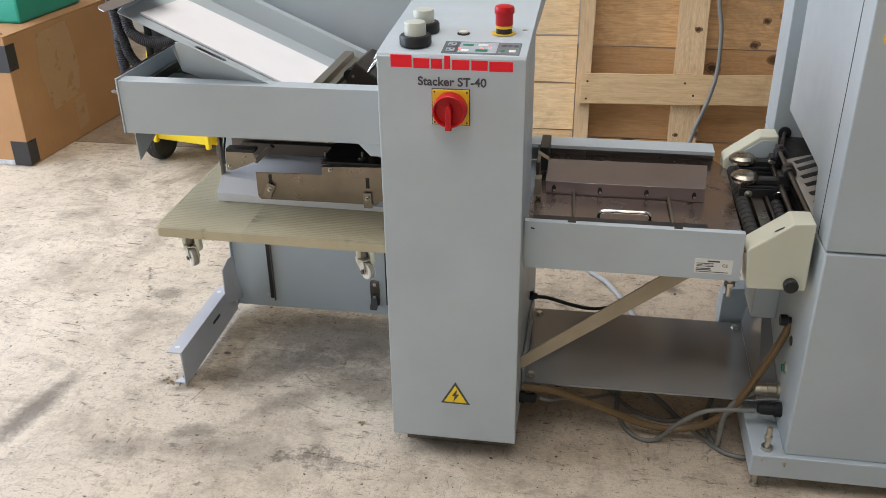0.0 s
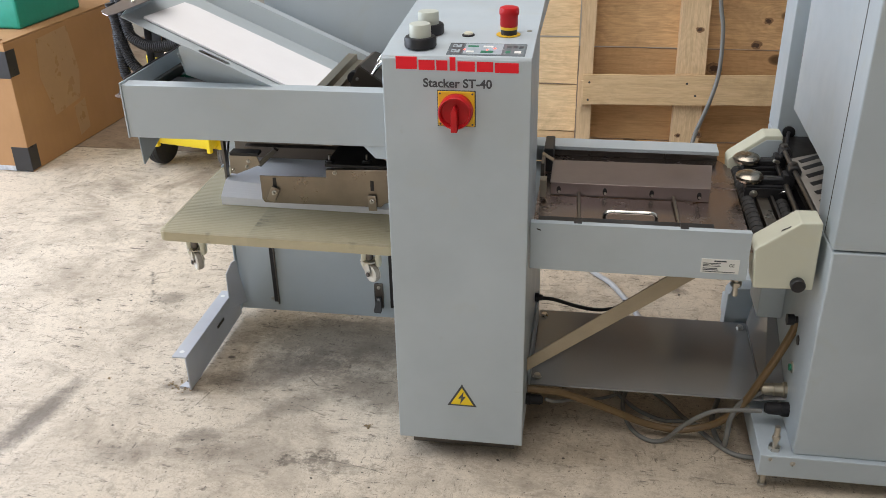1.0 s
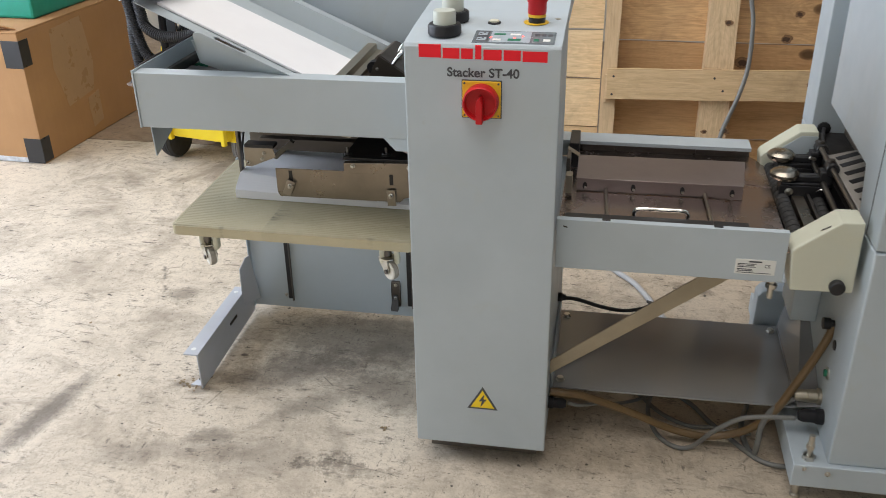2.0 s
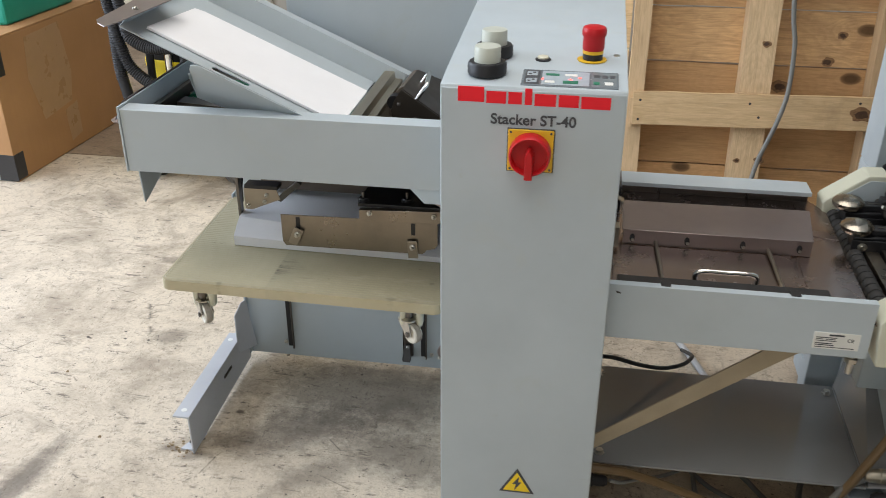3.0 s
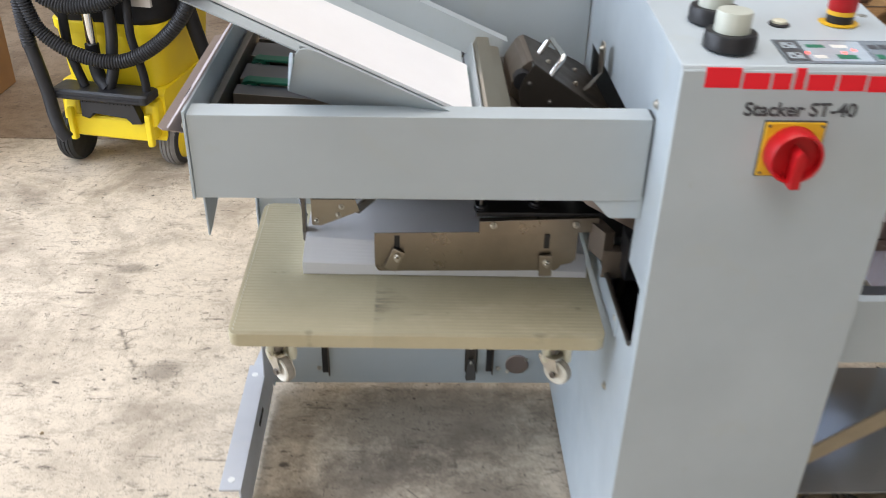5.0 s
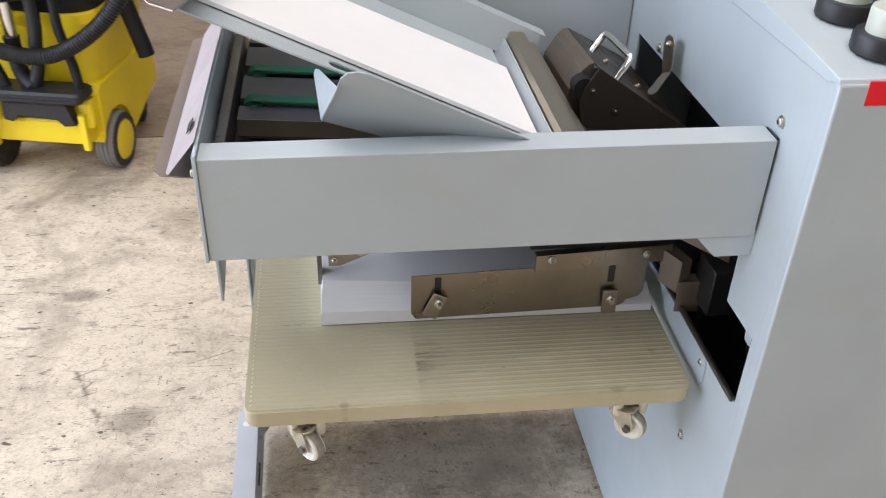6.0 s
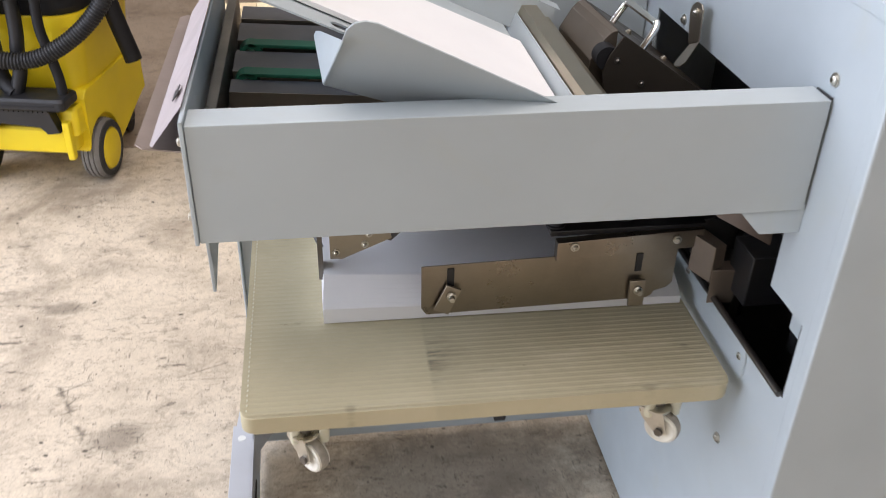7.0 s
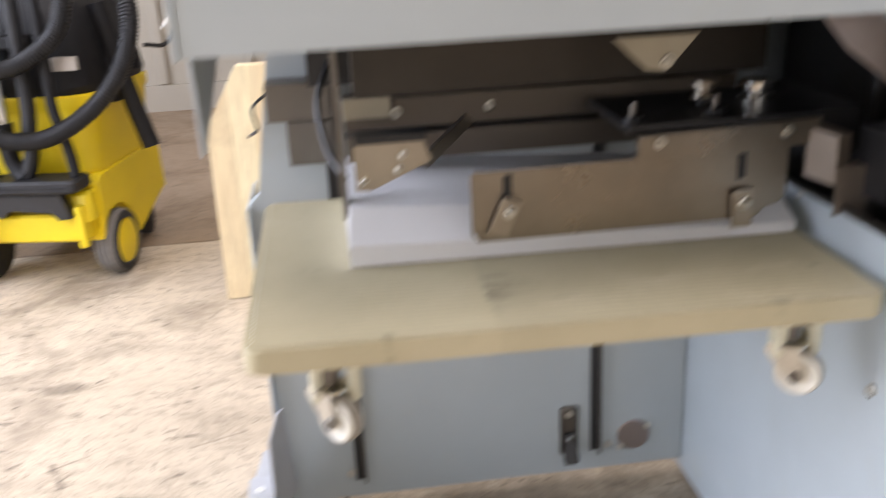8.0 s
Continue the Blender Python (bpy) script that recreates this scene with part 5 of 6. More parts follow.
# black strip stands in for the shaded slot behind the rail
part("edge_strip", box(B(), 0.060, 0.400, 1.582, 1.612, 0.536, 0.5905, 0.001), BLACK, conv)
for x in (0.130, 0.334):
    part("edge_clip", box(B(), x, x + 0.016, 1.571, 1.590, 0.580, 0.5975, 0.0006), BLACK, conv)
assembly(0.001, 0.022, -0.004)
part("bed_plate_side", slab(B(), [(0.385, 1.612, 0.5350), (0.476, 1.606, 0.5350), (0.480, 1.90, 0.5350), (0.430, 1.915, 0.5350), (0.390, 1.82, 0.5350)], (0, 0, -0.003), 0.0006), STEEL_POLISHED, conv)
part("bed_plate_rear", slab(B(), [(0.432, 1.918, 0.5355), (0.481, 1.903, 0.5355), (0.483, 2.03, 0.5355), (0.465, 2.075, 0.5355), (0.425, 2.07, 0.5355)], (0, 0, -0.003), 0.0006), STEEL_POLISHED, conv)
bm = B()
slab(bm, [(0.075, 1.825, 0.536), (0.075, 1.825, 0.566), (0.413, 1.825, 0.566), (0.413, 1.825, 0.536)], (0, 0.002, 0))
slab(bm, [(0.073, 1.824, 0.567), (0.414, 1.824, 0.567), (0.428, 1.945, 0.575), (0.073, 1.940, 0.575)], (0, 0, -0.002), 0.0006)
slab(bm, [(0.413, 1.826, 0.536), (0.413, 1.826, 0.566), (0.427, 1.944, 0.574), (0.427, 1.944, 0.536)], (-0.002, 0, 0))
guide = part("top_guide", bm, STEEL_BED, conv, "folded steel top guide with slotted face")
for sx in (0.092, 0.192, 0.292, 0.392):
    part("slot", slab(B(), [(sx + 0.0048 * math.cos(a), 1.8246, 0.550 + 0.0085 * math.sin(a)) for a in [2 * math.pi * k / 14 for k in range(14)]], (0, -0.0006, 0)), BLACK, guide)
    part("slot_stud", lathe(B(), (sx + 0.001, 1.826, 0.5465), (0, -1, 0), [(0.0030, 0), (0.0030, 0.004), (0, 0.0045)], 10), ZINC, guide)
for x0, x1 in ((0.136, 0.142), (0.338, 0.343)):
    part("cross_rod", rod(B(), (x0, 1.828, 0.5440), (x1, 1.662, 0.5400), 0.0036, 12), STEEL, conv)
part("pull_handle", tube(B(), [(0.191, 1.662, 0.533), (0.191, 1.661, 0.560), (0.192, 1.660, 0.571), (0.201, 1.660, 0.577), (0.240, 1.661, 0.577), (0.281, 1.661, 0.577), (0.291, 1.661, 0.571), (0.292, 1.662, 0.560), (0.292, 1.663, 0.533)], 0.0042, 14, 6), CHROME, conv, "chrome bow handle")
bm = B()
box(bm, 0.052, 0.066, 1.790, 1.815, 0.545, 0.585, 0.001)
part("feed_stop", bm, FOAM, conv)
bm = slab(B(), [(0.050, 1.90, 0.600), (0.075, 1.90, 0.585), (0.075, 1.92, 0.585), (0.050, 1.92, 0.600)], (0, 0, 0.002))
part("feed_finger", bm, FOAM, conv)
part("feed_finger", box(B(), 0.050, 0.058, 1.85, 1.90, 0.54, 0.60, 0.001), STEEL_DARK, conv)
part("drive_cover", box(B(), 0.050, 0.072, 1.97, 2.06, 0.53, 0.59, 0.002), BLACK, conv)
assembly(0.016, 0.056, -0.028)
lab = part("rating_plate", box(B(), 0.3650, 0.4370, 1.5592, 1.5605, 0.5110, 0.5420, 0.0004), WHITE, conv, "white printed rating plate")
for x0, x1, z, h in ((0.389, 0.412, 0.5375, 0.0030), (0.369, 0.402, 0.5325, 0.0014), (0.369, 0.380, 0.5295, 0.0012), (0.384, 0.400, 0.5295, 0.0012), (0.369, 0.402, 0.5265, 0.0012), (0.369, 0.396, 0.5215, 0.0016), (0.369, 0.398, 0.5185, 0.0016), (0.369, 0.430, 0.5145, 0.0012)):
    part("print_bar", box(B(), x0, x1, 1.5588, 1.5594, z - h / 2, z + h / 2), INK, lab)
lettering("ce_mark", "CE", 0.0088, pose(0.4225, 1.5590, 0.5265, 90, 0, 0), INK, lab, 0.0003, 0.5)
assembly(0.002, 0.056, -0.028)
part("mark", slab(B(), [(0.058, 1.5598, 0.588), (0.066, 1.5598, 0.586), (0.067, 1.5598, 0.583), (0.060, 1.5598, 0.584)], (0, -0.0003, 0)), GAP, conv)
assembly()
part("strut", slab(B(), [(0.046, 1.656, 0.1917), (0.046, 1.656, 0.2245), (0.329, 1.656, 0.4520), (0.386, 1.656, 0.4520)], (0, 0.004, 0), 0.0006), STRUT, conv, "brownish flat steel diagonal strut")
assembly(0, -0.034, 0.030)
bm = B()
slab(bm, [(0.052, 1.732, 0.100), (0.560, 1.738, 0.100), (0.566, 2.062, 0.100), (0.052, 2.062, 0.100)], (0, 0, -0.004), 0.0008)
SHELF = plain("shelf_paint", (0.27, 0.275, 0.28), 0.075, vary=0.10, scale=2.5, grain=0.01)
part("lower_shelf", bm, SHELF, conv, "low grey tie plate near the floor")
for px, py in ((0.066, 1.760), (0.066, 2.032), (0.548, 2.034)):
    part("hex_bolt", lathe(B(), (px, py, 0.100), (0, 0, 1), [(0.010, 0), (0.010, 0.002), (0.0075, 0.0022), (0.0075, 0.008), (0, 0.0085)], 6), ZINC, conv)
part("side_flange", box(B(), 0.0465, 0.051, 1.735, 2.055, 0.075, 0.160, 0.0008), GREY, conv)
assembly(0.012, 0.050, -0.022)
bm = B()
rod(bm, (0.446, 1.60, 0.440), (0.446, 1.60, 0.500), 0.006, 12)
lathe(bm, (0.446, 1.60, 0.462), (0, 0, 1), [(0.011, 0), (0.011, 0.009), (0, 0.009)], 6)
part("levelling_bolt", bm, ZINC, conv)

assembly()
# ---- tall cabinet at the conveyor's end ----
assembly(0.005, 0.018, 0)
cab = thing("collator_cabinet", (0.90, 1.90, 0.0), "tall grey painted machine cabinet with roller infeed", "printing machine")
CX, CY = 0.600, 1.556
bm = B()
box(bm, CX, 1.25, CY, 2.298, 0.092, 0.562, 0.004)
part("lower_body", bm, GREY, cab)
bm = slab(B(), [(CX, CY, 0.566), (CX, CY, 1.55), (CX, 2.048, 1.55), (CX, 2.048, 0.676), (CX, 1.712, 0.671), (CX, 1.690, 0.566)], (0.65, 0, 0), 0.003)
part("upper_body", bm, GREY, cab)
part("door_seam", box(B(), CX - 0.0006, CX + 0.002, 1.6255, 1.6285, 0.568, 1.54), GAP, cab)
bm = B()
box(bm, CX, 1.25, 2.182, 2.298, 0.562, 1.55, 0.003)
part("rear_body", bm, GREY, cab)
part("middle_body", box(B(), CX + 0.090, 1.25, 2.0495, 2.1805, 0.721, 1.55), GREY, cab)
part("infeed_throat", box(B(), CX + 0.074, 1.25, 1.68, 2.181, 0.566, 0.72), FEED_LID, cab, "brown steel throat behind the infeed")
# two dark sheets added over the grey body to darken the enclosed infeed
part("infeed_floor", box(B(), CX - 0.012, CX + 0.074, 1.66, 2.181, 0.5625, 0.5655), OILED, cab)
part("infeed_cheek", box(B(), CX - 0.006, CX - 0.0005, 1.662, 2.036, 0.470, 0.5620), BLACK, cab)
part("edge_catch", box(B(), CX + 0.001, CX + 0.008, 2.0485, 2.054, 0.780, 0.828, 0.0008), BLACK, cab)
bm = B()
box(bm, 0.535, 1.25, 1.545, 2.24, 0.038, 0.092, 0.0025)
part("base_plate", bm, GREY, cab)
bm = slab(B(), [(0.562, 2.010, 0.131), (0.556, 1.684, 0.131), (0.598, 1.672, 0.145), (0.598, 2.040, 0.30)], (0.002, 0, 0))
part("infill_plate", bm, SHELF, cab)
for fx, fy in ((0.552, 1.562), (1.20, 1.58), (0.56, 2.20), (1.2, 2.2)):
    part("levelling_foot", lathe(B(), (fx, fy, 0), (0, 0, 1), [(0.010, 0), (0.010, 0.006), (0.006, 0.008), (0.006, 0.045)], 14), ZINC, cab)
stud = part("levelling_stud", rod(B(), (0.566, 1.568, 0.09), (0.566, 1.568, 0.150), 0.0058, 14), ZINC, cab, "zinc plated levelling stud")
part("stud_nut", lathe(B(), (0.566, 1.568, 0.091), (0, 0, 1), [(0.0125, 0), (0.0125, 0.010), (0, 0.010)], 6), ZINC, stud)
part("stud_nut", lathe(B(), (0.566, 1.568, 0.118), (0, 0, 1), [(0.0085, 0), (0.0085, 0.010), (0, 0.010)], 6), ZINC, stud)
screw(cab, (0.601, 1.545, 0.076), (0, -1, 0), 0.004)
screw(cab, (0.556, 1.545, 0.083), (0, -1, 0), 0.003)
# side fittings: plug, metal connector, sockets
part("cable_plug", lathe(B(), (CX, 1.645, 0.140), (-1, 0, 0), [(0.016, 0), (0.016, 0.014), (0.0135, 0.016), (0.0135, 0.040), (0.010, 0.048), (0, 0.049)], 20), BLACK_HEAD, cab, "black round cable plug")
part("metal_connector", lathe(B(), (CX, 1.690, 0.158), (-1, 0, 0), [(0.018, 0), (0.018, 0.006), (0.0145, 0.008), (0.0145, 0.026), (0.013, 0.028), (0.013, 0.044), (0.010, 0.052), (0, 0.052)], 24), FOAM, cab, "nickel plated round connector")
sock = part("round_socket", lathe(B(), (CX, 1.672, 0.230), (-1, 0, 0), [(0.0125, 0), (0.0125, 0.003), (0.010, 0.004), (0, 0.004)], 18), ZINC, cab, "small steel socket with a green core")
part("socket_core", lathe(B(), (CX - 0.004, 1.672, 0.230), (-1, 0, 0), [(0.0075, 0), (0.0075, 0.004), (0, 0.004)], 16), GREEN, sock)
part("blank_plug", lathe(B(), (CX, 1.668, 0.300), (-1, 0, 0), [(0.011, 0), (0.010, 0.002), (0, 0.003)], 18), BLACK, cab)
part("side_knob", lathe(B(), (CX, 1.700, 0.330), (-1, 0, 0), [(0.008, 0), (0.008, 0.006), (0.012, 0.008), (0.012, 0.022), (0, 0.024)], 18), BLACK_SATIN, cab)
yb = part("stop_switch", lathe(B(), (0.6465, CY, 0.962), (0, -1, 0), [(0.024, 0), (0.024, 0.003), (0.020, 0.012), (0.0165, 0.013), (0.0165, 0.004), (0, 0.004)], 32), SIGNAL, cab, "yellow switch collar with dark centre")
part("switch_core", lathe(B(), (0.6465, CY - 0.003, 0.962), (0, -1, 0), [(0.0155, 0), (0.0155, 0.006), (0, 0.007)], 28), BLACK, yb)


# roller infeed: two cream end caps, rollers, spring blocks with steel domes
def end_cap(y0, y1, dz):
    bm = B()
    pts = [(0.478, 0.458), (0.470, 0.538), (0.475, 0.545), (0.547, 0.601), (0.586, 0.602), (0.588, 0.460)]
    slab(bm, [(px, y0, pz + dz) for px, pz in pts], (0, y1 - y0, 0), 0.003)
    return part("end_cap", bm, CREAM, cab, "cream painted angular end cap")


cap_near = end_cap(1.592, 1.655, 0)
part("cap_knob", lathe(B(), (0.5575, 1.592, 0.474), (0, -1, 0), [(0.0135, 0), (0.0140, 0.002), (0.0140, 0.012), (0.012, 0.0145), (0, 0.015)], 26), BLACK_SATIN, cap_near, "round black rubber knob")
cap_far = end_cap(2.040, 2.095, 0.012)
# grey sheet puts shade into the colour of the cream cap's inner face
part("cap_face", slab(B(), [(0.500, 2.0398, 0.475), (0.500, 2.0398, 0.566), (0.551, 2.0398, 0.604), (0.586, 2.0398, 0.604), (0.587, 2.0398, 0.475)], (0, -0.002, 0), 0.0006), GREY, cap_far, "grey sheet giving the end cap's inner face its shade")
part("cap_scuff", slab(B(), [(0.515, 1.603, 0.5770), (0.530, 1.598, 0.5888), (0.532, 1.601, 0.5903), (0.518, 1.606, 0.5794)], (-0.0004, 0, 0.0004)), GAP, cap_near)
bm = B()
box(bm, 0.482, 0.600, 1.655, 2.040, 0.470, 0.500, 0.001)
part("infeed_tray", bm, OILED, cab)
part("infeed_web", box(B(), 0.512, 0.536, 1.655, 2.040, 0.500, 0.535, 0.001), JOG_STEEL, cab)
part("infeed_strip", box(B(), 0.540, 0.546, 1.655, 2.040, 0.500, 0.541, 0.001), STEEL_DARK, cab)
for rx, rz in ((0.494, 0.526), (0.565, 0.522)):
    part("roller_shaft", rod(B(), (rx, 1.652, rz), (rx, 2.042, rz), 0.0045, 12), ZINC, cab)
    bm = B()
    prof = []
    y = 0.0
    while y < 0.36:
        prof += [(0.0125, y), (0.0138, y + 0.003), (0.0138, y + 0.016), (0.0125, y + 0.019), (0.0105, y + 0.0195), (0.0105, y + 0.0215)]
        y += 0.022
    lathe(bm, (rx, 1.668, rz), (0, 1, 0), prof, 20)
    part("rubber_roller", bm, RUBBER, cab, "ribbed black rubber roller")
part("clamp_shaft", rod(B(), (0.590, 1.660, 0.585), (0.582, 2.025, 0.597), 0.0052, 16), STEEL_DARK, cab, "oiled round clamp shaft")
part("guide_bar", rod(B(), (0.572, 1.655, 0.555), (0.572, 2.040, 0.562), 0.0060, 14), STEEL_DARK, cab)
for k, (by, dx) in enumerate(((1.889, 0.495), (2.000, 0.504))):
    bm = box(B(), dx - 0.006, 0.580, by - 0.020, by + 0.020, 0.531, 0.560, 0.002)
    box(bm, 0.564, 0.590, by - 0.014, by + 0.014, 0.555, 0.585, 0.003)
    blk = part("pressure_block", bm, BLACK, cab, "black pressure block with steel dome")
    part("steel_dome", lathe(B(), (dx + 0.002, by, 0.560), (0, 0, 1), [(0.012, 0), (0.014, 0.003), (0.027, 0.0045), (0.0300, 0.010), (0.0295, 0.015), (0.024, 0.0205), (0.013, 0.023), (0, 0.0235)], 36), plain("brushed_dome", (0.36, 0.325, 0.27), 0.27, 1.0, 0.15, 25), blk)
    part("block_wheel", lathe(B(), (dx + 0.010, by - 0.022, 0.543), (0, -1, 0), [(0.0085, 0), (0.0085, 0.006), (0.004, 0.007), (0.003, 0.009), (0, 0.009)], 20), ZINC, blk)
    arm = part("clamp_arm", box(B(), dx + 0.018, 0.582, by - 0.012, by + 0.012, 0.5605, 0.5725, 0.002), BLACK, blk, "black slotted clamp arm")
    part("arm_slot", box(B(), dx + 0.038, 0.566, by - 0.003, by + 0.003, 0.5722, 0.5731), STEEL_DARK, arm)
    part("arm_ring", lathe(B(), (0.5865, by - 0.016, 0.590), (0, 1, 0), [(0.0125, 0), (0.0135, 0.002), (0.0135, 0.030), (0.0125, 0.032), (0.0066, 0.032), (0.0066, 0.0)], 22), BLACK, arm)
    part("arm_nut", lathe(B(), (0.584, by, 0.6035), (0, 0, 1), [(0.0075, 0), (0.0075, 0.005), (0.0035, 0.006), (0, 0.006)], 6), STEEL_DARK, arm)
    for sx in (0.528, 0.545):
        screw(blk, (sx, by - 0.020, 0.541), (0, -1, 0), 0.0028)
part("apron_plate", box(B(), 0.485, 0.572, 1.862, 1.8655, 0.505, 0.556, 0.001), BLACK, cab, "black steel apron below the clamp arm")
part("apron_plate", box(B(), 0.500, 0.575, 1.972, 1.9755, 0.505, 0.552, 0.001), BLACK, cab)
part("spring_wire", tube(B(), [(0.556, 1.856, 0.548), (0.562, 1.850, 0.555), (0.578, 1.852, 0.557), (0.586, 1.86, 0.556)], 0.0014, 8), CHROME, cab)
lever = part("clamp_lever", tube(B(), [(0.627, 2.178, 0.576), (0.619, 2.145, 0.583), (0.602, 2.07, 0.590), (0.588, 2.01, 0.592), (0.572, 1.972, 0.586)], 0.0042, 10), BLACK_SATIN, cab)
part("lever_hub", lathe(B(), (0.627, 2.182, 0.576), (0, -1, 0), [(0.0150, 0), (0.0150, 0.006), (0.009, 0.008), (0, 0.008)], 20), BLACK_SATIN, lever)
part("lever_tip", obox(B(), (0.563, 1.962, 0.581), (0.016, 0.008, 0.007), (0, 20, 15), 0.002), ZINC, lever)
bm = slab(B(), [(0.590, 1.990, 0.575), (0.590, 1.680, 0.575), (0.668, 1.680, 0.597), (0.668, 1.990, 0.597)], (0, 0, 0.0015))
gr = part("infeed_grille", bm, plain("grille_paint", (0.29, 0.275, 0.25), 0.45), cab, "pierced steel infeed plate")
for cy in (1.965, 1.925, 1.880, 1.836, 1.790, 1.745):
    part("grille_slot", obox(B(), (0.634, cy, 0.5884), (0.046, 0.018, 0.003), (0, -15.7, 12), 0.0006), BLACK, gr)
part("side_box", box(B(), 0.545, 0.600, 1.83, 1.94, 0.255, 0.365, 0.003), GREY, cab)
bm = slab(B(), [(0.515, 2.06, 0.002), (0.585, 2.06, 0.002), (0.585, 2.06, 0.200), (0.545, 2.06, 0.200), (0.528, 2.06, 0.194), (0.518, 2.06, 0.180)], (0, 0.05, 0), 0.003)
part("support_leg", bm, GREY, cab)
part("leg_nut", lathe(B(), (0.5, 1.675, 0.452), (0, 0, -1), [(0.007, 0), (0.007, 0.012), (0, 0.012)], 10), BLACK, cab)

assembly()
# ---- cables on and near the floor ----


def cable(name, pts, r, mat, label):
    return lone(name, tube(B(), pts, r, 10, 8), mat, label, "cable")


cable("brown_conduit", [(0.048, 1.672, 0.135), (0.085, 1.676, 0.130), (0.125, 1.685, 0.120), (0.218, 1.70, 0.080), (0.306, 1.71, 0.039), (0.363, 1.71, 0.027), (0.405, 1.71, 0.028), (0.470, 1.705, 0.057), (0.517, 1.70, 0.114), (0.553, 1.705, 0.190), (0.578, 1.71, 0.246), (0.598, 1.715, 0.300), (0.604, 1.718, 0.326)], 0.0085, BROWN_HOSE, "brown rubber conduit sagging to the floor")
cable("grey_cable", [(0.552, 1.663, 0.131), (0.498, 1.662, 0.128), (0.447, 1.665, 0.115), (0.397, 1.672, 0.070), (0.362, 1.690, 0.012), (0.329, 1.687, 0.006), (0.294, 1.714, 0.006), (0.273, 1.77, 0.006), (0.270, 1.832, 0.006), (0.285, 1.90, 0.006)], 0.0052, CABLE, "grey cable looping over the floor")
cable("grey_cable", [(0.556, 1.708, 0.150), (0.516, 1.70, 0.122), (0.496, 1.69, 0.085), (0.491, 1.678, 0.044), (0.490, 1.690, 0.008), (0.477, 1.718, 0.007), (0.475, 1.79, 0.007), (0.50, 1.88, 0.007)], 0.0062, CABLE, "thick grey cable hanging from a connector")
cable("grey_cable", [(0.58, 1.657, 0.006), (0.513, 1.664, 0.006), (0.476, 1.696, 0.006), (0.444, 1.737, 0.006), (0.405, 1.79, 0.006), (0.371, 1.847, 0.006), (0.320, 1.90, 0.006)], 0.0056, CABLE, "grey cable lying on the concrete")
cable("grey_cable", [(0.235, 1.90, 0.006), (0.259, 1.857, 0.006), (0.303, 1.80, 0.006), (0.361, 1.767, 0.006), (0.411, 1.762, 0.012), (0.452, 1.742, 0.016), (0.49, 1.76, 0.006)], 0.0050, CABLE, "grey cable lying under the tie plate")
cable("thin_cable", [(0.088, 1.673, 0.108), (0.112, 1.685, 0.095), (0.146, 1.72, 0.078), (0.205, 1.79, 0.035), (0.26, 1.86, 0.006), (0.33, 1.93, 0.006)], 0.0040, CABLE, "thin grey cable from a black plug")
cable("dark_lead", [(0.062, 1.920, 0.227), (0.092, 1.930, 0.219), (0.146, 1.960, 0.187), (0.201, 2.00, 0.157), (0.249, 2.05, 0.138), (0.278, 2.13, 0.105), (0.290, 2.22, 0.055), (0.280, 2.31, 0.009)], 0.0046, RUBBER, "dark flexible lead hanging under the conveyor")
cable("pale_floor_cable", [(0.10, 2.60, 0.009), (0.165, 2.51, 0.009), (0.201, 2.465, 0.009), (0.244, 2.41, 0.009), (0.285, 2.321, 0.009), (0.315, 2.24, 0.009), (0.34, 2.16, 0.009)], 0.0080, plain("pale_cable", (0.46, 0.47, 0.48), 0.45), "pale grey cable lying on the concrete behind the conveyor")
cable("hanging_cable", [(0.49, 2.90, 1.25), (0.505, 2.87, 0.95), (0.522, 2.854, 0.759), (0.537, 2.841, 0.671), (0.538, 2.824, 0.551), (0.522, 2.813, 0.468), (0.497, 2.802, 0.393), (0.483, 2.796, 0.35), (0.455, 2.76, 0.24), (0.41, 2.70, 0.08), (0.36, 2.62, 0.010), (0.28, 2.58, 0.010)], 0.0064, CABLE, "grey cable hanging in front of the pallet")

# ---- wooden pallet on its edge, leaning back ----
LEAN = radians(-8)
PY = 2.797  # the cross boards' face at the floor
pal = thing("wooden_pallet", (0.55, PY, 0.0), "rough pine pallet standing on its edge, leaning back", "pallet")


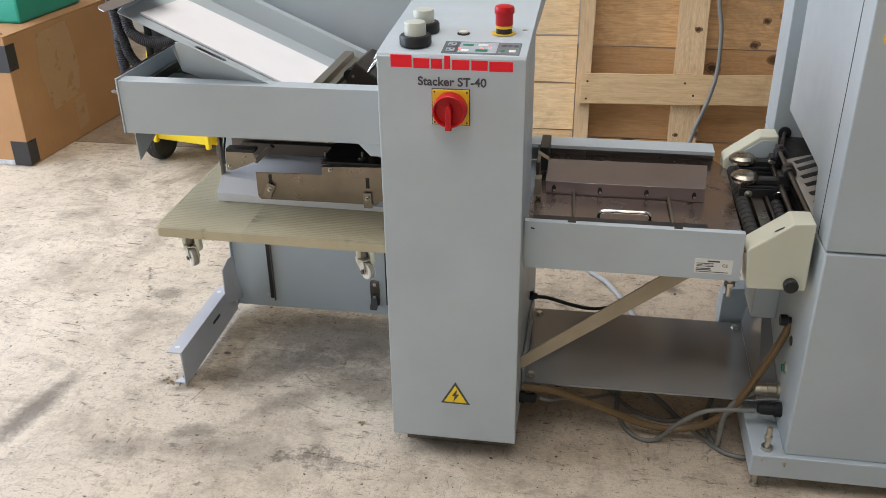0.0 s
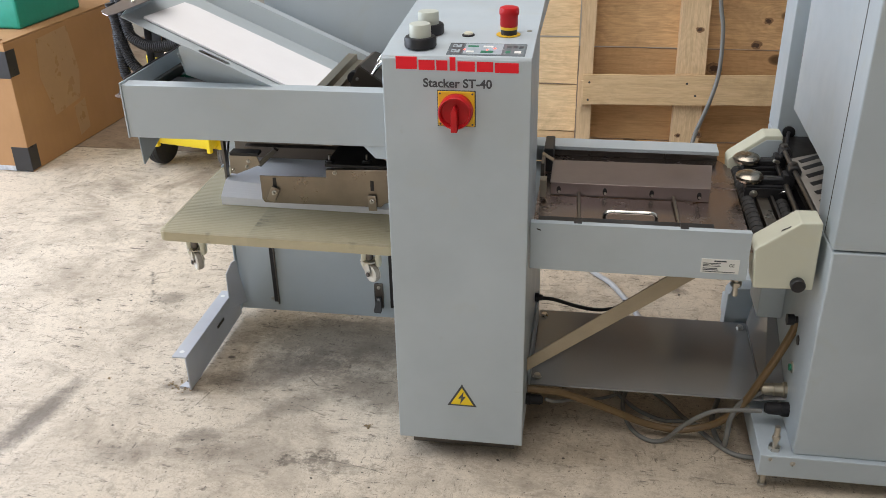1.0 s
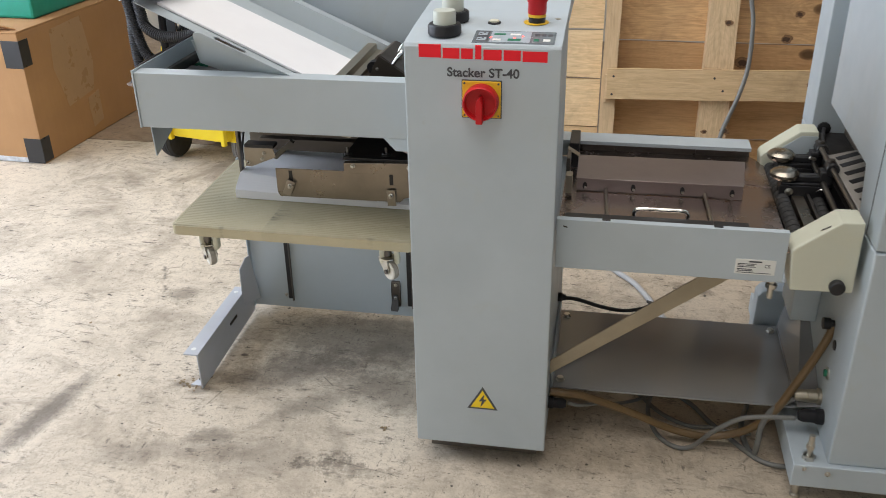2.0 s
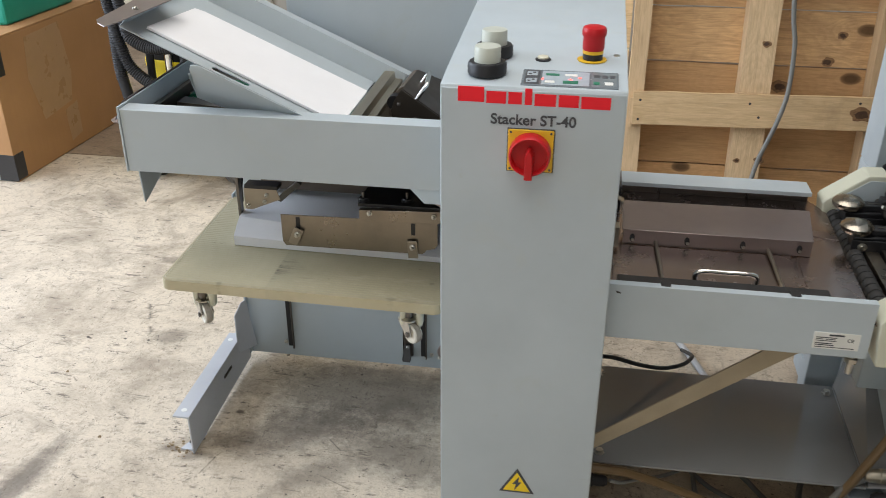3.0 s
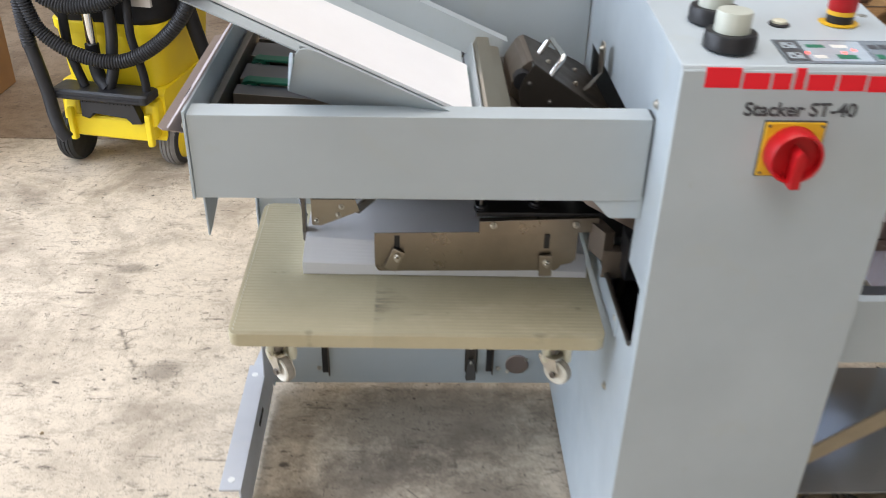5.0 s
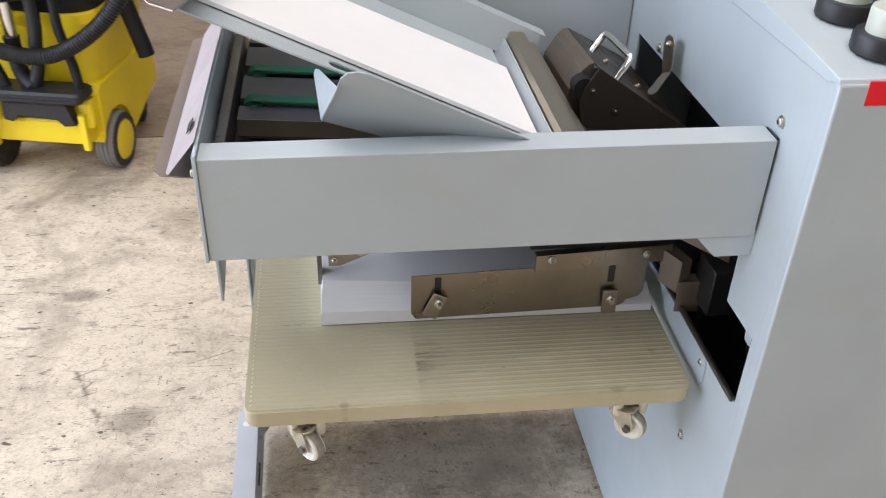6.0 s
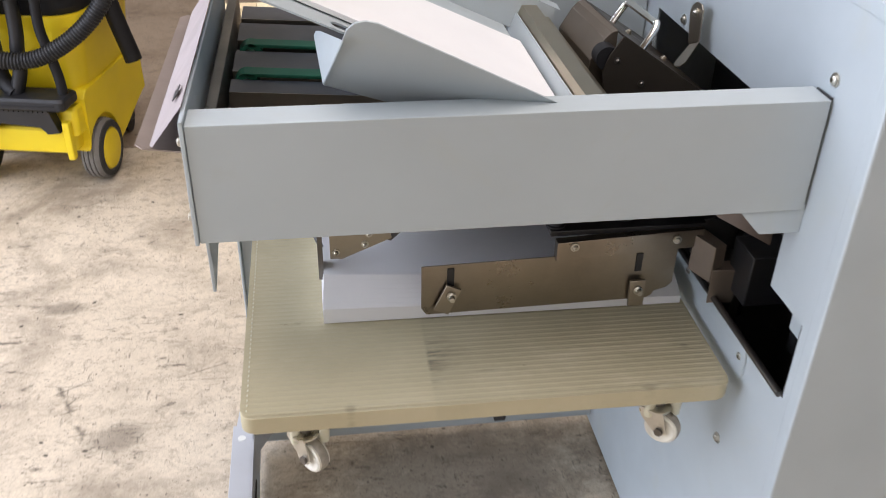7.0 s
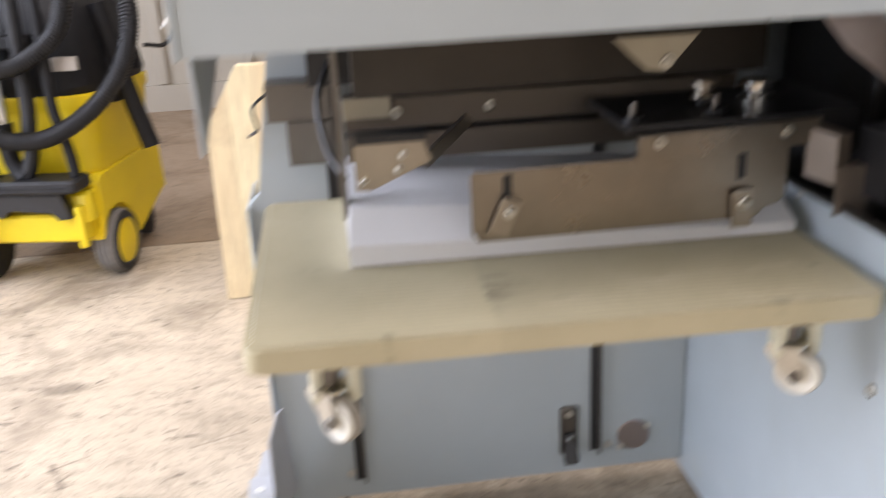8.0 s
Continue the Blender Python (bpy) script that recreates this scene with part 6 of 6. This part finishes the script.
def board(x0, x1, y0, y1, z0, z1, mat, name="plank", owner=None, turn=0.0):
    """One sawn board whose edges wander a little, with its own origin, so that its grain differs."""
    n = max(2, int(max(x1 - x0, z1 - z0) / 0.09))
    long_x = x1 - x0 > z1 - z0
    bm = B()
    rings = []
    for k in range(n + 1):
        t = k / n
        w0, w1, d = (rnd.uniform(-0.0014, 0.0014) for _ in range(3))
        if long_x:
            x = x0 + t * (x1 - x0)
            pts = [(x, y0 + d * 0.5, z0 + w0), (x, y0 + d * 0.5, z1 + w1), (x, y1, z1 + w1), (x, y1, z0 + w0)]
        else:
            z = z0 + t * (z1 - z0)
            pts = [(x0 + w0, y0 + d * 0.5, z), (x1 + w1, y0 + d * 0.5, z), (x1 + w1, y1, z), (x0 + w0, y1, z)]
        rings.append([bm.verts.new(p) for p in pts])
    for a, b in zip(rings, rings[1:]):
        for k in range(4):
            bm.faces.new((a[k], a[(k + 1) % 4], b[(k + 1) % 4], b[k]))
    bm.faces.new(rings[0])
    bm.faces.new(rings[-1])
    sharp = [e for e in bm.edges if len(e.link_faces) == 2 and e.calc_face_angle(0) > 0.8]
    bmesh.ops.bevel(bm, geom=sharp, offset=0.0016, segments=1, affect="EDGES")
    bmesh.ops.rotate(bm, cent=((x0 + x1) / 2, y0, (z0 + z1) / 2), matrix=Matrix.Rotation(radians(turn), 3, "Y"), verts=bm.verts)
    o = Vector(((x0 + x1) / 2, (y0 + y1) / 2, (z0 + z1) / 2))
    owner = owner or pal
    ob = part(name, bm, mat, owner)
    ob.data.transform(Matrix.Translation(ROOT[owner] - o))
    ob.location = o - ROOT[owner]
    ROOT[ob] = o
    return ob


for z0, z1 in ((0.005, 0.147), (0.150, 0.296), (0.300, 0.447), (0.451, 0.597), (0.602, 0.754), (0.758, 0.905), (0.909, 1.06)):
    board(0.120, 1.34, PY + 0.084, PY + 0.102, z0, z1, PINE_BROWN)
for x0, x1 in ((0.109, 0.155), (0.418, 0.505), (0.770, 0.835), (1.29, 1.335)):
    board(x0, x1, PY + 0.0205, PY + 0.0835, 0.004, 1.075, PINE_UP, "stringer")
for z0, z1, turn in ((0.030, 0.125, 0), (0.438, 0.532, -1.2), (0.86, 0.96, 0)):
    cross = board(0.126, 1.335, PY, PY + 0.019, z0, z1, PINE, "cross_board", turn=turn)
for x0, x1, z0, z1 in ((0.128, 0.162, 0.508, 0.516), (0.412, 0.470, 0.522, 0.5285), (0.118, 0.1255, 0.415, 0.50)):
    board(x0, x1, PY + 0.004, PY + 0.016, z0, z1, PINE_UP, "splinter")
for nx, nz in ((0.145, 0.496), (0.143, 0.440), (0.450, 0.500), (0.478, 0.462), (0.745, 0.515)):
    part("nail_hole", lathe(B(), (nx, PY - 0.0012, nz), (0, -1, 0), [(0.0038, 0), (0.0038, 0.0004), (0, 0.0005)], 8), GAP, pal)
for nx, ny, nz, r in ((0.752, PY - 0.0012, 0.484, 0.019), (0.476, PY + 0.019, 0.665, 0.0085), (0.541, PY + 0.083, 0.540, 0.016), (0.690, PY + 0.083, 0.690, 0.009), (0.500, PY + 0.019, 0.335, 0.010), (0.437, PY + 0.019, 0.330, 0.006), (0.66, PY + 0.083, 0.615, 0.012)):
    for grow, lift, mat in ((1.35, 0.0004, KNOT_RING), (0.80, 0.0008, KNOT)):
        wob = [rnd.uniform(0.72, 1.10) for _ in range(14)]
        outline = [(nx + 1.25 * r * grow * wob[k] * math.cos(k * math.pi / 7), ny, nz + 0.85 * r * grow * wob[k] * math.sin(k * math.pi / 7)) for k in range(14)]
        part("knot", slab(B(), outline, (0, -lift, 0)), mat, pal, "dark knot")
pal.rotation_euler.x = LEAN
pal2 = thing("pale_plank_stack", (-0.06, PY + 0.09, 0.0), "pale pine boards standing on edge behind the machine", "boards")
for z0, z1 in ((0.004, 0.150), (0.154, 0.304), (0.308, 0.460), (0.465, 0.614), (0.619, 0.77), (0.774, 0.93)):
    board(-0.42, 0.104, PY + 0.084, PY + 0.103, z0, z1, PINE, owner=pal2)
for x in (-0.40, -0.15):
    board(x, x + 0.05, PY + 0.104, PY + 0.150, 0.004, 0.93, PINE_UP, "batten", pal2)
pal2.rotation_euler.x = LEAN

# pale board behind the stacker
assembly(-0.033, 0, 0.004)
panel = thing("pine_panel", (-0.81, 2.955, 0.0), "pale pine panel with a cut corner standing behind the stacker", "wood panel")
for pts in ([(-0.925, -0.002), (-0.8705, -0.002), (-0.8705, 0.473), (-0.920, 0.388)], [(-0.870, -0.002), (-0.8155, -0.002), (-0.8155, 0.515), (-0.846, 0.515), (-0.870, 0.474)], [(-0.815, -0.002), (-0.7605, -0.002), (-0.7605, 0.515), (-0.815, 0.515)], [(-0.760, -0.002), (-0.70, -0.002), (-0.70, 0.515), (-0.760, 0.515)]):
    part("stave", slab(B(), [(px, 2.935, pz) for px, pz in pts], (0, 0.040, 0), 0.0008), PINE_PALE, panel)

assembly()
# ---- cardboard box with a tub on it ----
carton = thing("cardboard_carton", (-2.28, 3.32, 0.0), "large brown cardboard carton with taped corners", "box")
CM = pose(-2.042, 3.058, 0, 0, 0, -3.0)


def in_box(bm):
    bmesh.ops.transform(bm, matrix=CM, verts=bm.verts)
    return bm


CW, CD, CH = 0.78, 0.80, 0.518
bm = box(B(), -CW, 0, 0, CD, 0.002, CH, 0.003, 2)
part("carton_body", in_box(bm), CARD, carton)
part("top_flap", in_box(box(B(), -CW, 0, 0.001, CD - 0.001, CH + 0.0005, CH + 0.006, 0.001, 1)), CARD, carton)
part("top_flap", in_box(slab(B(), [(-0.02, 0.03, CH + 0.007), (-0.16, -0.03, CH + 0.055), (-0.42, -0.05, CH + 0.06), (-0.42, 0.10, CH + 0.007)], (0, 0, 0.005))), CARD, carton)
TAPE_B = plain("black_tape", (0.02, 0.02, 0.022), 0.3)
TAPE_S = plain("silver_tape", (0.55, 0.57, 0.60), 0.28, vary=0.4, scale=60)
for z0, z1 in ((0.004, 0.105), (0.385, 0.490)):
    bm = box(B(), -0.075, 0.001, -0.0012, 0.0, z0, z1)
    box(bm, 0.0, 0.0012, -0.001, 0.055, z0 + 0.004, z1)
    part("corner_tape", in_box(bm), TAPE_B, carton, "black tape over the carton's corner")
part("bottom_tape", in_box(box(B(), -CW, -0.02, -0.0008, 0.0, 0.003, 0.024)), TAPE_S, carton)
bm = slab(B(), [(0.0004, 0.19, 0.49), (0.0004, 0.40, 0.50), (0.0004, 0.43, 0.30), (0.0004, 0.40, 0.19), (0.0004, 0.22, 0.17), (0.0004, 0.17, 0.34)], (0.0006, 0, 0))
part("clear_tape", in_box(bm), CLEAR_TAPE, carton, "wide clear tape patch")
part("clear_tape", in_box(slab(B(), [(0.0004, 0.345, 0.165), (0.0004, 0.43, 0.18), (0.0004, 0.43, 0.05), (0.0004, 0.355, 0.035)], (0.0008, 0, 0))), CLEAR_TAPE, carton)
bm = B()
for k, (w0, z0) in enumerate(((0.0, CH + 0.006),)):
    box(bm, -0.52, -0.06, 0.20, 0.62, CH + 0.0065, CH + 0.18, 0.012)
    box(bm, -0.535, -0.045, 0.185, 0.635, CH + 0.165, CH + 0.185, 0.006)
lone("teal_tub", in_box(bm), TEAL, "teal plastic tub standing on the carton", "tub")

# ---- wet and dry vacuum cleaner ----
VO = Vector((-1.348, 3.272, 0.0))
assembly(-0.033, 0.024, 0)
vac = thing("vacuum_cleaner", VO, "yellow and black wet and dry vacuum cleaner with hose", "vacuum cleaner")
VM = pose(*VO, 0, 0, -12)


def VF(bm):
    """Places the front fittings, shifted sideways to fit the camera's view."""
    bmesh.ops.transform(bm, matrix=VM @ Matrix.Translation((0.026, 0, 0)), verts=bm.verts)
    return bm


def V(bm):
    bmesh.ops.transform(bm, matrix=VM, verts=bm.verts)
    return bm


part("tub", V(tapered(B(), [(0.110, -0.135, 0.150, -0.115, 0.20), (0.120, -0.140, 0.155, -0.122, 0.21), (0.26, -0.146, 0.162, -0.128, 0.22), (0.412, -0.156, 0.178, -0.135, 0.235), (0.422, -0.162, 0.184, -0.140, 0.242), (0.446, -0.162, 0.184, -0.140, 0.242), (0.450, -0.157, 0.179, -0.136, 0.236)], 0.055)), YELLOW, vac, "yellow plastic tub")
# lower shell with wheel arches cut through it
WY, WZ = -0.068, 0.080
arch = [(WY + 0.093 * math.cos(radians(a)), WZ + 0.093 * math.sin(radians(a))) for a in range(162, -12, -9)]
prof = [(-0.142, 0.120), (-0.140, 0.245), (-0.120, 0.262), (0.215, 0.262), (0.238, 0.240), (0.242, 0.130), (0.170, 0.112), (0.055, 0.066), (0.014, 0.060)] + arch[::-1]
part("lower_shell", V(slab(B(), [(-0.158, py, pz) for py, pz in prof], (0.328, 0, 0), 0.004)), YELLOW, vac)
bm = B()
tapered(bm, [(0.118, -0.132, 0.118, -0.186, -0.08), (0.124, -0.138, 0.124, -0.194, -0.08), (0.180, -0.138, 0.124, -0.194, -0.08), (0.186, -0.134, 0.120, -0.189, -0.085)], 0.025)
part("front_bumper", VF(bm), YELLOW, vac)
for x0, x1 in ((-0.158, -0.100), (0.088, 0.140)):
    part("bumper_horn", VF(tapered(B(), [(0.168, x0, x1, -0.190, -0.10), (0.228, x0 + 0.004, x1 - 0.004, -0.180, -0.10), (0.236, x0 + 0.008, x1 - 0.008, -0.172, -0.11)], 0.012, 3)), YELLOW, vac)
for rx in (-0.128, 0.116):
    part("bumper_rib", VF(box(B(), rx - 0.009, rx + 0.009, -0.206, -0.186, 0.108, 0.208, 0.004)), YELLOW, vac)
for s in (-1, 1):
    wx = s * 0.130
    wy = WY if s > 0 else WY - 0.035
    bm = lathe(B(), (wx, wy, WZ), (s, 0, 0), [(0.050, 0.0), (0.073, 0.002), (0.0775, 0.008), (0.0790, 0.011), (0.0765, 0.0125), (0.0800, 0.015), (0.0800, 0.023), (0.0765, 0.025), (0.0800, 0.027), (0.0800, 0.035), (0.0765, 0.037), (0.0785, 0.040), (0.0775, 0.046), (0.0725, 0.053), (0.058, 0.056), (0.054, 0.050)], 44)
    # the left tyre is coloured black for the shade it stands in
    tyre = part("wheel", V(bm), TYRE if s > 0 else RUBBER, vac, "ribbed tyre with a yellow hub, grey on the right, blackened for shade on the left")
    part("tyre_wall", V(lathe(B(), (wx, wy, WZ), (s, 0, 0), [(0.0555, 0.050), (0.058, 0.0568), (0.0725, 0.0538), (0.0745, 0.050), (0.0555, 0.048)], 40)), RUBBER, tyre)
    part("hub", V(lathe(B(), (wx, wy, WZ), (s, 0, 0), [(0.051, 0.003), (0.0565, 0.050), (0.052, 0.056), (0.030, 0.060), (0, 0.061)], 36)), YELLOW, tyre)
    part("rear_caster", V(lathe(B(), (s * 0.11, 0.21, 0.030), (1, 0, 0), [(0.020, -0.014), (0.029, -0.012), (0.0295, 0.012), (0.020, 0.014)], 22)), RUBBER, vac)
    part("caster_stem", V(box(B(), s * 0.11 - 0.02, s * 0.11 + 0.02, 0.185, 0.232, 0.035, 0.120, 0.004)), BLACK_SATIN, vac)
part("motor_head", V(tapered(B(), [(0.450, -0.160, 0.182, -0.138, 0.238), (0.468, -0.166, 0.188, -0.146, 0.24), (0.54, -0.158, 0.180, -0.14, 0.225), (0.63, -0.145, 0.165, -0.12, 0.20), (0.67, -0.115, 0.135, -0.09, 0.17), (0.69, -0.075, 0.095, -0.05, 0.13)], 0.07)), BLACK_HEAD, vac, "black motor head")
part("data_plate", VF(box(B(), 0.095, 0.152, -0.1535, -0.1420, 0.508, 0.538, 0.001, 1)), plain("sticker", (0.48, 0.44, 0.40), 0.5), vac)
for x0, x1 in ((-0.180, -0.162), (0.180, 0.198)):
    part("head_latch", V(box(B(), x0, x1, -0.02, 0.05, 0.41, 0.52, 0.006)), BLACK_HEAD, vac)
part("cord_hook", V(tube(B(), [(0.185, 0.05, 0.53), (0.220, 0.05, 0.54), (0.230, 0.05, 0.51), (0.227, 0.05, 0.48)], 0.010, 10)), BLACK_HEAD, vac)
part("cord", V(tube(B(), [(0.185, 0.15, 0.65), (0.250, 0.16, 0.70), (0.300, 0.15, 0.62), (0.285, 0.12, 0.53), (0.240, 0.08, 0.53)], 0.005, 8)), BLACK_HEAD, vac)
part("side_tube", V(tube(B(), [(0.178, 0.00, 0.64), (0.200, 0.00, 0.52), (0.222, 0.00, 0.42), (0.246, 0.00, 0.33), (0.254, 0.00, 0.298)], 0.022, 14)), BLACK_HEAD, vac)
noz = part("floor_nozzle", VF(tapered(B(), [(0.246, -0.152, 0.132, -0.226, -0.150), (0.252, -0.157, 0.137, -0.232, -0.146), (0.270, -0.157, 0.137, -0.232, -0.146), (0.276, -0.152, 0.132, -0.226, -0.152)], 0.012, 3)), BLACK_SATIN, vac, "black floor nozzle parked on the bumper")
part("nozzle_groove", VF(box(B(), -0.135, 0.115, -0.2335, -0.2300, 0.258, 0.264, 0.001, 1)), BLACK_HEAD, noz)
part("nozzle_brush", VF(slab(B(), [(-0.080, -0.212, 0.248), (0.082, -0.212, 0.248), (0.104, -0.212, 0.182), (0.072, -0.212, 0.178), (0.058, -0.212, 0.198), (-0.045, -0.212, 0.206), (-0.060, -0.212, 0.184), (-0.084, -0.212, 0.190)], (0, 0.03, 0), 0.002)), BLACK, noz)
for k in range(14):
    part("brush_tooth", VF(box(B(), -0.076 + k * 0.0120, -0.071 + k * 0.0120, -0.216, -0.208, 0.236, 0.250)), BLACK_SATIN, noz)
part("chrome_wand", VF(rod(B(), (-0.032, -0.175, 0.345), (-0.026, -0.172, 0.72), 0.0150, 20)), CHROME, vac, "chrome suction wand")
part("nozzle_neck", VF(tube(B(), [(-0.032, -0.176, 0.40), (-0.032, -0.176, 0.335), (-0.022, -0.180, 0.300), (0.004, -0.190, 0.276)], 0.0195, 14)), BLACK_HEAD, noz)
part("tool_tube", VF(tube(B(), [(0.004, -0.186, 0.270), (0.024, -0.182, 0.330), (0.027, -0.178, 0.38), (0.034, -0.174, 0.45), (0.040, -0.170, 0.68)], 0.0165, 14)), BLACK_SATIN, vac)
part("crevice_tool", VF(tube(B(), [(0.118, -0.182, 0.262), (0.114, -0.180, 0.320), (0.102, -0.178, 0.378), (0.092, -0.178, 0.437), (0.094, -0.176, 0.52), (0.094, -0.174, 0.68)], 0.0120, 12)), BLACK_HEAD, vac)
part("wand_grip", VF(tube(B(), [(-0.068, -0.190, 0.275), (-0.088, -0.184, 0.327), (-0.103, -0.180, 0.374), (-0.106, -0.178, 0.424), (-0.104, -0.174, 0.55), (-0.10, -0.17, 0.68)], 0.0135, 14)), BLACK_HEAD, vac)
part("clip", VF(box(B(), -0.050, 0.060, -0.172, -0.135, 0.560, 0.590, 0.006)), BLACK_HEAD, vac)


part("suction_hose", tube(B(), [(-1.56, 3.065, 0.673), (-1.536, 3.065, 0.517), (-1.504, 3.065, 0.438), (-1.409, 3.055, 0.38), (-1.295, 3.05, 0.367), (-1.183, 3.055, 0.424), (-1.103, 3.065, 0.517), (-1.076, 3.095, 0.624), (-1.106, 3.145, 0.741)], 0.0208, 16, 10, 0.0026, 0.0080), BLACK_SATIN, vac, "corrugated dark suction hose")
part("hose_loop", tube(B(), [(-1.546, 3.085, 0.693), (-1.555, 3.075, 0.575), (-1.552, 3.065, 0.477), (-1.548, 3.065, 0.404)], 0.0208, 16, 10, 0.0026, 0.0080), BLACK_SATIN, vac)
part("hose_cuff", tube(B(), [(-1.549, 3.065, 0.414), (-1.538, 3.065, 0.35), (-1.527, 3.065, 0.272), (-1.517, 3.055, 0.203), (-1.504, 3.045, 0.16), (-1.489, 3.045, 0.135)], 0.0190, 16), BLACK_SATIN, vac, "smooth curved hose grip")
part("upper_hose", tube(B(), [(-1.520, 3.06, 0.70), (-1.505, 3.055, 0.60), (-1.490, 3.05, 0.553), (-1.432, 3.045, 0.523), (-1.361, 3.045, 0.523), (-1.300, 3.05, 0.540), (-1.225, 3.06, 0.60), (-1.19, 3.07, 0.71)], 0.0208, 16, 10, 0.0026, 0.0080), BLACK_SATIN, vac)

assembly()
# ---- crumbs of dirt on the floor ----
crng = random.Random(11)
bm = B()
spots = [(-0.841, 1.751, 0.030, 26), (-0.812, 1.737, 0.016, 8), (-0.317, 1.658, 0.014, 10), (-1.031, 1.755, 0.005, 4), (-1.235, 1.978, 0.005, 3), (-0.60, 1.75, 0.30, 9), (-0.90, 1.45, 0.35, 9), (-0.5, 2.0, 0.25, 9), (0.25, 1.55, 0.25, 10), (-1.3, 1.9, 0.5, 8)]
for sx, sy, spread, count in spots:
    for k in range(count):
        px, py = crng.gauss(sx, spread * 0.5), crng.gauss(sy, spread * 0.4)
        size = crng.uniform(0.0010, 0.0032) * (1.2 if spread < 0.05 else 0.6)
        r = bmesh.ops.create_icosphere(bm, subdivisions=1, radius=size)
        for v in r["verts"]:
            v.co = Vector((px, py, size * 0.42)) + Vector((v.co.x * crng.uniform(0.8, 1.5), v.co.y * crng.uniform(0.7, 1.2), v.co.z * 0.42))
lone("dirt_crumbs", bm, plain("brown_dirt", (0.30, 0.215, 0.12), 0.9, vary=0.5, scale=60), "small brown crumbs of dirt on the concrete", "dirt", "stuff")
